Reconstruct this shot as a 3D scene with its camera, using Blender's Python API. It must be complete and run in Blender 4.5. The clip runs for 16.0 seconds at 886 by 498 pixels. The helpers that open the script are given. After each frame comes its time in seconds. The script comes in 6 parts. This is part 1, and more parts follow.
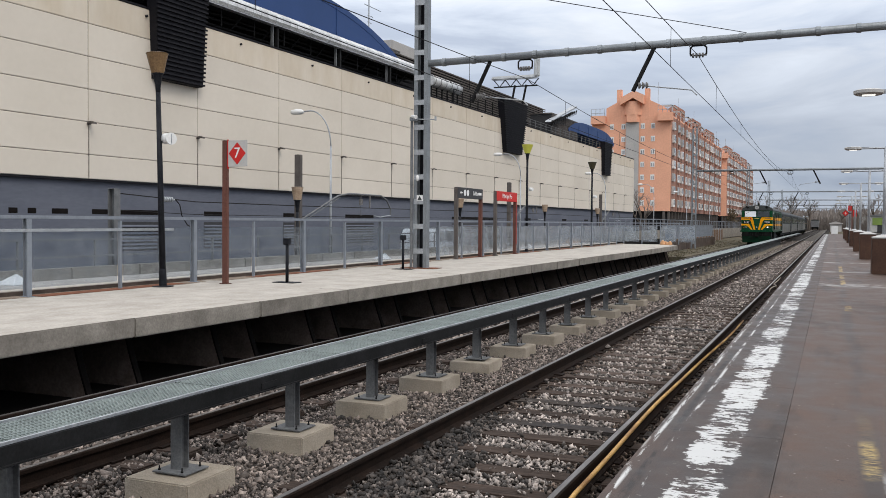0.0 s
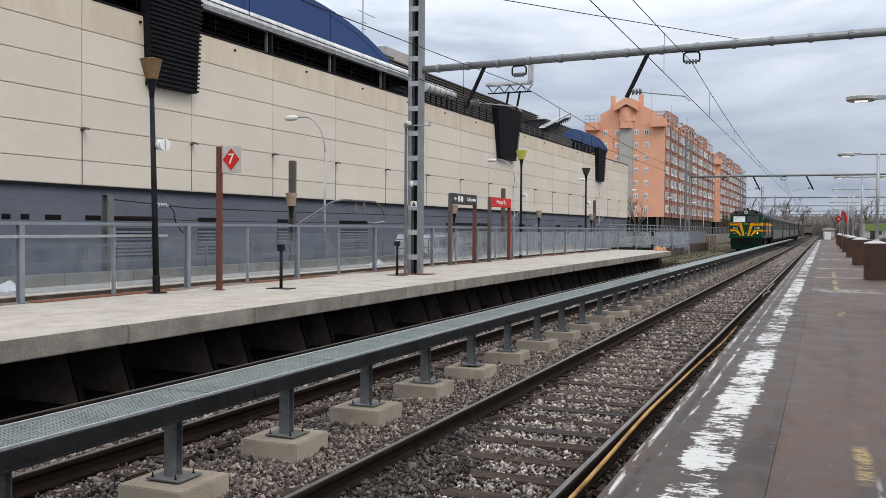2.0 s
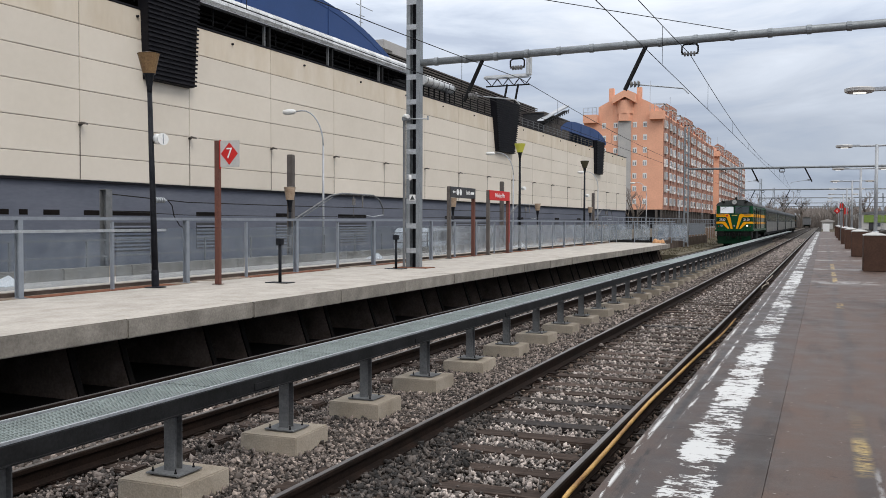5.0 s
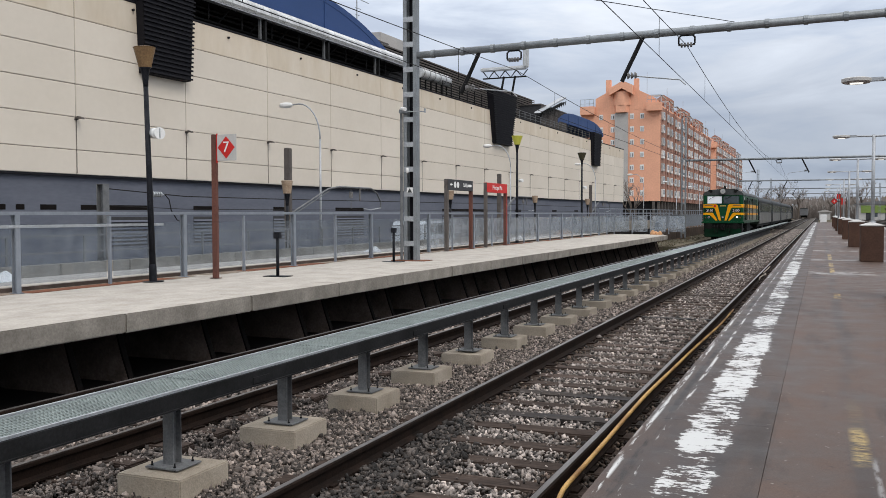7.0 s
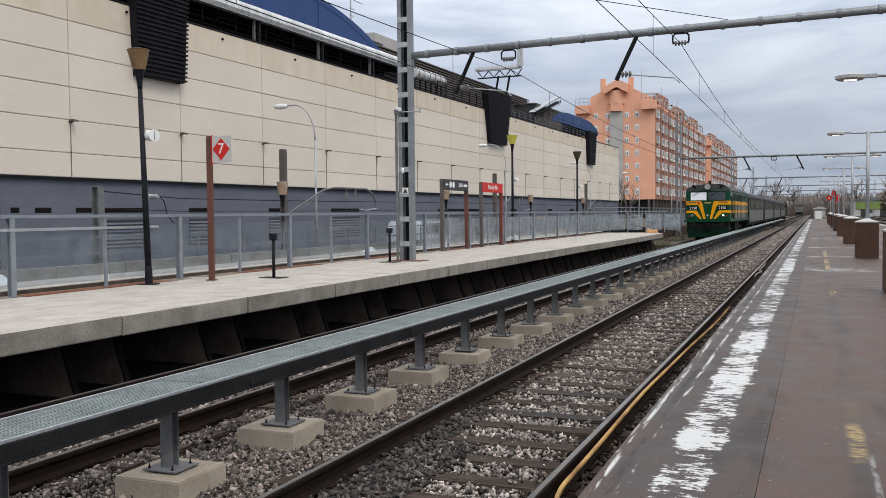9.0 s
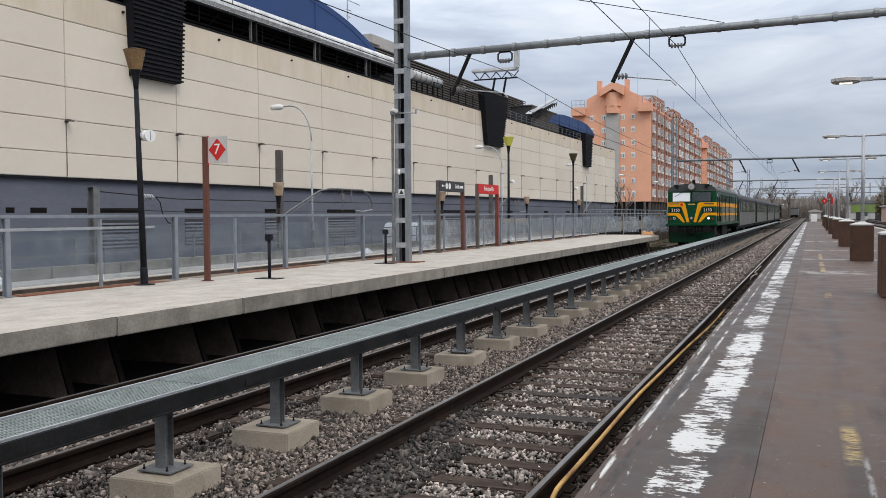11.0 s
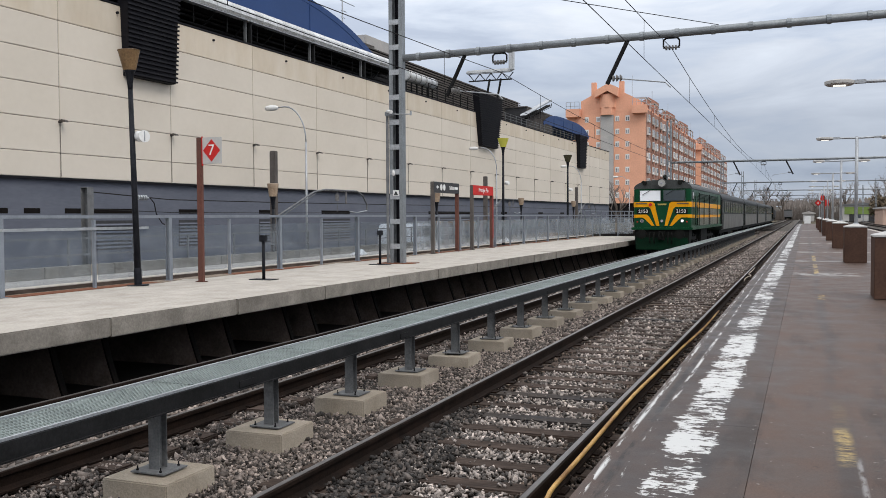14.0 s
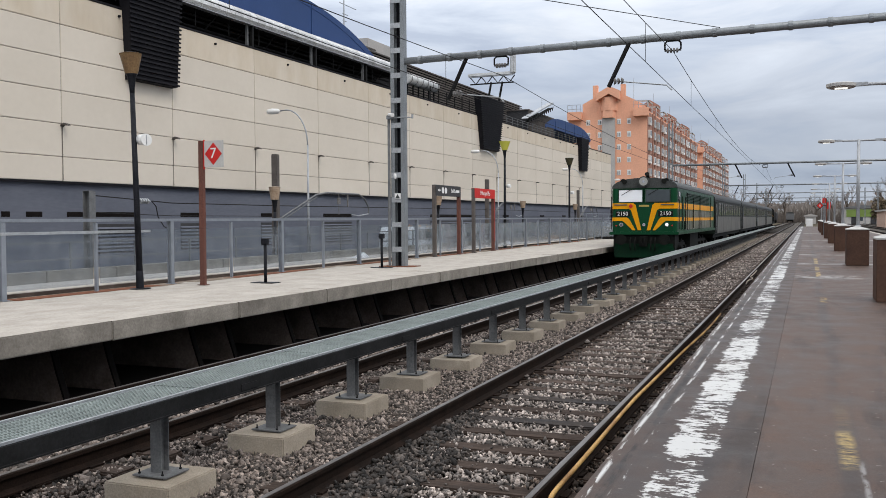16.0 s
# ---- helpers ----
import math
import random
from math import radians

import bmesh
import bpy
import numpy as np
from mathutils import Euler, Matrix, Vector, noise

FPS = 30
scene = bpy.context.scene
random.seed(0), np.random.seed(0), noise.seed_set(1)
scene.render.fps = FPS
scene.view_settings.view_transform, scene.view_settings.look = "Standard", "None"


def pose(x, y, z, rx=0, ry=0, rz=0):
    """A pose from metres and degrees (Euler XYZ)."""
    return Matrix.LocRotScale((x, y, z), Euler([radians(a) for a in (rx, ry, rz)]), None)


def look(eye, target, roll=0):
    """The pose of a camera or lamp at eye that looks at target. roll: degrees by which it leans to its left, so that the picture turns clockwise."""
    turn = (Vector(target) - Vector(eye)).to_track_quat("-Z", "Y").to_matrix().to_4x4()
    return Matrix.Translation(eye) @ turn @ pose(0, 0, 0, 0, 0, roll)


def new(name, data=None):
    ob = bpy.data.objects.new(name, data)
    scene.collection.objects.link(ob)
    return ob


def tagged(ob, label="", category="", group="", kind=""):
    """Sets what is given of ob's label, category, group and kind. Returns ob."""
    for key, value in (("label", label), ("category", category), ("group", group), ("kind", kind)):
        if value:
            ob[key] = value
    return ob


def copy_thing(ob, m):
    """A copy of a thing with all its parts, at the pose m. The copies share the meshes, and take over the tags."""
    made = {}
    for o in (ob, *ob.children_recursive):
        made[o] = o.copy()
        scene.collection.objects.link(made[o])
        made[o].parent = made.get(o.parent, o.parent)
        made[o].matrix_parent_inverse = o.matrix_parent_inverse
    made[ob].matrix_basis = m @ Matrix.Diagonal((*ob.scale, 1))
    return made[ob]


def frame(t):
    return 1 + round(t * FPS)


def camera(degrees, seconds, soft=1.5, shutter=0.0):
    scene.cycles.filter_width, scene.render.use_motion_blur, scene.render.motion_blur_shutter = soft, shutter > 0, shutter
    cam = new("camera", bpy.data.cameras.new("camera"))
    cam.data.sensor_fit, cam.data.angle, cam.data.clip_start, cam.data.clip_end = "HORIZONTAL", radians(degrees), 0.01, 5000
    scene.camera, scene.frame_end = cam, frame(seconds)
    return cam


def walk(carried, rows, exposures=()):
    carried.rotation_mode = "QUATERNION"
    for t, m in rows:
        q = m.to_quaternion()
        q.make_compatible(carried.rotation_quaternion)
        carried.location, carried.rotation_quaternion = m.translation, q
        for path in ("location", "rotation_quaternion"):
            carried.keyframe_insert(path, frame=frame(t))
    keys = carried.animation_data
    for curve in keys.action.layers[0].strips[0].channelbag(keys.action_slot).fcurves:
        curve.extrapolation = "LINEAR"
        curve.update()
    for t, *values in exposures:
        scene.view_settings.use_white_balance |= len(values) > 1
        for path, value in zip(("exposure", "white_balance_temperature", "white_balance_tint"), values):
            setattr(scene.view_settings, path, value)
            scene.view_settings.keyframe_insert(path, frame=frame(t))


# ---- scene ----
# The camera stands on the right-hand platform and turns slightly
EYE = Vector((-0.006, 0.003, 1.935))


def aim(yaw, pitch, lean):
    a, b = radians(yaw), radians(pitch)
    way = Vector((-math.sin(a) * math.cos(b), math.cos(a) * math.cos(b), math.sin(b)))
    return look(EYE, EYE + way * 50, -lean)


cam = camera(2 * math.degrees(math.atan(784 / 1620)), 16.0, 0.5)
walk(cam, [(t, aim(a, b, c)) for t, a, b, c in [
    (0.0, 23.009, -1.698, -0.454), (0.5, 22.936, -1.636, -0.515), (1.0, 22.893, -1.521, -0.496),
    (1.5, 22.744, -1.356, -0.471), (2.0, 22.647, -1.322, -0.416), (2.5, 22.587, -1.357, -0.407),
    (3.0, 22.526, -1.397, -0.372), (3.5, 22.531, -1.412, -0.291), (4.0, 22.543, -1.529, -0.266),
    (6.5, 22.530, -2.043, 0.017), (7.0, 22.425, -2.190, 0.127), (7.5, 22.395, -2.278, 0.258),
    (8.0, 22.365, -2.293, 0.347), (8.5, 22.263, -2.268, 0.487), (9.0, 22.175, -2.195, 0.600),
    (11.5, 21.836, -2.071, 0.349), (12.0, 21.732, -2.015, 0.350), (12.5, 21.672, -2.008, 0.299),
    (13.0, 21.635, -1.997, 0.285), (13.5, 21.586, -1.975, 0.313), (14.0, 21.574, -2.033, 0.290),
    (14.5, 21.634, -2.066, 0.340), (15.0, 21.665, -2.090, 0.366), (15.5, 21.703, -2.014, 0.379),
    (16.0, 21.679, -1.841, 0.350)]])

# ---- sky and light: a bright overcast day ----
SUN_ELEV, SUN_TURN = radians(48), radians(125)   # sun behind and to the right of the camera
world = bpy.data.worlds.new("sky")
scene.world = world
world.use_nodes = True
wt = world.node_tree
wn = wt.nodes
wn.clear()


def wnode(kind, **kw):
    n = wn.new(kind)
    for k, v in kw.items():
        n.inputs[k].default_value = v
    return n


def ramp_node(nodes, stops):
    n = nodes.new("ShaderNodeValToRGB")
    e = n.color_ramp.elements
    while len(e) > 1:
        e.remove(e[0])
    e[0].position, e[0].color = stops[0][0], (*stops[0][1], 1)
    for p, c in stops[1:]:
        e.new(p).color = (*c, 1)
    return n


sky = wn.new("ShaderNodeTexSky")
sky.sky_type, sky.sun_disc, sky.sun_elevation, sky.sun_rotation = "NISHITA", False, SUN_ELEV, SUN_TURN
tc = wn.new("ShaderNodeTexCoord")
sep = wn.new("ShaderNodeSeparateXYZ")
wt.links.new(tc.outputs["Generated"], sep.inputs[0])
# cloud deck: brighter towards the zenith, with soft banks flattened towards the horizon
grad = ramp_node(wn, [(0.0, (0.40, 0.435, 0.49)), (0.05, (0.345, 0.39, 0.465)), (0.10, (0.375, 0.42, 0.50)), (0.16, (0.50, 0.55, 0.635)), (0.24, (0.70, 0.75, 0.83)),
                      (0.5, (1.0, 1.03, 1.08)), (1.0, (1.35, 1.38, 1.42))])
wt.links.new(sep.outputs[2], grad.inputs[0])
mp = wn.new("ShaderNodeMapping")
mp.inputs["Scale"].default_value = (1.2, 1.2, 5.5)
wt.links.new(tc.outputs["Generated"], mp.inputs[0])
cloud = wnode("ShaderNodeTexNoise", Scale=3.4, Detail=8.0, Roughness=0.56, Distortion=0.5)
wt.links.new(mp.outputs[0], cloud.inputs["Vector"])
cr = ramp_node(wn, [(0.34, (0.74, 0.77, 0.83)), (0.46, (0.92, 0.94, 0.97)), (0.54, (1.05, 1.04, 1.03)), (0.68, (1.22, 1.20, 1.17))])
wt.links.new(cloud.outputs["Fac"], cr.inputs[0])
mul = wn.new("ShaderNodeMix")
mul.data_type, mul.blend_type = "RGBA", "MULTIPLY"
mul.inputs[0].default_value = 1.0
wt.links.new(grad.outputs[0], mul.inputs[6])
wt.links.new(cr.outputs[0], mul.inputs[7])
bg_sky = wnode("ShaderNodeBackground", Strength=0.06)
wt.links.new(sky.outputs[0], bg_sky.inputs[0])
bg_cloud = wnode("ShaderNodeBackground", Strength=1.25)
wt.links.new(mul.outputs[2], bg_cloud.inputs[0])
mixs = wnode("ShaderNodeMixShader", Fac=0.94)
wt.links.new(bg_sky.outputs[0], mixs.inputs[1])
wt.links.new(bg_cloud.outputs[0], mixs.inputs[2])
wo = wn.new("ShaderNodeOutputWorld")
wt.links.new(mixs.outputs[0], wo.inputs[0])

sun = new("sun", bpy.data.lights.new("sun", "SUN"))
sun.data.energy, sun.data.angle, sun.data.color = 1.1, radians(22), (1.0, 0.93, 0.84)
sun.matrix_world = look((40, -40, 60), (40 - math.sin(SUN_TURN) * 50, -40 - math.cos(SUN_TURN) * 50, 60 - math.tan(SUN_ELEV) * 50))
scene.view_settings.exposure = 0.07


# ---- materials ----
def mat(name, a, b=None, scale=3.0, rough=0.7, rough2=None, metal=0.0, fine=60.0, fine_amt=0.18, bump=0.15, bump_size=0.01,
        stretch=(1, 1, 1), local=False, random_amt=0.0, spec=0.08, coat=0.0):
    """Procedural surface: two colours mixed by a broad noise, fine grain on top, bump and uneven gloss."""
    m = bpy.data.materials.new(name)
    m.use_nodes = True
    t = m.node_tree
    n, L = t.nodes, t.links.new
    p = n["Principled BSDF"]
    b = b or tuple(c * 0.75 for c in a)
    if local:
        src = n.new("ShaderNodeTexCoord").outputs["Object"]
    else:
        src = n.new("ShaderNodeNewGeometry").outputs["Position"]
    mpn = n.new("ShaderNodeMapping")
    mpn.inputs["Scale"].default_value = stretch
    L(src, mpn.inputs[0])
    n1 = n.new("ShaderNodeTexNoise")
    n1.inputs["Scale"].default_value, n1.inputs["Detail"].default_value, n1.inputs["Roughness"].default_value = scale, 6, 0.62
    L(mpn.outputs[0], n1.inputs["Vector"])
    r1 = ramp_node(n, [(0.32, a), (0.68, b)])
    L(n1.outputs["Fac"], r1.inputs[0])
    n2 = n.new("ShaderNodeTexNoise")
    n2.inputs["Scale"].default_value, n2.inputs["Detail"].default_value = fine, 3
    L(mpn.outputs[0], n2.inputs["Vector"])
    r2 = ramp_node(n, [(0.3, (1 - fine_amt,) * 3), (0.7, (1 + fine_amt,) * 3)])
    L(n2.outputs["Fac"], r2.inputs[0])
    mx = n.new("ShaderNodeMix")
    mx.data_type, mx.blend_type = "RGBA", "MULTIPLY"
    mx.inputs[0].default_value = 1
    L(r1.outputs[0], mx.inputs[6])
    L(r2.outputs[0], mx.inputs[7])
    col = mx.outputs[2]
    if random_amt:
        oi = n.new("ShaderNodeObjectInfo")
        rr = ramp_node(n, [(0, (1 - random_amt,) * 3), (1, (1 + random_amt,) * 3)])
        L(oi.outputs["Random"], rr.inputs[0])
        m3 = n.new("ShaderNodeMix")
        m3.data_type, m3.blend_type = "RGBA", "MULTIPLY"
        m3.inputs[0].default_value = 1
        L(col, m3.inputs[6])
        L(rr.outputs[0], m3.inputs[7])
        col = m3.outputs[2]
    L(col, p.inputs["Base Color"])
    p.inputs["Metallic"].default_value = metal
    p.inputs["Specular IOR Level"].default_value = spec
    p.inputs["Coat Weight"].default_value = coat
    mr = n.new("ShaderNodeMapRange")
    mr.inputs["To Min"].default_value, mr.inputs["To Max"].default_value = rough, rough if rough2 is None else rough2
    mr.inputs["From Min"].default_value, mr.inputs["From Max"].default_value = 0.35, 0.65
    L(n1.outputs["Fac"], mr.inputs["Value"])
    L(mr.outputs[0], p.inputs["Roughness"])
    if bump:
        bp = n.new("ShaderNodeBump")
        bp.inputs["Strength"].default_value, bp.inputs["Distance"].default_value = bump, bump_size
        L(n2.outputs["Fac"], bp.inputs["Height"])
        L(bp.outputs[0], p.inputs["Normal"])
    return m


def glass(name, tint, rough, dust):
    """A tinted pane: see-through, with gloss that rises at grazing angles and a pale film for dust and painted sheen.
    """
    m = bpy.data.materials.new(name)
    m.use_nodes = True
    n, L = m.node_tree.nodes, m.node_tree.links.new
    n.remove(n["Principled BSDF"])
    clear, shine, film_ = n.new("ShaderNodeBsdfTransparent"), n.new("ShaderNodeBsdfGlossy"), n.new("ShaderNodeBsdfDiffuse")
    clear.inputs[0].default_value = (*tint, 1)
    film_.inputs[0].default_value = (0.42, 0.45, 0.48, 1)
    shine.inputs["Roughness"].default_value = rough
    streak = n.new("ShaderNodeTexNoise")
    streak.inputs["Scale"].default_value, streak.inputs["Detail"].default_value = 2.5, 4
    L(n.new("ShaderNodeNewGeometry").outputs["Position"], streak.inputs["Vector"])
    amount = n.new("ShaderNodeMapRange")
    amount.inputs["From Min"].default_value, amount.inputs["From Max"].default_value = 0.3, 0.7
    amount.inputs["To Min"].default_value, amount.inputs["To Max"].default_value = dust * 0.4, dust * 1.6
    L(streak.outputs["Fac"], amount.inputs["Value"])
    dusty, both, facing, steep, fres = n.new("ShaderNodeMixShader"), n.new("ShaderNodeMixShader"), n.new("ShaderNodeLayerWeight"), n.new("ShaderNodeMath"), n.new("ShaderNodeMapRange")
    steep.operation = "POWER"
    steep.inputs[1].default_value = 4.0
    L(facing.outputs["Facing"], steep.inputs[0])
    fres.inputs["To Min"].default_value, fres.inputs["To Max"].default_value = 0.025, 0.8
    L(steep.outputs[0], fres.inputs["Value"])
    L(amount.outputs[0], dusty.inputs[0])
    L(clear.outputs[0], dusty.inputs[1])
    L(film_.outputs[0], dusty.inputs[2])
    L(fres.outputs[0], both.inputs[0])
    L(dusty.outputs[0], both.inputs[1])
    L(shine.outputs[0], both.inputs[2])
    L(both.outputs[0], n["Material Output"].inputs[0])
    return m


def glow(name, colour, strength):
    m = bpy.data.materials.new(name)
    m.use_nodes = True
    p = m.node_tree.nodes["Principled BSDF"]
    p.inputs["Base Color"].default_value = (*colour, 1)
    p.inputs["Emission Color"].default_value = (*colour, 1)
    p.inputs["Emission Strength"].default_value = strength
    return m


BEIGE = mat("beige_concrete_panel", (0.628, 0.566, 0.482), (0.678, 0.615, 0.530), 0.3, 0.8, fine=5, fine_amt=0.014, bump=0.03, stretch=(1, 0.8, 1), random_amt=0.03)
BEIGETOP = mat("stained_beige_panel", (0.655, 0.585, 0.490), (0.575, 0.490, 0.380), 0.9, 0.8, fine=5, fine_amt=0.02, bump=0.03, stretch=(1, 0.9, 0.35), random_amt=0.03)
GREYWALL = mat("blue_grey_render", (0.112, 0.121, 0.150), (0.145, 0.153, 0.184), 0.7, 0.75, fine=9, fine_amt=0.06, bump=0.05, stretch=(1, 0.35, 1.6))
BLACKMETAL = mat("black_louvre_metal", (0.010, 0.010, 0.013), (0.018, 0.017, 0.020), 2, 0.6, metal=0.0, fine=30)
# near-black stands in for shade inside the gallery, arcade and plant screen
DARK = mat("recess_shade_black", (0.012, 0.012, 0.013), (0.022, 0.021, 0.022), 1, 0.9)
BLUEROOF = mat("blue_roof_sheet", (0.030, 0.062, 0.165), (0.040, 0.075, 0.19), 0.4, 0.45, 0.6, fine=20, fine_amt=0.06, bump=0.03)
WHITEMETAL = mat("white_metal_cladding", (0.66, 0.67, 0.67), (0.47, 0.47, 0.46), 2.2, 0.35, metal=0.35, fine=14, fine_amt=0.16, random_amt=0.12)
CONCRETE = mat("pale_platform_concrete", (0.455, 0.42, 0.378), (0.335, 0.305, 0.27), 2.2, 0.85, stretch=(1.2, 0.7, 1), fine=30, fine_amt=0.10, bump=0.25)
SLABEDGE = mat("platform_edge_concrete", (0.30, 0.275, 0.24), (0.175, 0.158, 0.138), 2.0, 0.9, fine=34, fine_amt=0.14, bump=0.4, random_amt=0.12)
FOOTING = mat("footing_concrete", (0.375, 0.328, 0.270), (0.255, 0.218, 0.172), 1.8, 0.9, fine=70, fine_amt=0.14, bump=0.4, random_amt=0.1)
DARKBROWN = mat("dark_brown_concrete", (0.115, 0.088, 0.074), (0.05, 0.039, 0.033), 1.5, 0.9, fine=30)
RIBFACE = mat("dark_brown_rib_concrete", (0.17, 0.132, 0.113), (0.08, 0.063, 0.055), 2.2, 0.9, fine=26, fine_amt=0.2)
# near-black: painted shade under platforms and in slots, and a dark wall
SHADEDARK = mat("dark_concrete_and_shade", (0.012, 0.010, 0.009), (0.006, 0.005, 0.005), 1.2, 0.9, fine=25)
GALV = mat("galvanised_steel", (0.46, 0.48, 0.50), (0.33, 0.345, 0.36), 5, 0.45, 0.6, metal=0.65, fine=50)
GALVDARK = mat("near_black_steel", (0.020, 0.020, 0.021), (0.010, 0.010, 0.010), 4, 0.6, metal=0.0, fine=50)
GALVPOST = mat("dull_grey_post_steel", (0.19, 0.195, 0.20), (0.13, 0.133, 0.137), 5, 0.6, metal=0.2, fine=50)
GALVLIGHT = mat("pale_galvanised_plate", (0.42, 0.44, 0.46), (0.34, 0.35, 0.37), 3, 0.5, metal=0.4, fine=40)
GRATE = mat("galvanised_grating", (0.23, 0.265, 0.255), (0.165, 0.19, 0.185), 3, 0.55, metal=0.1, fine=60)
RAILTOP = mat("polished_rail_head", (0.22, 0.20, 0.19), (0.11, 0.098, 0.09), 6, 0.30, 0.42, metal=0.8, stretch=(1, 0.1, 1))
RAILSIDE = mat("rusty_rail", (0.019, 0.0115, 0.0085), (0.009, 0.0062, 0.005), 5, 0.85, fine=60, fine_amt=0.3)
SLEEPER = mat("weathered_wood_sleeper", (0.085, 0.062, 0.051), (0.045, 0.034, 0.029), 6, 0.9, fine=40, fine_amt=0.35, stretch=(0.15, 1, 1), bump=0.5, random_amt=0.3)
OILWOOD = mat("oil_soaked_sleeper", (0.022, 0.021, 0.023), (0.05, 0.040, 0.034), 2.5, 0.55, 0.8, fine=40, fine_amt=0.3, stretch=(0.5, 1, 1), bump=0.4)
# bed coloured dark so the gaps between stones read as shade
BEDSTONE = mat("ballast_bed_gap_shade", (0.022, 0.019, 0.017), (0.055, 0.049, 0.044), 28, 0.95, fine=55, fine_amt=0.45, bump=1.0, bump_size=0.05)
BALLAST = mat("ballast_bed", (0.060, 0.053, 0.047), (0.135, 0.122, 0.110), 28, 0.95, fine=55, fine_amt=0.45, bump=1.0, bump_size=0.05)
GROUND = mat("dry_earth_and_grass", (0.13, 0.105, 0.078), (0.06, 0.058, 0.036), 0.9, 0.95, fine=22, fine_amt=0.35, bump=0.6, bump_size=0.04)
ASPHALT = mat("street_asphalt", (0.07, 0.07, 0.072), (0.10, 0.10, 0.10), 0.6, 0.9, fine=90)
RUST = mat("rusty_strip", (0.20, 0.085, 0.05), (0.13, 0.06, 0.04), 3, 0.9, fine=30)
CORTEN = mat("brown_corten_steel", (0.085, 0.048, 0.034), (0.062, 0.036, 0.028), 2.5, 0.7, fine=20, random_amt=0.08)
BROWNPOST = mat("oxide_brown_paint", (0.15, 0.065, 0.05), (0.11, 0.055, 0.045), 4, 0.6, fine=40)
GREYPOST = mat("grey_brown_post", (0.13, 0.115, 0.105), (0.09, 0.08, 0.075), 3, 0.6, fine=40)
BLACKPAINT = mat("black_lamp_paint", (0.010, 0.011, 0.014), (0.022, 0.023, 0.028), 5, 0.45, fine=40, fine_amt=0.25)
WHITE = mat("white_paint", (0.76, 0.76, 0.75), (0.70, 0.70, 0.69), 3, 0.5, fine=30, fine_amt=0.05)
RED = mat("signal_red_paint", (0.55, 0.035, 0.03), (0.50, 0.03, 0.028), 3, 0.4, fine=30, fine_amt=0.05)
REDPOST = mat("faded_red_post_paint", (0.27, 0.055, 0.048), (0.20, 0.05, 0.045), 3, 0.5, fine=30)
SIGNGREY = mat("dark_grey_sign", (0.045, 0.045, 0.05), (0.06, 0.06, 0.062), 3, 0.5, fine=30)
DARKAMBER = mat("smoky_olive_lantern_glass", (0.075, 0.068, 0.04), (0.05, 0.046, 0.03), 8, 0.25, fine=30)
AMBER = mat("amber_lantern_glass", (0.21, 0.135, 0.07), (0.16, 0.10, 0.055), 8, 0.25, fine=30)
PALEAMBER = mat("pale_dusty_lantern_glass", (0.40, 0.31, 0.23), (0.27, 0.19, 0.13), 6, 0.3, fine=30)
PALEHOSE = mat("pale_grey_hose", (0.50, 0.45, 0.40), (0.30, 0.22, 0.17), 3, 0.5, fine=40)
YELLOWHOSE = mat("orange_yellow_hose", (0.56, 0.35, 0.12), (0.17, 0.085, 0.04), 1.3, 0.5, fine=40)
TANMESH = mat("tan_mesh", (0.24, 0.165, 0.12), (0.19, 0.13, 0.095), 2, 0.8)
ORANGETARP = mat("orange_tarpaulin", (0.58, 0.33, 0.17), (0.40, 0.21, 0.11), 5, 0.6, fine=20)
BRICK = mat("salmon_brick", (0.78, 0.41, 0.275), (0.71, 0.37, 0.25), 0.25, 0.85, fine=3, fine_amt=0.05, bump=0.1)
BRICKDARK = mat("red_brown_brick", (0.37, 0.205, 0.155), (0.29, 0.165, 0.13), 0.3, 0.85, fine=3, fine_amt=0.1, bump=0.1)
PALEGREY = mat("pale_grey_render", (0.45, 0.43, 0.41), (0.38, 0.37, 0.36), 0.5, 0.8)
CURTAINGLASS = mat("curtained_window_glass", (0.20, 0.21, 0.22), (0.36, 0.36, 0.36), 0.6, 0.2, fine=4, random_amt=0.6, spec=0.3)
WINDOWGLASS = mat("dark_window_glass", (0.05, 0.06, 0.07), (0.09, 0.10, 0.115), 0.6, 0.12, 0.2, fine=4, random_amt=0.5)
SHUTTER = mat("white_roller_shutter", (0.70, 0.68, 0.66), (0.56, 0.54, 0.52), 0.5, 0.6, random_amt=0.35)
FENCEGLASS = glass("fence_glass", (0.80, 0.84, 0.88), 0.06, 0.09)
# far panes: a stronger pale film stands in for sky reflected at grazing angles
FENCESHEEN = glass("painted_sheen_glass", (0.80, 0.84, 0.88), 0.12, 0.30)
INSUL = mat("grey_insulator", (0.12, 0.11, 0.105), (0.2, 0.2, 0.2), 8, 0.3, fine=30)
WIRE = mat("dark_copper_wire", (0.012, 0.012, 0.013), (0.02, 0.019, 0.018), 3, 0.6, metal=0.0)
CARWHITE = mat("white_car_paint", (0.66, 0.68, 0.70), (0.60, 0.62, 0.64), 2, 0.25, coat=0.5)
TYRE = mat("black_rubber", (0.02, 0.02, 0.02), (0.03, 0.03, 0.03), 5, 0.8)
LOCOMATT = mat("grimy_green_loco_paint", (0.004, 0.030, 0.014), (0.008, 0.020, 0.012), 2, 0.7, fine=20, local=True, spec=0.04)
LOCOGREEN = mat("dark_green_loco_paint", (0.004, 0.046, 0.018), (0.006, 0.058, 0.024), 1.2, 0.30, 0.42, fine=20, fine_amt=0.1, bump=0.03, local=True, spec=0.12)
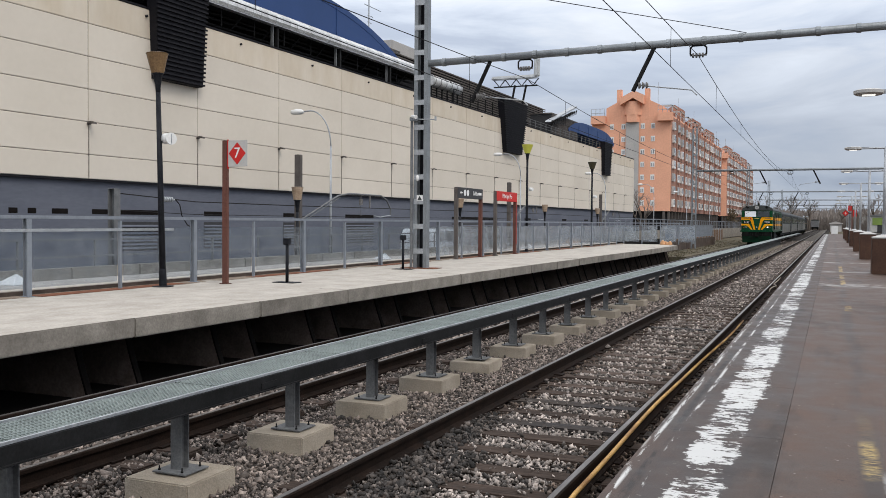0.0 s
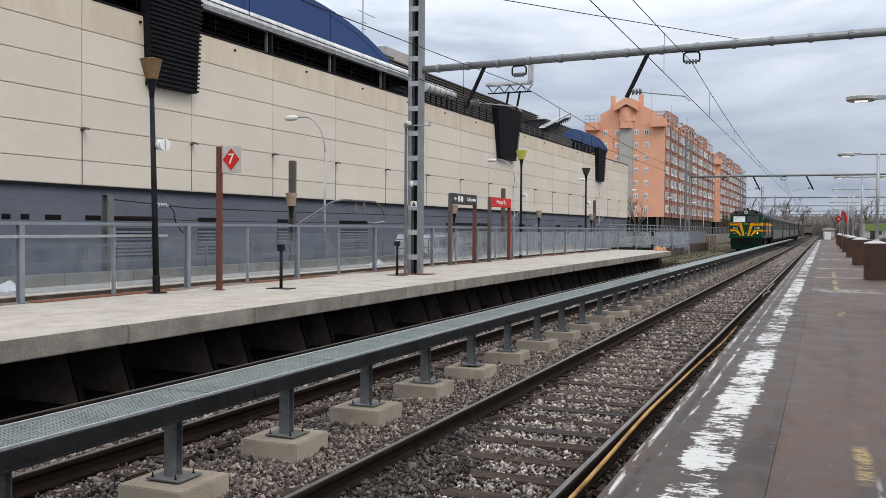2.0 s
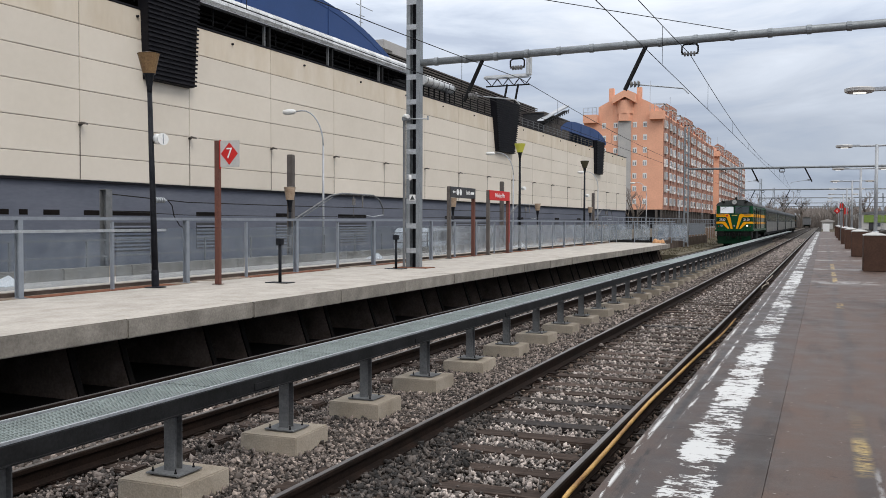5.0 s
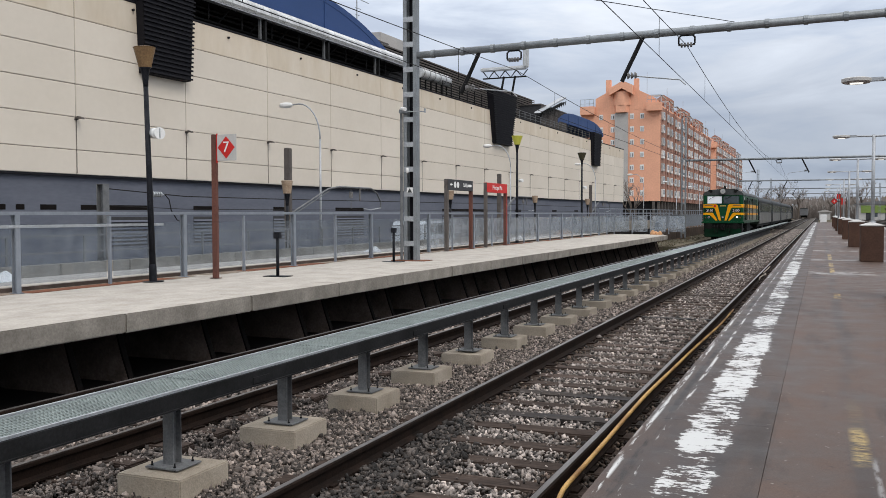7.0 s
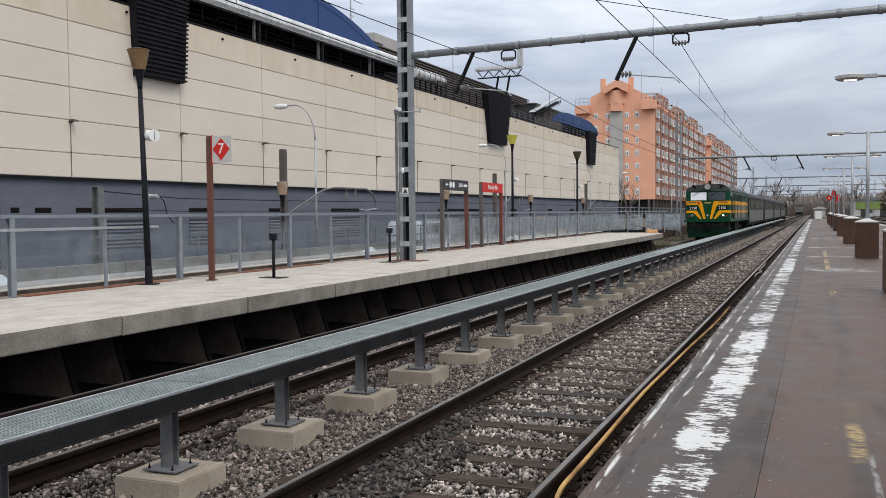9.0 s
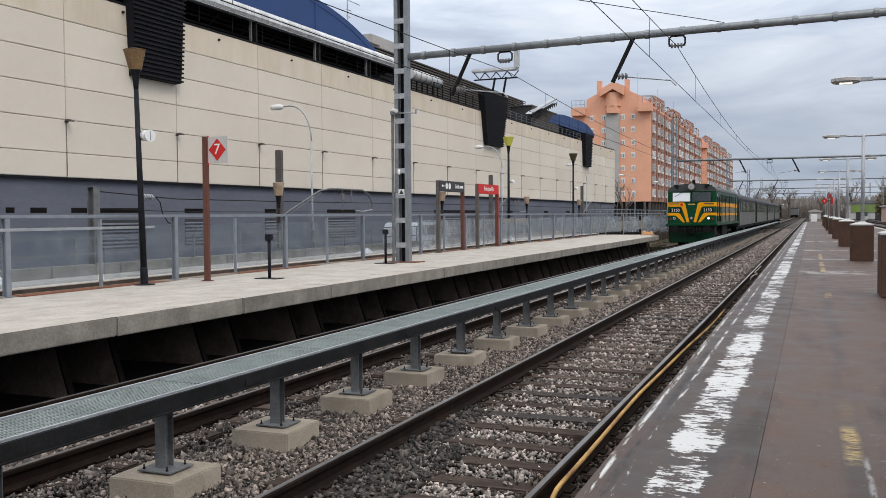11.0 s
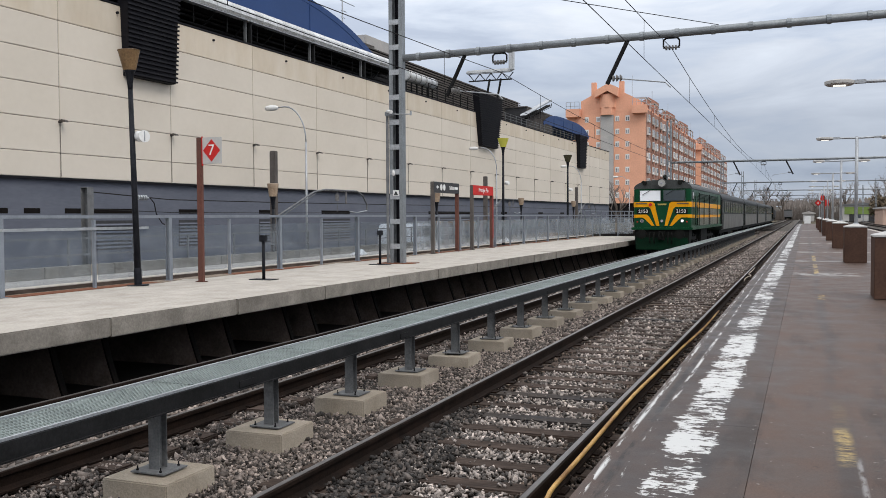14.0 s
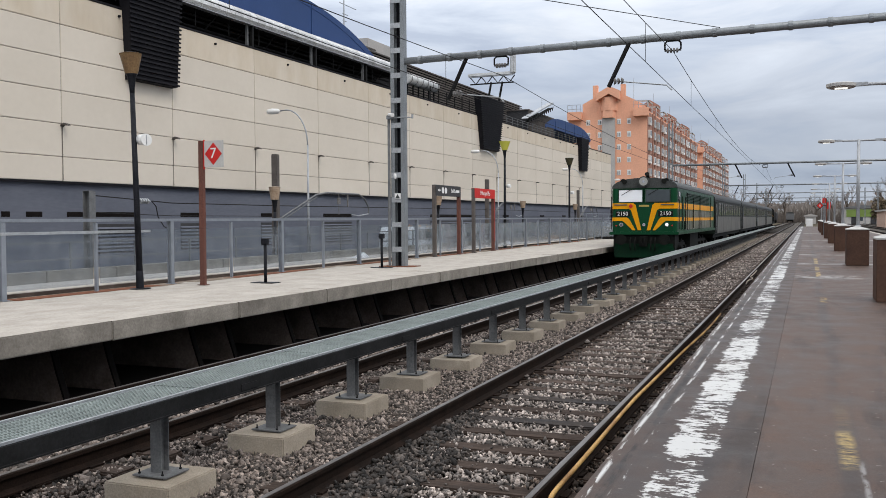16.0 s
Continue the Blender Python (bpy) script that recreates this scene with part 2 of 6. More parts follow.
LOCOYELLOW = mat("yellow_loco_paint", (0.78, 0.34, 0.008), (0.70, 0.30, 0.008), 1.2, 0.32, fine=20, fine_amt=0.06, bump=0.03, local=True)
LOCOROOF = mat("grey_green_loco_roof", (0.072, 0.076, 0.075), (0.045, 0.048, 0.047), 1.5, 0.5, fine=20, local=True)
UNDER = mat("grimy_underframe", (0.007, 0.008, 0.007), (0.012, 0.012, 0.011), 2, 0.7, fine=20, local=True)
COACH = mat("olive_coach_paint", (0.010, 0.016, 0.012), (0.016, 0.022, 0.018), 1.0, 0.40, 0.50, spec=0.12, fine=8, fine_amt=0.1, bump=0.03, local=True)
# upright pale streaks put the side's reflections into its grey
COACHGREY = mat("coach_grey_painted_sheen", (0.125, 0.127, 0.117), (0.045, 0.047, 0.043), 2.2, 0.30, 0.42, fine=8, fine_amt=0.2, bump=0.05, stretch=(1, 1, 0.25), local=True, spec=0.4)
COACHROOF = mat("sooty_coach_roof", (0.034, 0.036, 0.035), (0.020, 0.021, 0.021), 1.5, 0.5, fine=20, local=True)
CHROME = mat("bright_metal", (0.6, 0.6, 0.6), (0.5, 0.5, 0.5), 6, 0.2, metal=0.9, local=True)
# coach and cab glass colours are lifted for the sky mirrored in them
COACHGLASS = mat("coach_window_glass", (0.10, 0.115, 0.115), (0.03, 0.035, 0.035), 0.5, 0.15, fine=4, bump=0, local=True, spec=0.5)
CABGLASS = mat("cab_window_glass", (0.06, 0.075, 0.085), (0.045, 0.055, 0.06), 2, 0.04, fine=4, bump=0, local=True, spec=0.45)
# white pane colour stands in for sky reflected in the left windscreen
SKYGLARE = mat("painted_sky_glare", (0.9, 0.92, 0.95), (0.85, 0.88, 0.92), 2, 0.3, fine=4, fine_amt=0.03, bump=0, local=True)
HEADLIGHT = glow("lit_headlight", (1.0, 0.97, 0.9), 1.6)
LAMPGLOW = glow("lit_lamp_panel", (1.0, 0.98, 0.92), 0.9)
LANTERNGLOW = glow("lit_lantern", (0.36, 0.35, 0.05), 0.22)
BARK = mat("grey_bark", (0.09, 0.075, 0.062), (0.13, 0.11, 0.095), 4, 0.9)
# distance haze is mixed into the twig colour as a paler tone
TWIG = mat("haze_pale_twigs", (0.27, 0.235, 0.21), (0.19, 0.165, 0.15), 2, 0.9)
TWIGDARK = mat("dark_bare_scrub", (0.15, 0.128, 0.112), (0.095, 0.083, 0.075), 1.5, 0.9)
EVERGREEN = mat("brown_winter_leaves", (0.17, 0.125, 0.085), (0.11, 0.095, 0.065), 1.5, 0.8)
HILL = mat("winter_wood_hillside", (0.135, 0.125, 0.115), (0.09, 0.088, 0.08), 0.05, 0.95, fine=0.5, fine_amt=0.4)
PALEWALL = mat("pale_wall", (0.5, 0.49, 0.47), (0.42, 0.41, 0.4), 0.4, 0.8)
GREENWALL = mat("lime_green_panel", (0.20, 0.28, 0.08), (0.17, 0.24, 0.07), 0.4, 0.7)
PINKBRICK = mat("pinkish_brick", (0.55, 0.39, 0.31), (0.48, 0.34, 0.27), 0.8, 0.85)


# right-hand platform: dark damp asphalt and coping with worn paint marks
def platform_material(name, painted):
    a, b = ((0.086, 0.060, 0.050), (0.046, 0.033, 0.028)) if painted else ((0.104, 0.067, 0.052), (0.058, 0.039, 0.031))
    m = mat(name, a, b, 2.2, 0.66, 0.46, fine=120, fine_amt=0.22, bump=0.25, bump_size=0.004, spec=0.20)
    t = m.node_tree
    n, L = t.nodes, t.links.new
    p = n["Principled BSDF"]
    base = p.inputs["Base Color"].links[0].from_socket
    pos = n.new("ShaderNodeNewGeometry").outputs["Position"]
    s = n.new("ShaderNodeSeparateXYZ")
    L(pos, s.inputs[0])

    def band(axis, lo, hi, soft):
        a, b = n.new("ShaderNodeMapRange"), n.new("ShaderNodeMapRange")
        a.inputs["From Min"].default_value, a.inputs["From Max"].default_value = lo - soft, lo + soft
        b.inputs["From Min"].default_value, b.inputs["From Max"].default_value = hi + soft, hi - soft
        L(s.outputs[axis], a.inputs[0])
        L(s.outputs[axis], b.inputs[0])
        return calc("MULTIPLY", a.outputs[0], b.outputs[0])

    def calc(op, a, b):
        k = n.new("ShaderNodeMath")
        k.operation = op
        for i, v in enumerate((a, b)):
            if isinstance(v, (int, float)):
                k.inputs[i].default_value = v
            else:
                L(v, k.inputs[i])
        return k.outputs[0]

    def worn(scale, detail=5.0, rough=0.65):
        mpn = n.new("ShaderNodeMapping")
        mpn.inputs["Scale"].default_value = scale
        L(pos, mpn.inputs[0])
        k = n.new("ShaderNodeTexNoise")
        k.inputs["Scale"].default_value, k.inputs["Detail"].default_value, k.inputs["Roughness"].default_value = 1, detail, rough
        L(mpn.outputs[0], k.inputs["Vector"])
        return k.outputs["Fac"]

    def edge(v, lo, hi):
        k = n.new("ShaderNodeMapRange")
        k.inputs["From Min"].default_value, k.inputs["From Max"].default_value = lo, hi
        L(v, k.inputs[0])
        return k.outputs[0]

    def over(fac, colour, below):
        k = n.new("ShaderNodeMix")
        k.data_type = "RGBA"
        L(fac, k.inputs[0])
        L(below, k.inputs[6])
        k.inputs[7].default_value = (*colour, 1)
        return k.outputs[2]

    spots = edge(worn((5, 5, 1), 6, 0.8), 0.70, 0.76)
    specks = edge(worn((24, 24, 1), 2, 0.5), 0.725, 0.75)
    dark = edge(worn((2.6, 0.45, 1), 6, 0.7), 0.52, 0.66)
    pits = edge(worn((17, 26, 1), 2, 0.6), 0.69, 0.73)
    base = over(calc("MULTIPLY", dark, 0.6), (0.024, 0.020, 0.019), base)
    base = over(calc("MULTIPLY", pits, 0.6), (0.02, 0.017, 0.016), base)
    base = over(calc("MULTIPLY", specks, 0.55), (0.34, 0.31, 0.28), base)
    if painted:
        streak = calc("ADD", calc("MULTIPLY", worn((9, 17, 1), 8, 0.72), 0.55), calc("ADD", calc("MULTIPLY", worn((1.6, 1.25, 1), 3), 0.46), calc("MULTIPLY", worn((30, 34, 1), 4, 0.7), 0.17)))
        bare = calc("ADD", calc("MULTIPLY", band(1, 4.98, 5.55, 0.12), 0.10), calc("MULTIPLY", band(1, 2.0, 4.98, 0.1), 0.045))
        far_wear = calc("MULTIPLY", band(1, 13.5, 200, 1.0), edge(worn((0.4, 0.33, 1), 3), 0.44, 0.58))
        streak = calc("SUBTRACT", calc("SUBTRACT", streak, bare), calc("MULTIPLY", far_wear, 0.045))
        white = edge(calc("SUBTRACT", streak, calc("MULTIPLY", calc("SUBTRACT", 1.0, band(0, -0.835, -0.455, 0.07)), 0.28)), 0.568, 0.582)
        lines = calc("MAXIMUM", band(0, -1.055, -1.03, 0.008), band(0, -0.93, -0.908, 0.008))
        lines = calc("MULTIPLY", lines, edge(worn((14, 1.6, 1), 6, 0.75), 0.50, 0.54))
        film_ = calc("MULTIPLY", band(0, -1.0, -0.46, 0.07), edge(worn((3, 1.2, 1), 4, 0.6), 0.36, 0.6))
        base = over(calc("MULTIPLY", film_, 0.55), (0.046, 0.043, 0.045), base)
        rut = calc("MULTIPLY", band(0, -0.995, -0.945, 0.012), edge(worn((6, 0.9, 1), 5, 0.7), 0.50, 0.56))
        base = over(calc("MULTIPLY", rut, 0.8), (0.022, 0.020, 0.020), base)
        lip = calc("MULTIPLY", band(0, -1.08, -1.066, 0.006), edge(worn((10, 2.2, 1), 5, 0.7), 0.52, 0.57))
        base = over(calc("MULTIPLY", lip, 0.7), (0.40, 0.38, 0.36), base)
        col = over(calc("MAXIMUM", white, lines), (0.52, 0.52, 0.51), base)
    else:
        yel = calc("MULTIPLY", band(0, 0.185, 0.275, 0.02), edge(worn((9, 22, 1)), 0.42, 0.58))
        yel = calc("MULTIPLY", yel, calc("ADD", band(1, 5.55, 6.45, 0.08), calc("MULTIPLY", band(1, 6.5, 7.4, 0.2), 0.12)))
        pale = calc("MULTIPLY", calc("MULTIPLY", band(0, 0.278, 0.305, 0.008), band(1, 3.6, 5.65, 0.1)), edge(worn((16, 4, 1)), 0.42, 0.52))
        base = over(calc("MULTIPLY", pale, 0.6), (0.45, 0.44, 0.43), base)
        dashes = calc("MAXIMUM", calc("MAXIMUM", band(1, 23.3, 25.2, 0.1), band(1, 26.0, 28.0, 0.1)), calc("MAXIMUM", band(1, 29.6, 33.7, 0.1), band(1, 16.3, 17.2, 0.1)))
        yel = calc("MAXIMUM", yel, calc("MULTIPLY", calc("MULTIPLY", dashes, band(0, 0.21, 0.32, 0.015)), edge(worn((9, 6, 1)), 0.44, 0.56)))
        # pale uneven bands across the platform
        strip = calc("MAXIMUM", band(1, 29.3, 30.0, 0.15), band(1, 22.6, 23.8, 0.35))
        for yy in (36.8, 48.0, 60.0, 86.0):
            strip = calc("MAXIMUM", strip, band(1, yy - 0.012 * yy, yy + 0.012 * yy, 0.2))
        strip = calc("MULTIPLY", strip, edge(worn((1.6, 1.1, 1), 5, 0.7), 0.44, 0.54))
        base = over(calc("MULTIPLY", strip, 0.55), (0.38, 0.37, 0.36), base)
        track = calc("MULTIPLY", band(0, 0.15, 0.29, 0.04), edge(worn((3, 0.35, 1), 4, 0.6), 0.44, 0.56))
        base = over(calc("MULTIPLY", track, 0.55), (0.040, 0.036, 0.036), base)
        col = over(calc("MULTIPLY", yel, 0.75), (0.42, 0.30, 0.11), over(calc("MULTIPLY", spots, 0.35), (0.3, 0.28, 0.26), base))
    L(col, p.inputs["Base Color"])
    return m


COPING = platform_material("worn_painted_coping", True)
TARMAC = platform_material("damp_brown_asphalt", False)


# ---- geometry helpers ----
class Shape:
    """Collects boxes, tubes and prisms into one mesh."""

    def __init__(self):
        self.v, self.f = [], []

    def add(self, v, f):
        k = len(self.v)
        self.v += [tuple(p) for p in v]
        self.f += [tuple(i + k for i in q) for q in f]
        return self

    def box(self, x0, x1, y0, y1, z0, z1):
        v = [(x, y, z) for z in (z0, z1) for y in (y0, y1) for x in (x0, x1)]
        return self.add(v, [(0, 2, 3, 1), (4, 5, 7, 6), (0, 1, 5, 4), (2, 6, 7, 3), (0, 4, 6, 2), (1, 3, 7, 5)])

    def prism(self, profile, a, b, axis="y"):
        """A closed outline in the two other axes, from a to b along axis. Outline for y: (x, z); x: (y, z); z: (x, y)."""
        n = len(profile)

        def at(p, s):
            return {"y": (p[0], s, p[1]), "x": (s, p[0], p[1]), "z": (p[0], p[1], s)}[axis]
        v = [at(p, a) for p in profile] + [at(p, b) for p in profile]
        f = [(i, (i + 1) % n, n + (i + 1) % n, n + i) for i in range(n)]
        return self.add(v, f + [tuple(range(n))[::-1], tuple(range(n, 2 * n))])

    def tube(self, p, q, r, r2=None, seg=10, caps=True):
        p, q = Vector(p), Vector(q)
        r2 = r if r2 is None else r2
        d = (q - p).normalized()
        u = d.orthogonal().normalized()
        w = d.cross(u)
        ring = [(math.cos(2 * math.pi * i / seg), math.sin(2 * math.pi * i / seg)) for i in range(seg)]
        v = [p + (u * c + w * s) * r for c, s in ring] + [q + (u * c + w * s) * r2 for c, s in ring]
        f = [(i, (i + 1) % seg, seg + (i + 1) % seg, seg + i) for i in range(seg)]
        if caps:
            f += [tuple(range(seg))[::-1], tuple(range(seg, 2 * seg))]
        return self.add(v, f)

    def path(self, pts, r, seg=8):
        """One continuous round bar through the points."""
        pts = [Vector(p) for p in pts]
        n, v, u = len(pts), [], None
        for i, p in enumerate(pts):
            d = (pts[min(i + 1, n - 1)] - pts[max(i - 1, 0)]).normalized()
            u = d.orthogonal().normalized() if u is None else (u - d * u.dot(d)).normalized()
            w = d.cross(u)
            v += [p + (u * math.cos(2 * math.pi * k / seg) + w * math.sin(2 * math.pi * k / seg)) * r for k in range(seg)]
        f = [(i * seg + k, i * seg + (k + 1) % seg, (i + 1) * seg + (k + 1) % seg, (i + 1) * seg + k) for i in range(n - 1) for k in range(seg)]
        return self.add(v, f + [tuple(range(seg))[::-1], tuple(range((n - 1) * seg, n * seg))])

    def lathe(self, centre, rings, seg=16):
        """Rings of (radius, height) about a vertical axis."""
        cx, cy, cz = centre
        v = [(cx + r * math.cos(2 * math.pi * i / seg), cy + r * math.sin(2 * math.pi * i / seg), cz + z) for r, z in rings for i in range(seg)]
        f = [(k * seg + i, k * seg + (i + 1) % seg, (k + 1) * seg + (i + 1) % seg, (k + 1) * seg + i) for k in range(len(rings) - 1) for i in range(seg)]
        f += [tuple(range(seg))[::-1], tuple(range((len(rings) - 1) * seg, len(rings) * seg))]
        return self.add(v, f)

    def mesh(self, name, material, bevel=0.0, smooth=False):
        me = bpy.data.meshes.new(name)
        me.from_pydata(self.v, [], self.f)
        bm = bmesh.new()
        bm.from_mesh(me)
        bmesh.ops.recalc_face_normals(bm, faces=bm.faces)
        if bevel:
            sharp = [e for e in bm.edges if len(e.link_faces) == 2 and e.calc_face_angle(0) > 0.6]
            bmesh.ops.bevel(bm, geom=sharp, offset=bevel, segments=2, affect="EDGES", clamp_overlap=True)
        bm.to_mesh(me)
        bm.free()
        if smooth:
            for poly in me.polygons:
                poly.use_smooth = len(poly.vertices) == 4
        me.materials.append(material)
        return me


def part(name, shape, material, parent=None, label="", bevel=0.0, smooth=False, at=None):
    me = shape if isinstance(shape, bpy.types.Mesh) else shape.mesh(name, material, bevel, smooth)
    ob = new(name, me)
    if parent:
        ob.parent = parent
    if at is not None:
        ob.matrix_basis = at
    return tagged(ob, label)


def thing(name, label, category, at=None, group="", kind=""):
    ob = new(name)
    ob.empty_display_size = 0.2
    if at is not None:
        ob.matrix_basis = at
    return tagged(ob, label, category, group, kind)


def words(name, text, size, material, parent, at, depth=0.004):
    c = bpy.data.curves.new(name, "FONT")
    c.body, c.size, c.extrude, c.align_x, c.align_y = text, size, depth, "CENTER", "CENTER"
    tmp = bpy.data.objects.new(name, c)
    scene.collection.objects.link(tmp)
    me = bpy.data.meshes.new_from_object(tmp.evaluated_get(bpy.context.evaluated_depsgraph_get()))
    bpy.data.objects.remove(tmp)
    me.materials.clear()
    me.materials.append(material)
    ob = new(name, me)
    ob.parent = parent
    ob.matrix_basis = at
    return ob

# ---- ground, street and platforms ----
RAIL_X = {"near": -2.66, "far": -6.60}      # track axes; rail heads lie at height 0
LPX, LPZ = -8.28, 0.66                      # edge and top of the platform across the tracks
RPX, RPZ = -1.08, 0.54                      # edge and top of the platform underfoot
BED = -0.27
LP_END = 57.0

ground = part("ground", Shape().box(-900, 900, -300, 1500, -1.2, -0.42), GROUND)
tagged(ground, "bare brown earth and thin winter grass", "ground", kind="structure")
road = part("road", Shape().box(-23.2, -14.2, -30, 330, -0.5, -0.02), ASPHALT)
tagged(road, "dark asphalt street along the building", "road", kind="structure")
verge = part("verge", Shape().box(-14.2, -8.2, LP_END + 0.5, 330, -0.5, -0.1), GROUND)
rw = part("retaining_wall", Shape().box(-12.6, -9.4, LP_END + 0.3, LP_END + 0.6, -0.5, 0.35).box(-12.6, -12.3, LP_END + 0.6, LP_END + 22, -0.5, 0.75), SHADEDARK)
tagged(rw, "low near-black retaining wall past the platform end", "wall", kind="structure")
tagged(verge, "strip of dry grass beside the track", "ground", kind="structure")
bed = part("ballast_bed", Shape().prism([(-7.95, BED - 0.2), (-7.95, BED), (-0.7, BED), (-0.7, BED - 0.2)], -25, 420, "y"), BEDSTONE)
crib_fill = part("crib_fill", Shape().box(RAIL_X["near"] - 0.83, RAIL_X["near"] + 0.83, 58, 420, BED - 0.02, -0.178).box(RAIL_X["far"] - 0.83, RAIL_X["far"] + 0.83, 58, 420, BED - 0.02, -0.178), BALLAST)
tagged(crib_fill, "stone fill between the sleepers farther along", "ballast", kind="structure")
# the deep shade under the platform is put into this ground's colour
dark_bed = part("shade_dark_bed", Shape().box(-11.4, -7.951, -20, LP_END, BED - 0.2, BED - 0.13), SHADEDARK)
tagged(dark_bed, "ground under the platform edge, its shade put in the colour", "ground", kind="structure")
tagged(bed, "grey-brown crushed stone ballast bed", "ballast", kind="structure")

# left platform: thin deck on short walls coloured near-black as shade, with separate edge slabs
lp = thing("platform", "pale concrete platform on dark supports", "platform", kind="structure")
part("deck", Shape().box(-12.75, LPX - 0.62, -20, LP_END, LPZ - 0.22, LPZ - 0.004), CONCRETE, lp)
part("back_wall", Shape().box(-11.6, -11.4, -20, LP_END, -0.6, LPZ - 0.23), SHADEDARK, lp, "wall under the deck, coloured near-black as shade")
part("end_wall", Shape().box(-12.75, -9.6, LP_END - 0.4, LP_END - 0.02, -0.6, LPZ - 0.23), SHADEDARK, lp)
part("kerb", Shape().box(-13.9, -12.36, -20, LP_END - 0.01, -0.4, LPZ + 0.08), CONCRETE, lp, "pale coping behind the fence", bevel=0.01)
part("kerb_face", Shape().box(-12.365, -12.34, -20, LP_END - 0.02, LPZ - 0.01, LPZ + 0.068), DARKBROWN, lp, "dark brown kerb face")
block_m = Shape().box(-14.15, -13.9, 0.008, 1.942, -0.4, LPZ + 0.30).mesh("parapet_block", SLABEDGE, 0.015)
for i in range(-10, 29):
    part("parapet_block", block_m, SLABEDGE, lp, "low concrete parapet block", at=pose(0, 0.2 + 1.95 * i, 0))
rear_post = Shape().box(-14.04, -14.0, -0.02, 0.02, LPZ + 0.29, LPZ + 0.86).mesh("rail_post", GALVPOST)
for i in range(30):
    part("rail_post", rear_post, GALVPOST, lp, at=pose(0, -1.0 + i * 1.95, 0))
for zz in (0.5, 0.84):
    part("street_rail", Shape().box(-14.04, -14.0, -20, LP_END, LPZ + zz, LPZ + zz + 0.035), GALVPOST, lp, "thin grey street railing")
for i in range(9):
    y = -1.0 + i * 6.1
    part("rust_strip", Shape().box(-12.22, -11.86, y, y + 3.6, LPZ - 0.003, LPZ + 0.006), RUST, lp, "rust-stained joint strip")
DIRT = mat("brown_dirt", (0.17, 0.125, 0.095), (0.26, 0.22, 0.18), 4, 0.95, fine=30, fine_amt=0.3)
for i in range(26):
    y = 0.4 + i * 2.2
    part("dirt_patch", Shape().prism([(-12.3, y), (-11.95 + 0.12 * math.sin(i * 2.1), y + 0.2), (-11.88 + 0.1 * math.sin(i * 1.3), y + 1.1), (-11.98, y + 2.0), (-12.28, y + 2.15)], LPZ - 0.003, LPZ + 0.004 + 0.0004 * (i % 3), "z"), DIRT, lp, "brown dirt along the fence foot")
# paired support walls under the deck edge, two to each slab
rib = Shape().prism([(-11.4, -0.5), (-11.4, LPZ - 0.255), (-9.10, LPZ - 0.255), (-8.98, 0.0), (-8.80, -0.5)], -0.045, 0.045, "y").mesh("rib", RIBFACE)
# added black strips keep the ribs' front edges as dark as shade
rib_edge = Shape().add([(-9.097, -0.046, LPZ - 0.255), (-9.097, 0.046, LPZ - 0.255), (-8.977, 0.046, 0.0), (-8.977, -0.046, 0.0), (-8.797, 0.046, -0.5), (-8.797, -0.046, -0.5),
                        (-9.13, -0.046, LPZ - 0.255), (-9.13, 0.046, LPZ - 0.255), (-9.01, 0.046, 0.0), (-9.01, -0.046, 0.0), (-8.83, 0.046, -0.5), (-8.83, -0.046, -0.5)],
                       [(0, 1, 2, 3), (3, 2, 4, 5), (6, 9, 8, 7), (9, 11, 10, 8), (0, 3, 9, 6), (3, 5, 11, 9), (1, 7, 8, 2), (2, 8, 10, 4), (0, 6, 7, 1), (5, 4, 10, 11)]).mesh("rib_edge", SHADEDARK)
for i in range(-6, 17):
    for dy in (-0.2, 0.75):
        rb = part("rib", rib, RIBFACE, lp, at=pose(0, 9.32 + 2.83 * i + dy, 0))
        part("rib_edge", rib_edge, SHADEDARK, rb, "added black strip for a shaded front edge")

# right platform: painted coping and asphalt
rp = thing("platform", "damp brown asphalt platform with worn white edge paint", "platform", kind="structure")
part("edge_wall", Shape().box(RPX + 0.12, RPX + 0.4, -15, 150, -0.6, RPZ - 0.16), SHADEDARK, rp)
part("asphalt", Shape().box(-0.2755, 5.4, -15, 150, -0.6, RPZ - 0.004), TARMAC, rp)

# ---- tracks ----
def rail_profile(s):
    return [(-0.07 * s, -0.16), (0.07 * s, -0.16), (0.07 * s, -0.145), (0.012, -0.12), (0.010, -0.045), (0.036, -0.034), (0.036, -0.006),
            (0.03, 0.0), (-0.03, 0.0), (-0.036, -0.006), (-0.036, -0.034), (-0.010, -0.045), (-0.012, -0.12), (-0.07 * s, -0.145)]


sleeper_mesh = Shape().box(-1.3, 1.3, -0.12, 0.12, -0.30, -0.165).mesh("sleeper", SLEEPER, 0.015)
oily_mesh = Shape().box(-1.3, 1.3, -0.12, 0.12, -0.30, -0.163).mesh("sleeper", OILWOOD, 0.015)
clip_mesh = Shape().box(-0.13, 0.13, -0.08, 0.08, -0.165, -0.15).mesh("tie_plate", RAILSIDE)
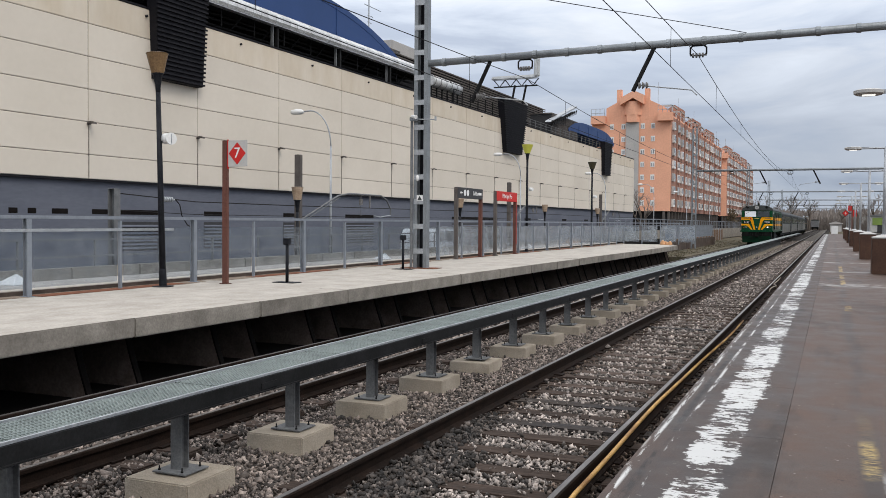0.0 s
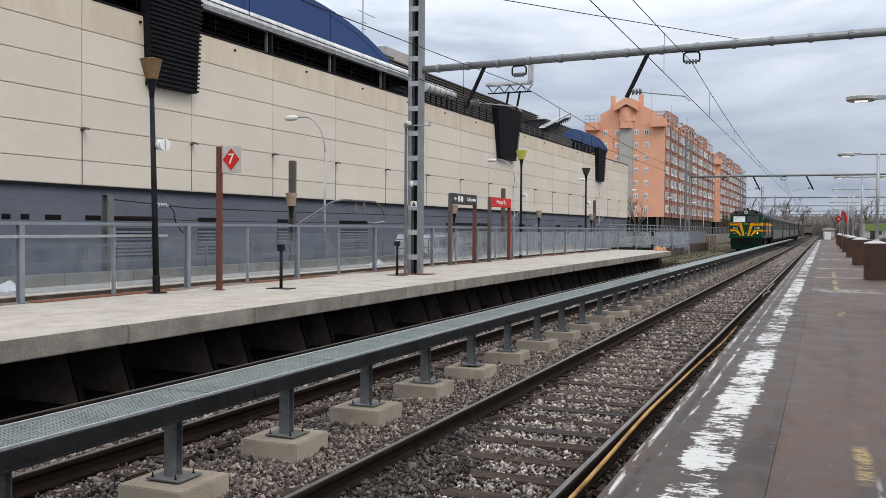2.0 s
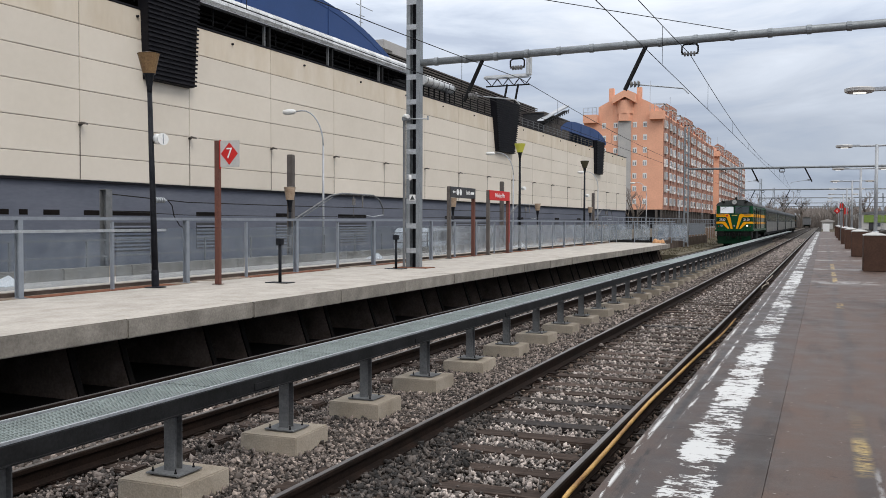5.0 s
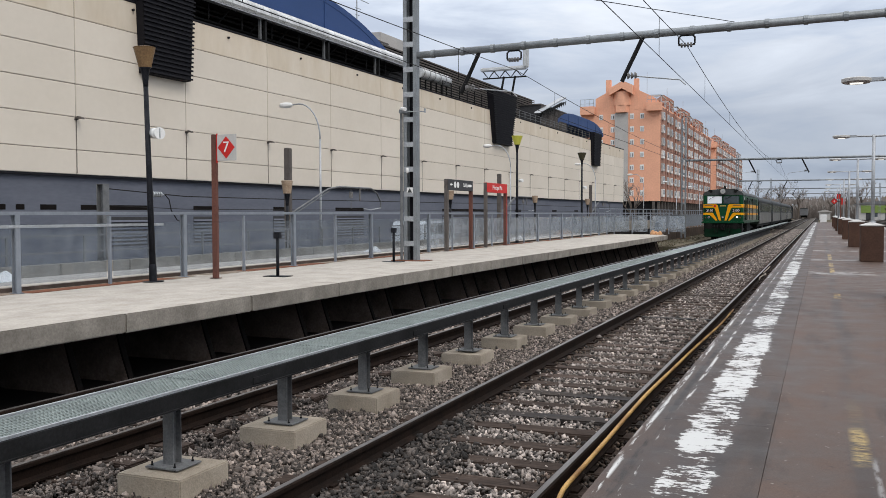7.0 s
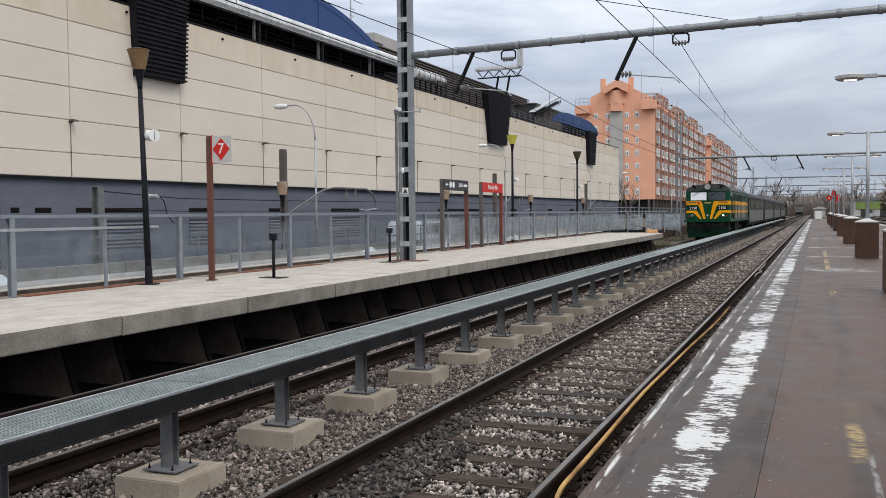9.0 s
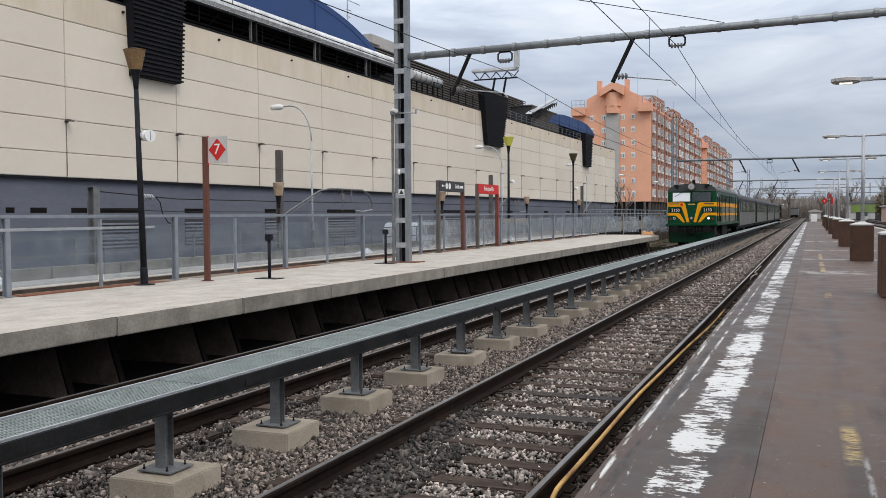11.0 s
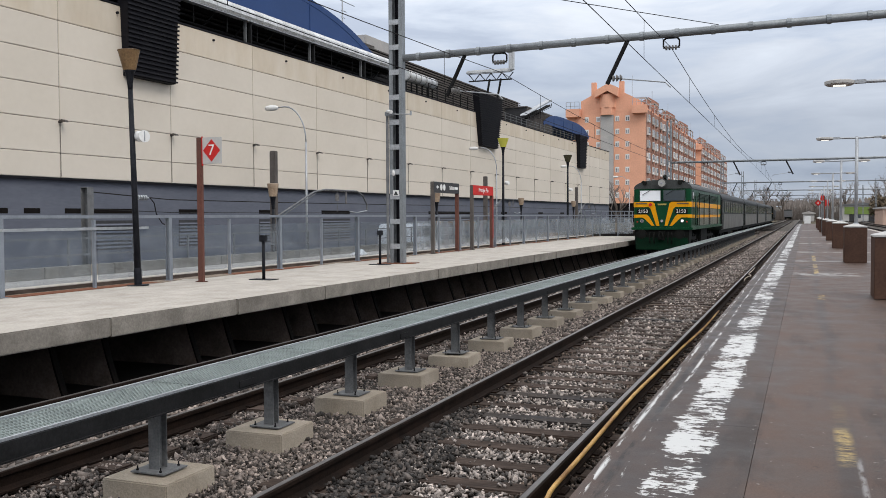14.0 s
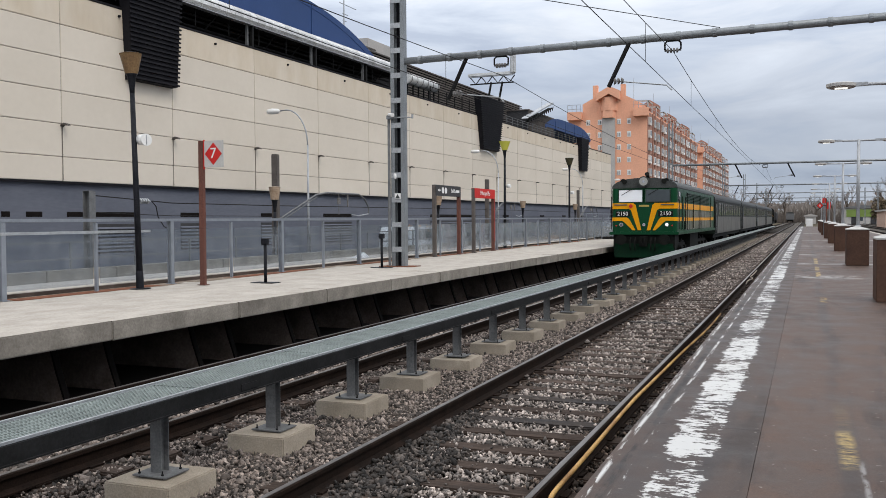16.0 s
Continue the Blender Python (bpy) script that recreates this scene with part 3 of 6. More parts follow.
for key, x in RAIL_X.items():
    tr = thing("railway_track", "broad-gauge track on weathered wooden sleepers", "railway track", pose(x, 0, 0), kind="structure")
    for s in (-0.868, 0.868):
        r = part("rail", Shape().prism([(s + a, b) for a, b in rail_profile(1)], -25, 420, "y"), RAILSIDE, tr, "rusty steel rail")
        part("rail_head", Shape().box(s - 0.022, s + 0.022, -25, 420, -0.004, 0.004), RAILTOP, r, "polished running surface")
    rng = random.Random(5)
    for i in range(-40, 150):
        ob = part("sleeper", oily_mesh if key == "near" and i in (9, 15, 17, 31) else sleeper_mesh, SLEEPER, tr, at=pose(rng.uniform(-0.05, 0.05), 0.6 * i + 0.15, rng.uniform(-0.012, 0.01), 0, rng.uniform(-0.4, 0.4), rng.uniform(-0.8, 0.8)))
        if -4 < i < 60:
            for s in (-0.868, 0.868):
                part("tie_plate", clip_mesh, RAILSIDE, ob, at=pose(s, 0, 0.004))

# ---- walkway between the tracks ----
WX0, WX1, WZ = -4.98, -4.43, 0.60
POST_X, POST_Y0, POST_DY = -4.735, 5.83, 1.65
ww = thing("walkway", "galvanised grating walkway on steel posts", "walkway")
for x, nm in ((WX0, "far"), (WX1, "near")):
    s = 1 if x == WX1 else -1
    prof = [(x, WZ), (x - s * 0.07, WZ), (x - s * 0.07, WZ - 0.012), (x - s * 0.012, WZ - 0.02), (x - s * 0.012, WZ - 0.098), (x - s * 0.07, WZ - 0.102), (x - s * 0.07, WZ - 0.112), (x, WZ - 0.112)]
    # side beams are coloured far darker than the deck above them
    part("side_beam", Shape().prism(prof, -12, 150, "y"), GALVDARK, ww, "near-black steel channel")
    part("edge_angle", Shape().box(x - 0.03 * s - 0.012, x - 0.03 * s + 0.012, -12, 150, WZ + 0.003, WZ + 0.022), GALV, ww, "bright galvanised edge angle")
far_deck = Shape().box(WX0 + 0.05, WX1 - 0.05, 30, 150, WZ - 0.02, WZ + 0.008)
part("deck_sheet", far_deck, GRATE, ww)
for k in range(17):
    y0 = -4 + k * 2.0
    g = Shape()
    n = 60 if y0 < 14 else 40
    for i in range(n):
        y = y0 + 0.02 + (1.96) * i / n
        g.box(WX0 + 0.05, WX1 - 0.05, y, y + (0.012 if n == 60 else 0.022), WZ - 0.006, WZ + 0.008)
    for i in range(13):
        x = WX0 + 0.06 + (WX1 - WX0 - 0.13) * i / 12
        g.box(x, x + 0.012, y0 + 0.01, y0 + 1.985, WZ - 0.004, WZ + 0.010)
    part("grating_panel", g, GRATE, ww)
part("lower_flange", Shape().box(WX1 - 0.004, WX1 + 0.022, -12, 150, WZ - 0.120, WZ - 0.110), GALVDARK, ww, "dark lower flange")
splice = Shape().box(WX1 + 0.001, WX1 + 0.010, -0.12, 0.12, WZ - 0.100, WZ - 0.045).mesh("splice_plate", GALVDARK, 0.002)
for k in range(12):
    part("splice_plate", splice, GALVDARK, ww, at=pose(0, 6.62 + 3.3 * k, 0))
foot_mesh = Shape().box(-0.30, 0.30, -0.31, 0.31, -0.45, -0.06).mesh("footing", FOOTING, 0.01)
post_s = Shape().box(-0.05, 0.05, -0.05, -0.041, -0.05, WZ - 0.11).box(-0.05, 0.05, 0.041, 0.05, -0.05, WZ - 0.11).box(-0.005, 0.005, -0.041, 0.041, -0.05, WZ - 0.11)
post_s.box(-0.2, 0.26, -0.05, 0.05, WZ - 0.125, WZ - 0.108)
post_mesh = post_s.mesh("post", GALVPOST)
plate_mesh = Shape().box(-0.15, 0.17, -0.15, 0.15, -0.047, -0.034).mesh("base_plate", GALVPOST, 0.004)
bolt_s = Shape()
bolt_s.tube((0, 0, -0.07), (0, 0, -0.002), 0.006, seg=6).tube((0, 0, -0.038), (0, 0, -0.026), 0.011, seg=6)
bolt_mesh = bolt_s.mesh("bolt", GALVDARK)
rng = random.Random(3)
for i in range(-4, 56):
    y = POST_Y0 + i * POST_DY
    f = part("footing", foot_mesh, FOOTING, ww, "rough concrete footing", at=pose(POST_X + rng.uniform(-0.02, 0.02), y, rng.uniform(-0.01, 0.01), 0, 0, rng.uniform(-2, 2)))
    p = part("post", post_mesh, GALVPOST, ww, "H-section steel post", at=pose(POST_X, y, 0))
    b = part("base_plate", plate_mesh, GALVPOST, p)
    if i < 14:
        for dx in (-0.11, 0.11):
            for dy in (-0.11, 0.11):
                part("bolt", bolt_mesh, GALVDARK, p, at=pose(dx, dy, 0.004))

# ---- yellow hose along the near rail ----
hose = Shape()
rng = random.Random(2)
pts = []
y = -6.0
while y < 36:
    wob = 0.010 * math.sin(y * 0.35) + 0.008 * math.sin(y * 1.1 + 1)
    if y < 6.4:
        wob += 0.17 * (0.5 + 0.5 * math.cos((y - 5.2) / 1.3 * math.pi)) if abs(y - 5.2) < 1.3 else 0
    if 30.0 < y < 32.2:
        wob += 0.14 * math.sin((y - 30) / 2.2 * math.pi) ** 2
    pts.append((-1.712 + wob - 0.02 * min(max((y - 8) / 5, 0), 1), y, -0.03 + 0.012 * math.sin(y * 0.7) - 0.13 * min(max((y - 10) / 9, 0), 1) * min(max((30.4 - y) / 1.2, 0), 1)))
    y += 0.16 if y < 12 else 0.45
hose.path([p for p in pts if p[1] < 21], 0.019, 8)
hz = part("hose", hose, YELLOWHOSE, smooth=True)
loop_ = part("cable_loop", Shape().path([p for p in pts if p[1] > 29.5], 0.016, 8), PALEHOSE, smooth=True)
tagged(loop_, "pale cable loop sticking out beside the rail", "cable")
tagged(hz, "orange-yellow plastic hose lying along the rail", "hose")

# ---- shopping centre along the street ----
mall = thing("shopping_centre", "long beige panelled building with blue vaulted roofs", "building", pose(-24, 40, 0, 0, 0, -0.72))
MY0, MY1 = -45.0, 75.5                       # along the wall, from the building's own origin
part("base_wall", Shape().box(-22, -0.05, MY0, MY1, -0.6, 3.30), GREYWALL, mall, "blue-grey rendered base wall")
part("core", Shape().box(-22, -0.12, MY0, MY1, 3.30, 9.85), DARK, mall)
JOINT = mat("joint_sealant", (0.24, 0.215, 0.185), (0.17, 0.15, 0.13), 2, 0.9)
part("joint_fill", Shape().box(-0.115, -0.020, MY0, MY1, 3.36, 9.9), JOINT, mall, "brown-grey joint sealant")
part("drip_ledge", Shape().box(-0.06, 0.10, MY0, MY1, 3.27, 3.34), BLACKMETAL, mall, "dark drip ledge")
rows = [3.35, 4.21, 5.36, 6.51, 7.66, 8.81, 9.95]
joints = [-15.1 + 5.93 * k for k in range(-5, 1)]
while joints[-1] < MY1 - 6:
    joints.append(joints[-1] + 5.93 - 0.036 * (len(joints) - 6))
joints.append(MY1)
for r0, r1 in zip(rows, rows[1:]):
    paint_ = BEIGETOP if r0 > 8.5 else BEIGE
    pm = Shape().box(-0.12, 0.0, 0.008, 5.922, r0 + 0.008, r1 - 0.008).mesh("panel", paint_, 0.016)
    for a, b in zip(joints, joints[1:]):
        part("panel", pm, BEIGE, mall, at=pose(0, a, 0) @ Matrix.Diagonal((1, (b - a) / 5.93, 1, 1)))
# end wall panels towards the flats
part("end_wall", Shape().box(-22, -0.12, MY1, MY1 + 0.15, 3.3, 9.95), BEIGE, mall)
part("coping", Shape().box(-0.2, 0.03, MY0, MY1, 9.955, 10.02), BLACKMETAL, mall, "dark metal coping")
hood = Shape()
hood.tube((0.02, 0, 3.4), (0.02, 0, 5.28), 0.009, seg=6)
hood.prism([(0.0, 5.26), (0.02, 5.34), (0.16, 5.38), (0.30, 5.34), (0.32, 5.28), (0.26, 5.28), (0.1, 5.31)], -0.08, 0.08, "y")
hood_mesh = hood.mesh("wall_light", GREYPOST, 0.0)
dot_mesh = Shape().tube((0.0, 0, 0), (0.08, 0, 0), 0.05, seg=8).mesh("spout", BLACKMETAL)
for j in joints[:-1]:
    part("wall_light", hood_mesh, BLACKMETAL, mall, "hooded wall light on a conduit", at=pose(0, j, 0))
    part("spout", dot_mesh, BLACKMETAL, mall, at=pose(0, j + 2.9, 9.66))
# vents and louvred openings in the base wall
slat = Shape().prism([(0, 0.035), (0.04, -0.035), (0.045, -0.02), (0.01, 0.04)], 0, 1, "y").mesh("slat", GREYWALL)
for y0, y1 in [(-18.45, -18.1), (-17.7, -17.35), (-16.7, -16.0), (-14.9, -14.1), (-13.6, -11.3), (-8.7, -7.0), (-2.8, -1.2), (3.1, 6.3), (17.6, 26.5), (33.0, 34.6), (44, 45.5), (52, 53.5), (60, 61.5)]:
    z0, z1 = 2.11, 2.29
    # flush black plate paints the shade inside the slot
    part("vent_slot", Shape().box(-0.08, -0.046, y0, y1, z0, z1), SHADEDARK, mall, "dark ventilation slot")
    if y1 - y0 > 1.0:
        part("vent_panel", Shape().box(-0.06, -0.035, y0, y1, 0.75, 1.85), SIGNGREY, mall, "grey louvred panel")
        for k in range(7):
            part("slat", slat, GREYPOST, mall, at=Matrix.Translation((-0.045, y0, 0.85 + 0.14 * k)) @ Matrix.Diagonal((1, y1 - y0, 1, 1)))

# projecting black louvre boxes
def louvre_box(y0, y1, z0, z1, taper):
    ob = thing("louvre_box", "", "")
    ob.parent = mall
    part_body = Shape().add([(-0.1, y0 + taper, z0), (-0.1, y1 - taper, z0), (0.32, y1 - taper, z0 + 0.02), (0.32, y0 + taper, z0 + 0.02),
                             (-0.1, y0, z1), (-0.1, y1, z1), (0.42, y1, z1), (0.42, y0, z1)],
                            [(0, 1, 2, 3), (4, 5, 6, 7), (0, 1, 5, 4), (2, 3, 7, 6), (1, 2, 6, 5), (3, 0, 4, 7)])
    part("housing", part_body, BLACKMETAL, ob)
    n = int((z1 - z0) / 0.17)
    for k in range(n):
        u = (k + 0.5) / n
        z, tp, d = z0 + (z1 - z0) * u, taper * (1 - u), 0.33 + 0.10 * u
        part("slat", Shape().box(d - 0.02, d + 0.06, y0 + tp - 0.05, y1 - tp + 0.05, z - 0.03, z + 0.035), BLACKMETAL, ob)
    return ob


louvre_box(-12.12, -9.0, 7.33, 12.2, 0.22)
louvre_box(26.4, 32.1, 7.40, 11.5, 1.0)
louvre_box(58.5, 61.9, 7.2, 10.8, 0.35)
louvre_box(-45, -42, 7.22, 12.2, 0.2)

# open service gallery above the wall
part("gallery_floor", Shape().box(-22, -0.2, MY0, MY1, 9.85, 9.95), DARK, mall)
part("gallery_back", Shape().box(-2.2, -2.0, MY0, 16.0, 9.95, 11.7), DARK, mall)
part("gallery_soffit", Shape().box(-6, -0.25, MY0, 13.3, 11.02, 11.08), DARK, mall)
for k in range(-8, 2):
    y = 2.56 + 5.8 * k
    part("gallery_post", Shape().box(-0.20, -0.06, y - 0.06, y + 0.06, 10.0, 11.05), GALVDARK, mall, "dark steel gallery post")
    part("gallery_post", Shape().box(-0.26, -0.14, y - 0.34, y - 0.26, 10.0, 11.05), GALVPOST, mall, "grey steel gallery post")
for z in (10.15, 10.42, 10.7, 10.92):
    part("pipe", Shape().tube((-0.9, MY0, z), (-0.9, 13, z), 0.06, seg=8), GALVDARK, mall, "service pipe in the gallery")
for k in range(24):
    y = -42 + k * 2.4
    part("gallery_brace", Shape().tube((-1.2, y, 9.95), (-0.5, y + 0.5, 11.03), 0.04, seg=6), GALVDARK, mall, "raking brace in the gallery")
    part("gallery_hanger", Shape().box(-0.34, -0.30, y + 1.2, y + 1.24, 10.3, 11.03), GALVDARK, mall)
fascia_prof = [(-0.35, 11.06), (0.0, 11.09), (0.08, 11.22), (0.06, 11.46), (-0.08, 11.64), (-0.35, 11.72), (-1.0, 11.76), (-0.9, 11.2)]
fascia_mesh = Shape().prism(fascia_prof, 0.008, 0.592, "y").mesh("fascia_panel", WHITEMETAL)
for k in range(96):
    part("fascia_panel", fascia_mesh, WHITEMETAL, mall, at=pose(0, 13.2 - 0.6 * (k + 1), 0))
part("fascia_trim", Shape().box(-0.30, 0.05, MY0, 13.2, 11.02, 11.055), GALVLIGHT, mall, "pale metal edge strip")
part("roof_gutter", Shape().box(-1.3, -0.55, MY0, 13.2, 11.70, 11.82), BLUEROOF, mall)

# blue vaults: arched along the street
def vault(yc, half, z_spring, rise, x_front, depth, power):
    """A flat-topped arch that falls away steeply at its ends."""
    outer, inner = [], []
    for i in range(49):
        u = -math.cos(math.pi * i / 48)
        z = z_spring + rise * (1 - abs(u) ** power)
        outer.append((yc + half * u, z))
        inner.append((yc + (half - 0.3) * u, z - 0.3))
    v = part("roof_vault", Shape().prism(outer + inner[::-1], x_front - depth, x_front, "x"), BLUEROOF, mall, "blue metal vaulted roof")
    part("gable_sheet", Shape().prism(outer + [(yc + half, z_spring - 0.1), (yc - half, z_spring - 0.1)], x_front - 0.5, x_front - 0.02, "x"), BLUEROOF, v)
    for k in range(1, 5):
        y = yc - half + 2 * half * k / 5
        part("seam", Shape().box(x_front - 0.03, x_front + 0.02, y - 0.015, y + 0.015, z_spring - 0.4, z_spring + rise * (1 - abs((y - yc) / half) ** power)), BLUEROOF, v)


vault(-8.4, 19.5, 11.75, 2.15, -0.75, 20, 4)
vault(58.6, 9.8, 11.3, 1.12, -0.9, 16, 4)

# louvred plant screen, duct, boxes and rails on the far half of the roof
scr = thing("plant_screen", "", "")
scr.parent = mall
part("backing", Shape().box(-3.4, -3.3, 14.2, 48, 9.95, 13.2), DARK, scr)
for k in range(16):
    z = 10.3 + k * 0.19
    part("slat", Shape().prism([(-3.3, z), (-3.05, z - 0.075), (-3.05, z + 0.015), (-3.3, z + 0.06)], 14.2, 48, "y"), GREYPOST, scr)
dc = part("duct", Shape().tube((-1.0, 15.9, 11.36), (-1.0, 20.8, 11.36), 0.37, seg=20), WHITEMETAL, mall, "white insulated duct", smooth=True)
for k in range(6):
    part("duct_band", Shape().tube((-1.0, 16.1 + 0.9 * k, 11.36), (-1.0, 16.16 + 0.9 * k, 11.36), 0.385, seg=20), GALVPOST, dc)
    part("duct_stand", Shape().box(-1.05, -0.95, 16.1 + 0.9 * k, 16.16 + 0.9 * k, 9.95, 11.0), GALVDARK, dc)
pb = part("plant_box", Shape().box(-6, -1.0, 43.3, 52.1, 10.0, 12.2), SIGNGREY, mall, "grey ribbed plant housing", bevel=0.05)
rib_m = Shape().box(-1.0, -0.93, -0.06, 0.06, 10.3, 12.15).mesh("rib", GREYPOST)
for k in range(30):
    part("rib", rib_m, GREYPOST, pb, at=pose(0, 43.45 + 0.295 * k, 0))
part("rib", Shape().box(-6.05, -0.9, 43.2, 52.2, 12.16, 12.26), GREYPOST, pb)
chl = part("chiller", Shape().box(-7, -5, 18.2, 22.0, 11.5, 14.75), PALEGREY, mall, "pale grey rooftop chiller", bevel=0.05)
for k in range(7):
    part("louvre", Shape().prism([(-5.2, 12.9 + 0.2 * k), (-4.95, 12.8 + 0.2 * k), (-4.95, 12.9 + 0.2 * k), (-5.2, 13.0 + 0.2 * k)], 15.4, 19.4, "y"), GREYPOST, chl)
for y0 in (41.3,):
    st = part("strut", Shape().prism([(y0, 11.18), (y0 + 8.8, 13.48), (y0 + 8.8, 13.65), (y0 + 0.3, 11.34)], -1.0, -0.4, "x"), GALVLIGHT, mall, "pale grey tilted beam")
    part("lower_chord", Shape().prism([(y0 + 0.6, 10.88), (y0 + 8.6, 12.98), (y0 + 8.6, 13.10), (y0 + 0.6, 11.0)], -0.9, -0.5, "x"), GALVDARK, st)
    for q in range(12):
        part("lattice_bar", Shape().tube((-0.45, y0 + 0.6 + 0.72 * q, 10.95 + 0.167 * q), (-0.45, y0 + 0.95 + 0.72 * q, 11.38 + 0.167 * q), 0.05, seg=5), GALVDARK, st)
for z in (10.35, 10.7, 11.0):
    part("guard_rail", Shape().tube((-0.15, 18, z), (-0.15, 33, z), 0.03, seg=6), GALVDARK, mall)
    part("guard_rail", Shape().tube((-0.15, 33, 10 + (z - 10) * 0.7), (-0.15, 64, 10 + (z - 10) * 0.7), 0.02, seg=6), GALVPOST, mall, "galvanised guard rail")
gp = Shape().box(-0.18, -0.12, -0.03, 0.03, 10.0, 11.02).mesh("rail_post", GALVDARK)
gq = Shape().box(-0.18, -0.12, -0.025, 0.025, 10.0, 10.71).mesh("rail_post", GALVPOST)
for k in range(31):
    part("rail_post", gp if k < 10 else gq, GALVDARK, mall, at=pose(0, 18 + 1.5 * k, 0))
part("aerial", Shape().tube((-8, 20.3, 12), (-8, 20.3, 22), 0.05, seg=6).tube((-8, 19.6, 17.8), (-8, 22.2, 17.8), 0.03, seg=5).tube((-8, 20.1, 17.1), (-8, 20.9, 17.1), 0.03, seg=5).tube((-8, 20.1, 16.6), (-8, 20.7, 16.6), 0.03, seg=5), GALV, mall)

# roof access cradle seen above the plant screen
cr_ = thing("roof_cradle", "", "")
cr_.parent = mall
part("jib", Shape().box(-3.6, 0.5, 34.2, 34.6, 14.1, 14.42), WHITEMETAL, cr_, bevel=0.08)
part("upright", Shape().box(0.25, 0.65, 34.1, 34.7, 14.2, 16.2), WHITEMETAL, cr_, bevel=0.1)
for k in range(4):
    x = -3.4 + k
    part("lattice_bar", Shape().path([(x, 34.4, 14.1), (x + 0.5, 34.4, 13.5), (x + 1.0, 34.4, 14.1)], 0.05, 5), GALVDARK, cr_)
part("lower_chord", Shape().tube((-3.4, 34.4, 13.5), (0.5, 34.4, 13.5), 0.06, seg=6), GALVDARK, cr_)
for x in (-1.9, -0.9):
    part("leg", Shape().tube((x + 0.4, 34.4, 13.6), (x - 0.3, 34.4, 9.95), 0.10, seg=6), GALVDARK, cr_)

# ---- blocks of flats ----
win_frame = Shape().box(-0.44, 0.44, -0.06, 0.10, -0.60, 0.60).mesh("window", WHITE)
win_pane = Shape().box(-0.31, -0.08, -0.09, -0.05, -0.46, 0.30).mesh("pane", CURTAINGLASS)
gal_frame = Shape().box(-0.45, 0.0, -1.15, 1.15, -0.85, 0.85).mesh("gallery_window", SHUTTER)
gal_pane = Shape().box(0.0, 0.03, -0.45, 0.45, -0.35, 0.72).mesh("pane", CURTAINGLASS)
small_frame = Shape().box(-0.1, 0.05, -0.36, 0.36, -0.55, 0.55).mesh("window", CURTAINGLASS)


def flats(x1, y0, width, length, height):
    """Gable end faces the camera; the long side faces the railway. x1: the long side's plane."""
    ob = thing("apartment_building", "salmon brick block of flats with white glazed galleries", "building", pose(x1, y0, 0), group="blocks of flats")
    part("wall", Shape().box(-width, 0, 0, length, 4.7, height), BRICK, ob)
    # the railway side takes a darker brick colour than the gable
    part("side_brickwork", Shape().box(0.0, 0.06, 0.4, length - 0.4, 4.7, height - 0.4), BRICKDARK, ob, "brick side coloured darker than the gable")
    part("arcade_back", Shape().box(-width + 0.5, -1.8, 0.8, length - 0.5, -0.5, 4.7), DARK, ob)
    for k in range(int(length / 4.2)):
        part("pillar", Shape().box(-0.6, -0.1, 0.4 + 4.2 * k, 0.9 + 4.2 * k, -0.5, 4.7), GREYPOST, ob)
    for k in range(5):
        part("pillar", Shape().box(-width + k * width / 4.4, -width + 0.5 + k * width / 4.4, 0.05, 0.55, -0.5, 4.7), GREYPOST, ob)
    # stepped gable with chimneys and a bow under a pointed arch; q scales it to the block
    q = width / 17.7
    up = height - 25.9

    def line(pts):
        return [(x * q, z + up) for x, z in pts]
    part("gable", Shape().prism(line([(-14.4, 25.9), (-14.4, 27.75), (-12.05, 28.95), (-8.0, 30.6), (-4.78, 29.3), (-1.75, 27.75), (-1.75, 25.9)]), 0, 9, "y"), BRICK, ob)
    for xa, xb in ((-12.05, -10.97), (-5.82, -4.78)):
        part("chimney", Shape().box(xa * q, xb * q, -0.06, 1.0, 25.0 + up, 31.85 + up), BRICK, ob, bevel=0.03)
    c = -8.4 * q
    part("bow", Shape().tube((c, 0.6, 26.0 + up), (c, 0.6, 29.0 + up), 1.95 * q, seg=28), BRICK, ob, "rounded brick bow under the gable")
    part("bow_base", Shape().prism([(-10.0 * q, 0), (-9.5 * q, -1.2), (-7.4 * q, -1.2), (-6.9 * q, 0)], 24.4 + up, 26.02 + up, "z"), BRICK, ob, "brick balcony under the bow")
    part("arch", Shape().prism(line([(-10.97, 28.2), (-8.2, 29.65), (-5.82, 28.3), (-5.82, 30.3), (-8.0, 31.3), (-10.97, 29.75)]), -1.7, 0.0, "y"), BRICK, ob, "brick gable eaves over the bow")
    part("stair_strip", Shape().box(-9.9 * q, -7.0 * q, -0.45, 0.0, 4.7, 24.38 + up), PALEGREY, ob, "pale grey rendered strip")
    for xa, xb, zt in ((-17.65, -14.4, 26.0), (-2.8, 0.45, 26.3)):
        xa, xb, zt = xa * q, xb * q, zt + up
        bal = part("balcony", Shape().box(xa, xb, -1.4, 0.0, zt - 1.85, zt), BRICK, ob, bevel=0.05)
        for dz in (0.55, 1.5):
            part("railing", Shape().box(xa + 0.1, xb - 0.1, -1.35, -1.28, zt + dz, zt + dz + 0.09), GALV, bal)
        for f in (0.04, 0.35, 0.65, 0.96):
            xm = xa + (xb - xa) * f
            part("railing_post", Shape().box(xm - 0.05, xm + 0.05, -1.35, -1.28, zt, zt + 1.5), GALV, bal)
    storeys = int((height - 3.2) / 2.85)
    for r in range(storeys):
        z = 6.52 + 2.84 * r
        for sx in (-13.1 * q, -10.5 * q, -6.2 * q, -3.94 * q):
            w = part("window", win_frame, WHITE, ob, at=pose(sx, 0, z))
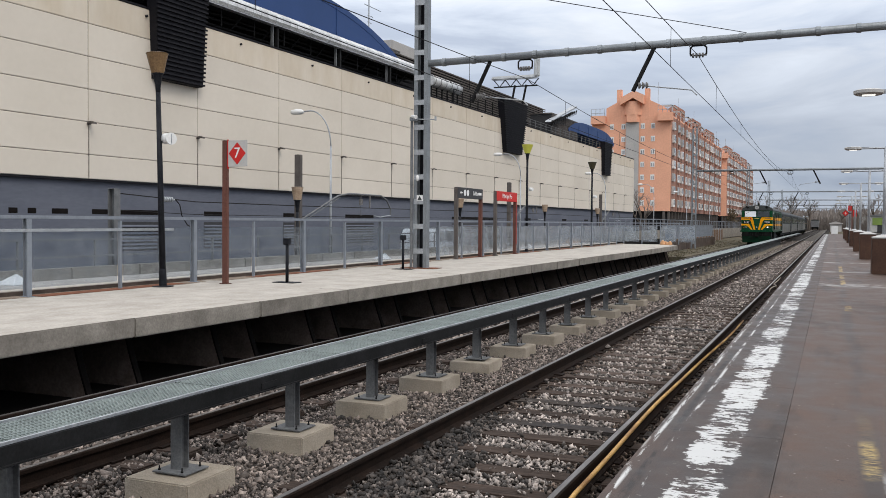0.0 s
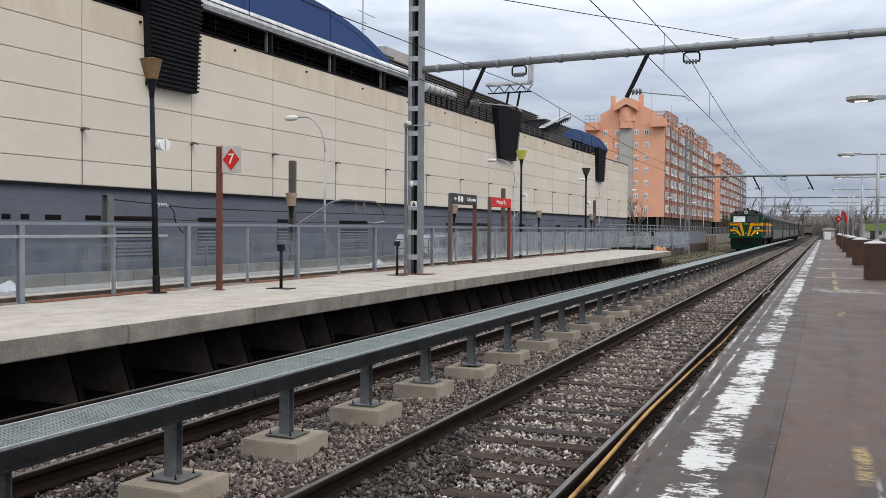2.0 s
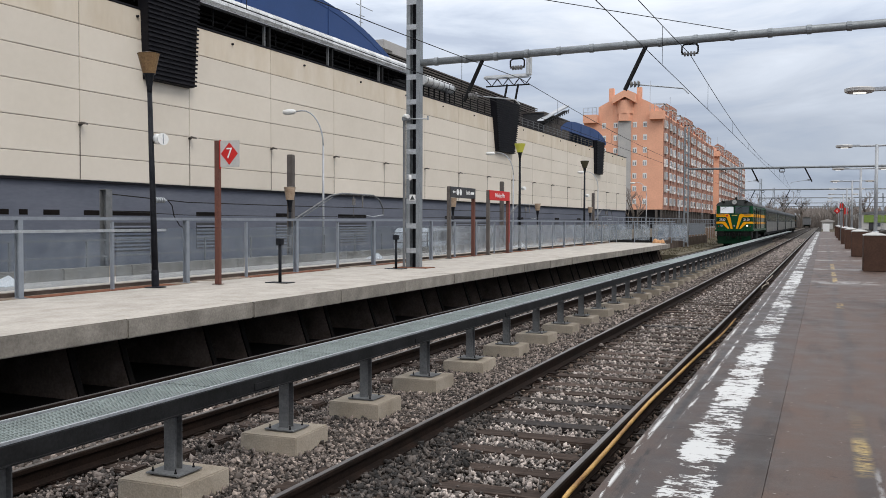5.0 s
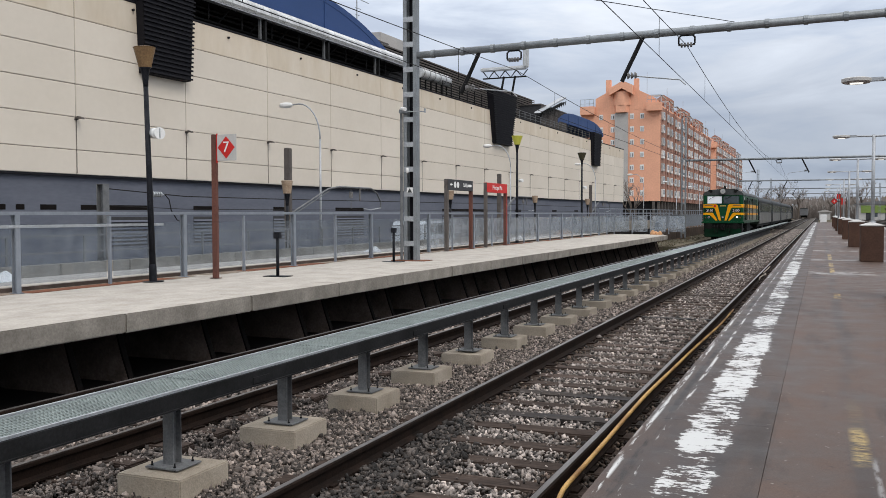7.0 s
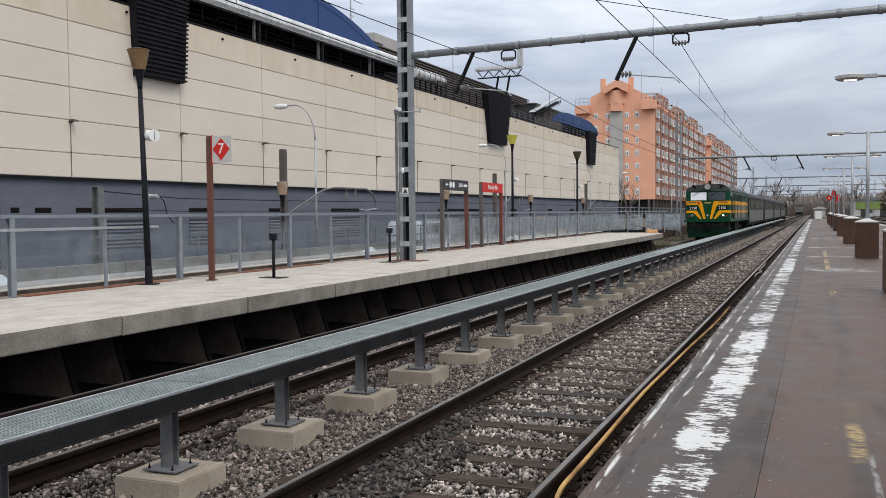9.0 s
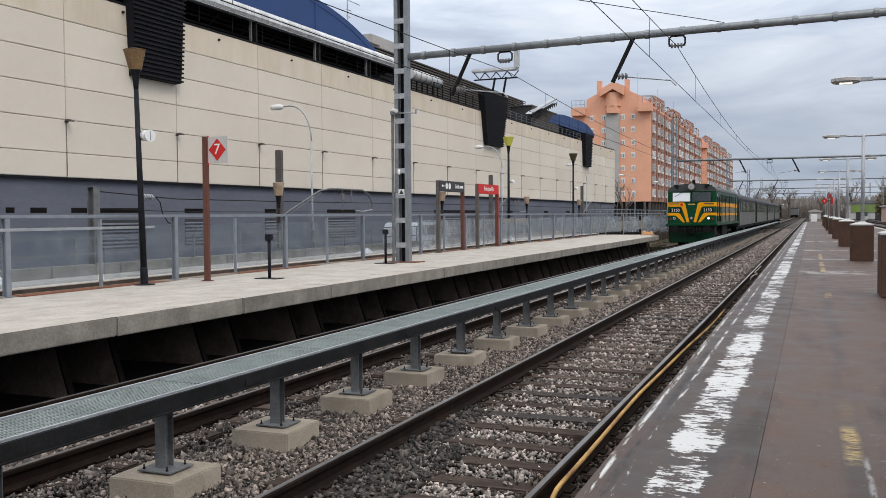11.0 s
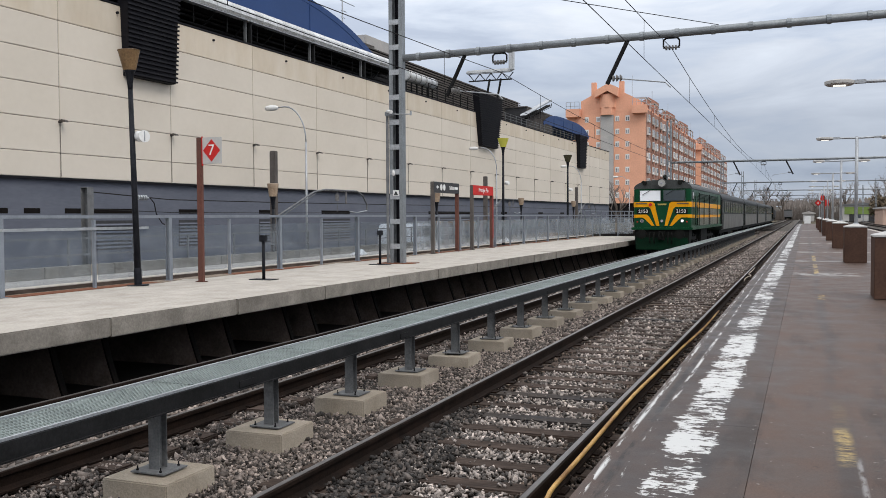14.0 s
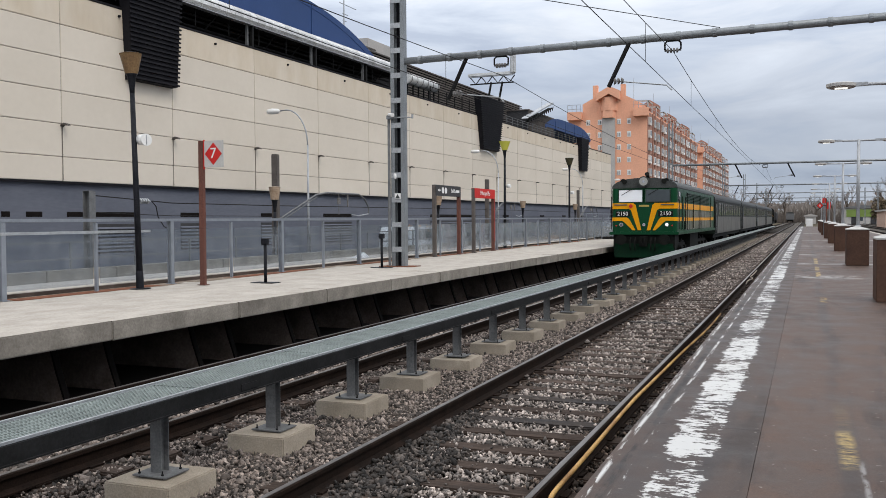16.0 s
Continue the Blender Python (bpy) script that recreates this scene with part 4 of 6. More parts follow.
            part("pane", win_pane, CURTAINGLASS, w)
            part("pane", win_pane, CURTAINGLASS, w, at=pose(0.39, 0, 0))
        nb = int(length / 12)
        for k in range(nb):
            y = 2.6 + 12 * k
            for dy in (0, 6.2):
                g = part("gallery_window", gal_frame, SHUTTER, ob, "white glazed gallery", at=pose(0.5, y + dy, z))
                for dq in (-0.55, 0.55):
                    part("pane", gal_pane, CURTAINGLASS, g, at=pose(0, dq, 0))
            for dy in (2.7, 4.0, 8.7, 10.0):
                part("window", small_frame, WINDOWGLASS, ob, at=pose(0.05, y + dy, z))
    # brick bays between galleries, penthouse and terrace rails along the roof
    for k in range(int(length / 12)):
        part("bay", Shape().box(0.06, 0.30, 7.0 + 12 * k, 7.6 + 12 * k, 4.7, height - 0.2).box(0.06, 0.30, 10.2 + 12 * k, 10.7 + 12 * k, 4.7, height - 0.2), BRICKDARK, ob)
        part("terrace_rail", Shape().box(-0.1, 0.0, 1 + 12 * k, 11.5 + 12 * k, height + 0.9, height + 1.0).box(-0.1, 0.0, 1 + 12 * k, 1.1 + 12 * k, height, height + 1.0).box(-0.1, 0.0, 6 + 12 * k, 6.1 + 12 * k, height, height + 1.0), GALV, ob)
        part("terrace_beam", Shape().box(-2.2, 0.1, 2 + 12 * k, 2.3 + 12 * k, height + 2.0, height + 2.3).box(-0.25, 0.05, 2 + 12 * k, 8 + 12 * k, height + 2.0, height + 2.25).box(-0.2, 0.0, 2 + 12 * k, 2.2 + 12 * k, height, height + 2.0)
             .box(-0.2, 0.0, 7.8 + 12 * k, 8 + 12 * k, height, height + 2.0), PALEGREY, ob)
    part("penthouse", Shape().box(-width + 3, -3, 8, length - 2, height, height + 2.4), BRICK, ob)
    part("roof", Shape().prism([(-width + 2.4, height + 2.4), (-2.4, height + 2.4), (-width / 2, height + 4.4)], 7.5, length - 1.5, "y"), BRICKDARK, ob)
    for k in range(int(length / 30)):
        part("stair_tower", Shape().prism([(-4.5, height), (-0.6, height), (-0.6, height + 3.4), (-2.5, height + 4.6), (-4.5, height + 3.4)], 20 + 30 * k, 24 + 30 * k, "y"), BRICKDARK, ob)
        part("aerial", Shape().tube((-5, 12 + 30 * k, height + 2), (-5, 12 + 30 * k, height + 9), 0.05, seg=5), GALV, ob)
    return ob


flats(-32.9, 205, 17.7, 100, 25.9)
flats(-33.0, 322, 16.0, 110, 25.5)

# ---- overhead line portals ----
GALVMAST = mat("mast_steel", (0.275, 0.295, 0.31), (0.20, 0.212, 0.222), 3, 0.5, metal=0.45, fine=40)
def portal(y, xl, xr, z, detail, base_l=LPZ, base_r=RPZ, flip=False, rise=0.0):
    ob = thing("catenary_portal", "galvanised overhead-line portal with tubular beam", "overhead line portal", pose(0, y, 0), group="portals over the tracks")
    for x, zb in ((xl, base_l), (xr, base_r)):
        m = part("mast", Shape().prism([(x - 0.20, -0.10), (x - 0.09, -0.10), (x - 0.09, -0.085), (x - 0.188, -0.085), (x - 0.188, 0.085), (x - 0.09, 0.085), (x - 0.09, 0.10), (x - 0.20, 0.10)], zb, z + 3.4, "z"), GALVMAST, ob, "channel-section steel mast leg")
        part("mast_leg", Shape().prism([(x + 0.20, -0.10), (x + 0.09, -0.10), (x + 0.09, -0.085), (x + 0.188, -0.085), (x + 0.188, 0.085), (x + 0.09, 0.085), (x + 0.09, 0.10), (x + 0.20, 0.10)], zb, z + 3.4, "z"), GALVMAST, m)
        if detail:
            # added plate, coloured black as the shade inside the channels
            part("inner_web", Shape().box(x - 0.09, x + 0.03, 0.086, 0.094, zb, z + 3.4), BLACKMETAL, m, "added black plate for the mast's inner shade")
        n = 13 if detail else 8
        for k in range(n):
            zz = zb + 0.4 + (z + 3.2 - zb) * k / n
            part("batten_plate", Shape().box(x - 0.19, x + 0.10, -0.112, -0.102, zz, zz + 0.14), GALVLIGHT if detail else GALVMAST, m)
        part("base_plate", Shape().box(x - 0.5, x + 0.5, -0.3, 0.3, zb - 0.01, zb + 0.014), RUST, m)
    bm = part("beam", Shape().tube((xl + 0.1, 0, z), (xr, 0, z + rise), 0.095 if detail else 0.085, seg=14), GALVMAST, ob, "tubular cross beam", smooth=True)
    n = int((xr - xl) / 0.85)
    for k in range(n):
        x = xl + 0.6 + 0.85 * k
        part("collar", Shape().tube((x, 0, z + rise * (x - xl) / (xr - xl)), (x + 0.10, 0, z + rise * (x - xl) / (xr - xl)), 0.112 if detail else 0.098, seg=12), GALVMAST, bm)
    level = z
    for x in (RAIL_X["far"] - 0.84, RAIL_X["near"] - 0.40):
        z = level + rise * (x - xl) / (xr - xl)
        s = part("suspension_frame", Shape().path([(x - 0.15, 0, z - 0.34), (x - 0.19, 0, z - 0.30), (x - 0.19, 0, z - 0.16), (x - 0.13, 0, z - 0.105), (x + 0.13, 0, z - 0.105), (x + 0.19, 0, z - 0.16), (x + 0.19, 0, z - 0.30), (x + 0.15, 0, z - 0.34)], 0.024, 6), GALVDARK, ob)
        ins = Shape()
        for k in range(4):
            ins.tube((x - 0.14 + 0.075 * k, 0, z - 0.34), (x - 0.10 + 0.075 * k, 0, z - 0.34), 0.06, seg=10)
        part("insulator", ins.tube((x - 0.2, 0, z - 0.34), (x + 0.2, 0, z - 0.34), 0.018, seg=6), INSUL, s, "ribbed dark insulator")
    f = -1 if flip else 1
    for x in ((RAIL_X["far"] + 1.3, RAIL_X["near"] + 1.25) if flip else (RAIL_X["far"] - 1.8, RAIL_X["near"] - 1.45)):
        z = level + rise * (x - xl) / (xr - xl)
        d = part("drop_bracket", Shape().tube((x, 0, z - 0.05), (x - 0.52 * f, 0, z - 1.12), 0.055, seg=8), GALVDARK, ob, "raking drop bracket")
        ins = Shape()
        for k in range(3):
            ins.tube((x - (0.38 - 0.09 * k) * f, 0.02, z - 0.98), (x - (0.33 - 0.09 * k) * f, 0.02, z - 0.98), 0.09, 0.05, seg=10)
        part("insulator", ins, INSUL, d)
        part("steady_arm", Shape().path([(x - 0.4 * f, 0.02, z - 0.97), (x + 0.9 * f, 0.02, z - 1.15), (x + 1.03 * f, 0.02, z - 1.28)], 0.016, 6), GALV, d)
    return ob


near_portal = portal(22.9, -10.38, 4.4, 6.24, True, rise=0.225)
wp = part("warning_plate", Shape().box(-10.47, -10.29, -0.128, -0.118, 2.50, 2.66), WHITE, near_portal, "small white warning plate", bevel=0.003)
part("triangle", Shape().prism([(-10.45, 2.52), (-10.31, 2.52), (-10.38, 2.64)], -0.133, -0.127, "y"), LOCOROOF, wp)
for y in (76, 127, 170, 215, 262):
    portal(y, -10.3, 14.0, 6.2, False, -0.1, -0.27, y == 76)


# ---- overhead wires: catenary, contact wire and droppers ----
def span(x, y0, y1, zm, sag, zc, label):
    ob = Shape()
    n = 14
    top = [(x, y0 + (y1 - y0) * i / n, zm - sag * 4 * (i / n) * (1 - i / n)) for i in range(n + 1)]
    w = thing("overhead_wire", label, "overhead wire", group="overhead wires")
    part("messenger_wire", ob.path(top, 0.0085, 5), WIRE, w)
    part("contact_wire", Shape().tube((x, y0, zc), (x, y1, zc), 0.008, seg=5), WIRE, w)
    for i in range(1, n, 2):
        part("dropper", Shape().tube(top[i], (x, top[i][1], zc), 0.006, seg=4), WIRE, w)


stops = [-34.0, 22.9, 76, 127, 170, 215]
for a, b in zip(stops, stops[1:]):
    span(RAIL_X["near"] - 0.4, a, b, 6.0, 0.45 if a < 0 else 0.72, 5.1, "dark catenary wire over the near track")
    span(RAIL_X["far"] - 0.80, a, b, 5.68, 0.5, 4.85, "dark catenary wire over the far track")
feeder = part("feeder_wire", Shape().path([(-1.96, 22.88, 6.47), (-4.70, 18.77, 6.41), (-12.9, 6.4, 6.25)], 0.009, 5), WIRE)
tagged(feeder, "thin dark feeder wire tied to the beam", "overhead wire")

# ---- fence on the far platform ----
fence = thing("fence", "grey steel fence with glass panels", "fence")
FX = -12.05
FENCESTEEL = mat("fence_steel", (0.27, 0.295, 0.33), (0.21, 0.23, 0.26), 4, 0.5, metal=0.3, fine=40, fine_amt=0.07)
post_m = Shape().box(-0.05, -0.035, -0.05, 0.05, LPZ, LPZ + 1.27).box(0.035, 0.05, -0.05, 0.05, LPZ, LPZ + 1.27).box(-0.035, 0.035, -0.012, 0.012, LPZ, LPZ + 1.27).box(-0.09, 0.09, -0.07, 0.07, LPZ, LPZ + 0.012).mesh("post", FENCESTEEL, 0.003)
thin_m = Shape().box(-0.028, 0.028, -0.028, 0.028, LPZ, LPZ + 1.25).mesh("post", FENCESTEEL, 0.004)
sheen_m = Shape().box(-0.006, 0.006, 0.09, 2.02, LPZ + 0.14, LPZ + 1.12).mesh("pane", FENCESHEEN)
pane_m = Shape().box(-0.006, 0.006, 0.09, 2.02, LPZ + 0.14, LPZ + 1.12).mesh("pane", FENCEGLASS)
y = -1.60
i = 0
while y < LP_END - 0.6:
    part("post", post_m if i % 2 == 0 else thin_m, FENCESTEEL, fence, at=pose(FX, y, 0))
    p = part("pane", sheen_m if y > 26 else pane_m, FENCEGLASS, fence, "glass panel with a pale film", at=pose(FX, y, 0))
    p.visible_shadow = False
    y += 2.11
    i += 1
yend = y
part("top_rail", Shape().box(FX - 0.04, FX + 0.04, -3, yend, LPZ + 1.27, LPZ + 1.33), FENCESTEEL, fence, bevel=0.008)
part("mid_rail", Shape().box(FX + 0.03, FX + 0.06, -3, 14.6, LPZ + 1.06, LPZ + 1.11), GALV, fence)
xx = FX
while xx < -8.5:
    part("post", thin_m, FENCESTEEL, fence, at=pose(xx, yend, 0))
    q = part("pane", sheen_m, FENCEGLASS, fence, at=pose(xx + 1.0, yend, 0, 0, 0, 90) @ Matrix.Diagonal((1, 0.5, 1, 1)))
    q.visible_shadow = False
    xx += 1.13
part("top_rail", Shape().box(FX, -8.45, yend - 0.03, yend + 0.03, LPZ + 1.27, LPZ + 1.33), FENCESTEEL, fence)


# ---- the train ----
TX = RAIL_X["far"] + 0.02
LOCOTRIM = mat("pale_green_trim", (0.10, 0.17, 0.13), (0.07, 0.13, 0.10), 2, 0.4, fine=20, local=True)
# tan patches over the green stand in for pale reflections on the doors
LOCOSIDE = mat("green_door_painted_reflections", (0.016, 0.042, 0.022), (0.19, 0.17, 0.12), 1.6, 0.32, 0.42, spec=0.9, fine=10, fine_amt=0.1, bump=0.02, local=True, random_amt=0.3)
GREYGOLD = mat("dull_gold", (0.42, 0.33, 0.10), (0.36, 0.28, 0.09), 3, 0.5, local=True)
HEADDIM = glow("headlamp_lens", (0.26, 0.26, 0.25), 0.16)


def body_profile(half, z0, z_eave, z_top, n=7):
    pts = [(-half, z0), (half, z0), (half, z_eave)]
    for i in range(1, n):
        a = math.pi / 2 * i / n
        pts.append((half * math.cos(a) ** 0.82, z_eave + (z_top - z_eave) * math.sin(a) ** 0.95))
    pts.append((0, z_top))
    return pts + [(-x, z) for x, z in pts[-2:1:-1]]


wheel_s = Shape().tube((-0.07, 0, 0.46), (0.07, 0, 0.46), 0.46, seg=20).tube((0.05, 0, 0.46), (0.09, 0, 0.46), 0.5, seg=20)
wheel_s.tube((-0.1, 0, 0.46), (0.12, 0, 0.46), 0.12, seg=10)
wheel_mesh = wheel_s.mesh("wheel", UNDER)


def bogie(parent, y, base, axles):
    fr = part("bogie", Shape().box(-1.05, -0.92, y - base / 2 - 0.5, y + base / 2 + 0.5, 0.55, 0.80).box(0.92, 1.05, y - base / 2 - 0.5, y + base / 2 + 0.5, 0.55, 0.80)
              .box(-1.0, 1.0, y - 0.2, y + 0.2, 0.5, 0.9), UNDER, parent, bevel=0.02)
    for k in range(axles):
        yy = y - base / 2 + base * k / (axles - 1)
        for s in (-0.86, 0.86):
            part("wheel", wheel_mesh, UNDER, fr, at=pose(s, yy, 0, 0, 0, 180 if s < 0 else 0))
        for s in (-1.10, 1.10):
            part("axle_box", Shape().box(s - 0.06, s + 0.06, yy - 0.16, yy + 0.16, 0.34, 0.66), UNDER, fr)


def front_band(x_out, x_in, x_low, z1, z0, z_low, w, side, y=-0.018):
    """A yellow stripe on the nose that runs inwards and then rakes down towards the middle."""
    s = side
    pts = [(s * x_out, z1), (s * x_in, z1), (s * (x_in - 0.10), z1 - 0.08), (s * x_low, z_low), (s * (x_low + w), z_low), (s * (x_in + 0.10), z0 - 0.07), (s * (x_in + 0.2), z0), (s * x_out, z0)]
    return Shape().prism(pts, y, 0.03, "y")


def locomotive():
    ob = thing("locomotive", "dark green diesel locomotive with yellow bands and lit headlight", "locomotive")
    hw, L = 1.40, 16.6
    body = part("body", Shape().prism([(-hw, 0.16), (-hw + 0.05, 0.05), (-hw + 0.15, 0), (hw - 0.15, 0), (hw - 0.05, 0.05), (hw, 0.16), (hw, L), (-hw, L)], 1.22, 3.24, "z"), LOCOGREEN, ob, bevel=0.02)
    part("roof", Shape().prism(body_profile(hw + 0.012, 3.20, 3.26, 3.70), 0.06, L - 0.05, "y"), LOCOROOF, ob, "dull grey curved roof", bevel=0.05)
    part("sill", Shape().box(-hw - 0.09, hw + 0.09, -0.14, L + 0.1, 1.22, 1.35), LOCOGREEN, ob, bevel=0.02)
    part("skirt", Shape().prism([(-0.05, 0.55), (-0.02, 1.22), (1.2, 1.22), (1.2, 0.9), (0.35, 0.55)], -1.32, 1.32, "x"), UNDER, ob)
    part("plough", Shape().prism([(-0.14, 0.22), (-0.06, 0.88), (0.25, 0.88), (0.25, 0.22)], -1.28, 1.28, "x"), LOCOMATT, ob, "green snow plough", bevel=0.04)
    for s in (-0.92, 0.92):
        b = part("buffer", Shape().tube((s, 0.0, 1.02), (s, -0.42, 1.02), 0.10, seg=14), UNDER, ob, smooth=True)
        part("buffer_head", Shape().tube((s, -0.42, 1.02), (s, -0.48, 1.02), 0.23, seg=18), UNDER, b, smooth=True)
    part("coupler", Shape().box(-0.16, 0.16, -0.30, 0.1, 0.72, 1.15).path([(-0.03, -0.34, 1.1), (-0.09, -0.36, 0.95), (0.0, -0.36, 0.78), (0.09, -0.36, 0.95), (0.03, -0.34, 1.1)], 0.028, 6), UNDER, ob, "dark screw coupling")
    for s in (-0.55, 0.5, -0.35, 0.32):
        part("brake_hose", Shape().path([(s, -0.12, 1.1), (s * 1.03, -0.26, 0.95), (s * 1.02, -0.28, 0.7), (s * 0.98, -0.2, 0.55)], 0.028, 6), UNDER, ob, "black brake hose")
    # windscreens
    for x0, x1, glaring in ((-1.08, -0.07, True), (0.07, 1.10, False)):
        fr = part("windscreen", Shape().box(x0 - 0.05, x1 + 0.05, -0.03, 0.03, 2.60, 3.22), LOCOTRIM, ob, "pale green window surround", bevel=0.03)
        part("pane", Shape().box(x0, x1, -0.045, -0.028, 2.65, 3.17), SKYGLARE if glaring else CABGLASS, fr, "windscreen painted white as sky glare" if glaring else "dark windscreen", bevel=0.01)
        part("wiper", Shape().path([(x0 + 0.55, -0.07, 3.20), (x0 + 0.12, -0.07, 2.95)], 0.012, 5), UNDER, fr)
    for side in (-1, 1):
        part("upper_band", front_band(1.26, 0.46, 0.12, 2.60, 2.35, 1.42, 0.15, side), LOCOYELLOW, ob, "yellow nose band")
        part("lower_band", front_band(1.26, 0.74, 0.37, 1.98, 1.83, 1.42, 0.13, side), LOCOYELLOW, ob, "yellow nose band")
        for za, zb_ in ((2.35, 2.60), (1.82, 1.98)):
            part("corner_band", Shape().prism([(side * 1.25, -0.018), (side * 1.358, 0.036), (side * 1.412, 0.16), (side * 1.38, 0.16), (side * 1.33, 0.06), (side * 1.25, 0.01)], za, zb_, "z"), LOCOYELLOW, ob)
        part("side_band_upper", Shape().box(side * hw - 0.012, side * hw + 0.012, 0.15, L - 0.3, 2.34, 2.60), LOCOYELLOW, ob, "yellow side band")
        part("side_band_lower", Shape().box(side * hw - 0.012, side * hw + 0.012, 0.15, L - 0.3, 1.80, 1.97), LOCOYELLOW, ob, "yellow side band")
        plate = part("fleet_board", Shape().box(side * 0.92 - 0.31, side * 0.92 + 0.31, -0.02, 0.02, 2.02, 2.25), UNDER, ob, "black board with pale numerals", bevel=0.01)
        words("number", "2150", 0.24, WHITE, plate, pose(side * 0.92, -0.026, 2.135, 90, 0, 0))
        part("grille_step", Shape().box(side * 1.0 - 0.28, side * 1.0 + 0.28, -0.04, 0.0, 2.50, 2.55), GREYPOST, ob)
        for zz, rr in ((1.66, 0.085),):
            lamp = part("marker_light", Shape().tube((side * 0.98, 0.02, zz), (side * 0.98, -0.06, zz), rr, seg=16), CHROME, ob, smooth=True)
            part("lens", Shape().tube((side * 0.98, -0.055, zz), (side * 0.98, -0.07, zz), rr * 0.66, seg=16), HEADLIGHT if side > 0 else WINDOWGLASS, lamp, "lit white headlight" if side > 0 else "unlit headlight")
        part("side_lamp", Shape().tube((side * 1.2, 0.0, 1.62), (side * 1.2, -0.05, 1.62), 0.035, seg=10), RED, ob)
        part("horn", Shape().tube((side * 0.93, 0.35, 3.56), (side * 0.93, 0.1, 3.56), 0.07, 0.11, seg=12), UNDER, ob)
        # cab side window, doors, grilles and handrails
        part("cab_window", Shape().box(side * hw - 0.02, side * hw + 0.02, 0.35, 1.15, 2.68, 3.12), CABGLASS, ob, bevel=0.02)
        part("cab_door", Shape().box(side * hw - 0.015, side * hw + 0.018, 1.55, 2.25, 1.4, 3.05), LOCOGREEN, ob, bevel=0.015)
        for yy in (0.25, 1.45, 2.4, 5.6):
            part("handrail", Shape().tube((side * (hw + 0.06), yy, 1.45), (side * (hw + 0.06), yy, 2.9), 0.018, seg=6), UNDER, ob)
        for k in range(7):
            # the top louvre's pale colour is a painted highlight
            part("louvre", Shape().box(side * hw - 0.01, side * hw + 0.035, 3.2, 13.6, 2.68 + 0.07 * k, 2.70 + 0.07 * k), LOCOTRIM if k == 6 else LOCOMATT, ob)
        part("mirror", Shape().box(side * (hw + 0.02), side * (hw + 0.05), 0.5, 0.56, 2.72, 3.08), WHITE, ob, "pale oval driving mirror", bevel=0.01)
        for yy in (3.0, 8.4, 13.8):
            part("handrail", Shape().tube((side * (hw + 0.07), yy, 1.40), (side * (hw + 0.07), yy, 3.1), 0.022, seg=6), UNDER, ob)
        part("side_grille", Shape().box(side * hw - 0.01, side * hw + 0.03, 2.35, 2.95, 1.42, 1.80), UNDER, ob, "dark side grille")
        for k in range(4):
            part("grille_bar", Shape().box(side * hw - 0.01, side * hw + 0.045, 2.35, 2.95, 1.46 + 0.09 * k, 1.49 + 0.09 * k), LOCOGREEN, ob)
        for k in range(9):
            part("engine_door", Shape().box(side * hw - 0.015, side * hw + 0.02, 3.0 + 1.35 * k, 4.25 + 1.35 * k, 1.40, 2.30), LOCOSIDE, ob, "engine-room door with painted pale reflections", bevel=0.015)
            part("side_band_piece", Shape().box(side * hw + 0.004, side * hw + 0.024, 3.0 + 1.35 * k, 4.25 + 1.35 * k, 1.81, 1.96), LOCOYELLOW, ob)
        for k in range(3):
            part("step", Shape().box(side * hw - 0.16, side * hw + 0.02, 1.6, 2.2, 0.35 + 0.28 * k, 0.38 + 0.28 * k), UNDER, ob)
    part("name_bar", Shape().box(-0.21, 0.21, -0.016, 0.01, 2.44, 2.52), GREYGOLD, ob, "row of dull gold letters as a plain bar")
    part("centre_lamp", Shape().tube((0, 0.02, 1.66), (0, -0.05, 1.66), 0.07, seg=14), CHROME, ob)
    part("red_lamp", Shape().tube((-0.56, 0.02, 2.47), (-0.56, -0.07, 2.47), 0.08, seg=14), RED, ob)
    hl = part("headlamp", Shape().tube((0, 0.25, 3.53), (0, -0.16, 3.53), 0.20, 0.23, seg=24), LOCOROOF, ob, "round roof headlamp", smooth=True)
    part("lens", Shape().tube((0, -0.155, 3.53), (0, -0.175, 3.53), 0.18, seg=24), HEADDIM, hl)
    part("bulb", Shape().tube((0, -0.17, 3.53), (0, -0.185, 3.53), 0.06, seg=16), CHROME, hl, "bright reflector")
    part("air_horn", Shape().tube((0.12, 0.30, 3.70), (0.12, 0.05, 3.86), 0.05, 0.10, seg=12).tube((0.12, 0.5, 3.66), (0.12, 0.30, 3.78), 0.05, seg=8), UNDER, ob)
    part("fuel_tank", Shape().box(-1.2, 1.2, 6.4, 10.0, 0.45, 1.22), UNDER, ob, bevel=0.05)
    part("exhaust", Shape().box(-0.4, 0.4, 7.0, 8.2, 3.66, 3.82), UNDER, ob)
    for s in (-0.85, 0.85):
        part("roof_vent", Shape().tube((s, 0.12, 3.52), (s, 0.02, 3.54), 0.09, 0.11, seg=14), UNDER, ob)
    for k in range(5):
        part("roof_rib", Shape().prism([(-1.2, 3.42), (-0.7, 3.62), (0, 3.72), (0.7, 3.62), (1.2, 3.42), (1.2, 3.38), (-1.2, 3.38)], 2.6 + 2.6 * k, 2.66 + 2.6 * k, "y"), UNDER, ob)
    for k in range(3):
        part("fan_grille", Shape().tube((0, 4.0 + 1.3 * k, 3.66), (0, 4.0 + 1.3 * k, 3.80), 0.5, seg=20), UNDER, ob)
    part("roof_hatch", Shape().box(-0.6, 0.6, 9.5, 12.5, 3.64, 3.76), LOCOROOF, ob, bevel=0.02)
    bogie(ob, 3.4, 3.4, 3)
    bogie(ob, 13.2, 3.4, 3)
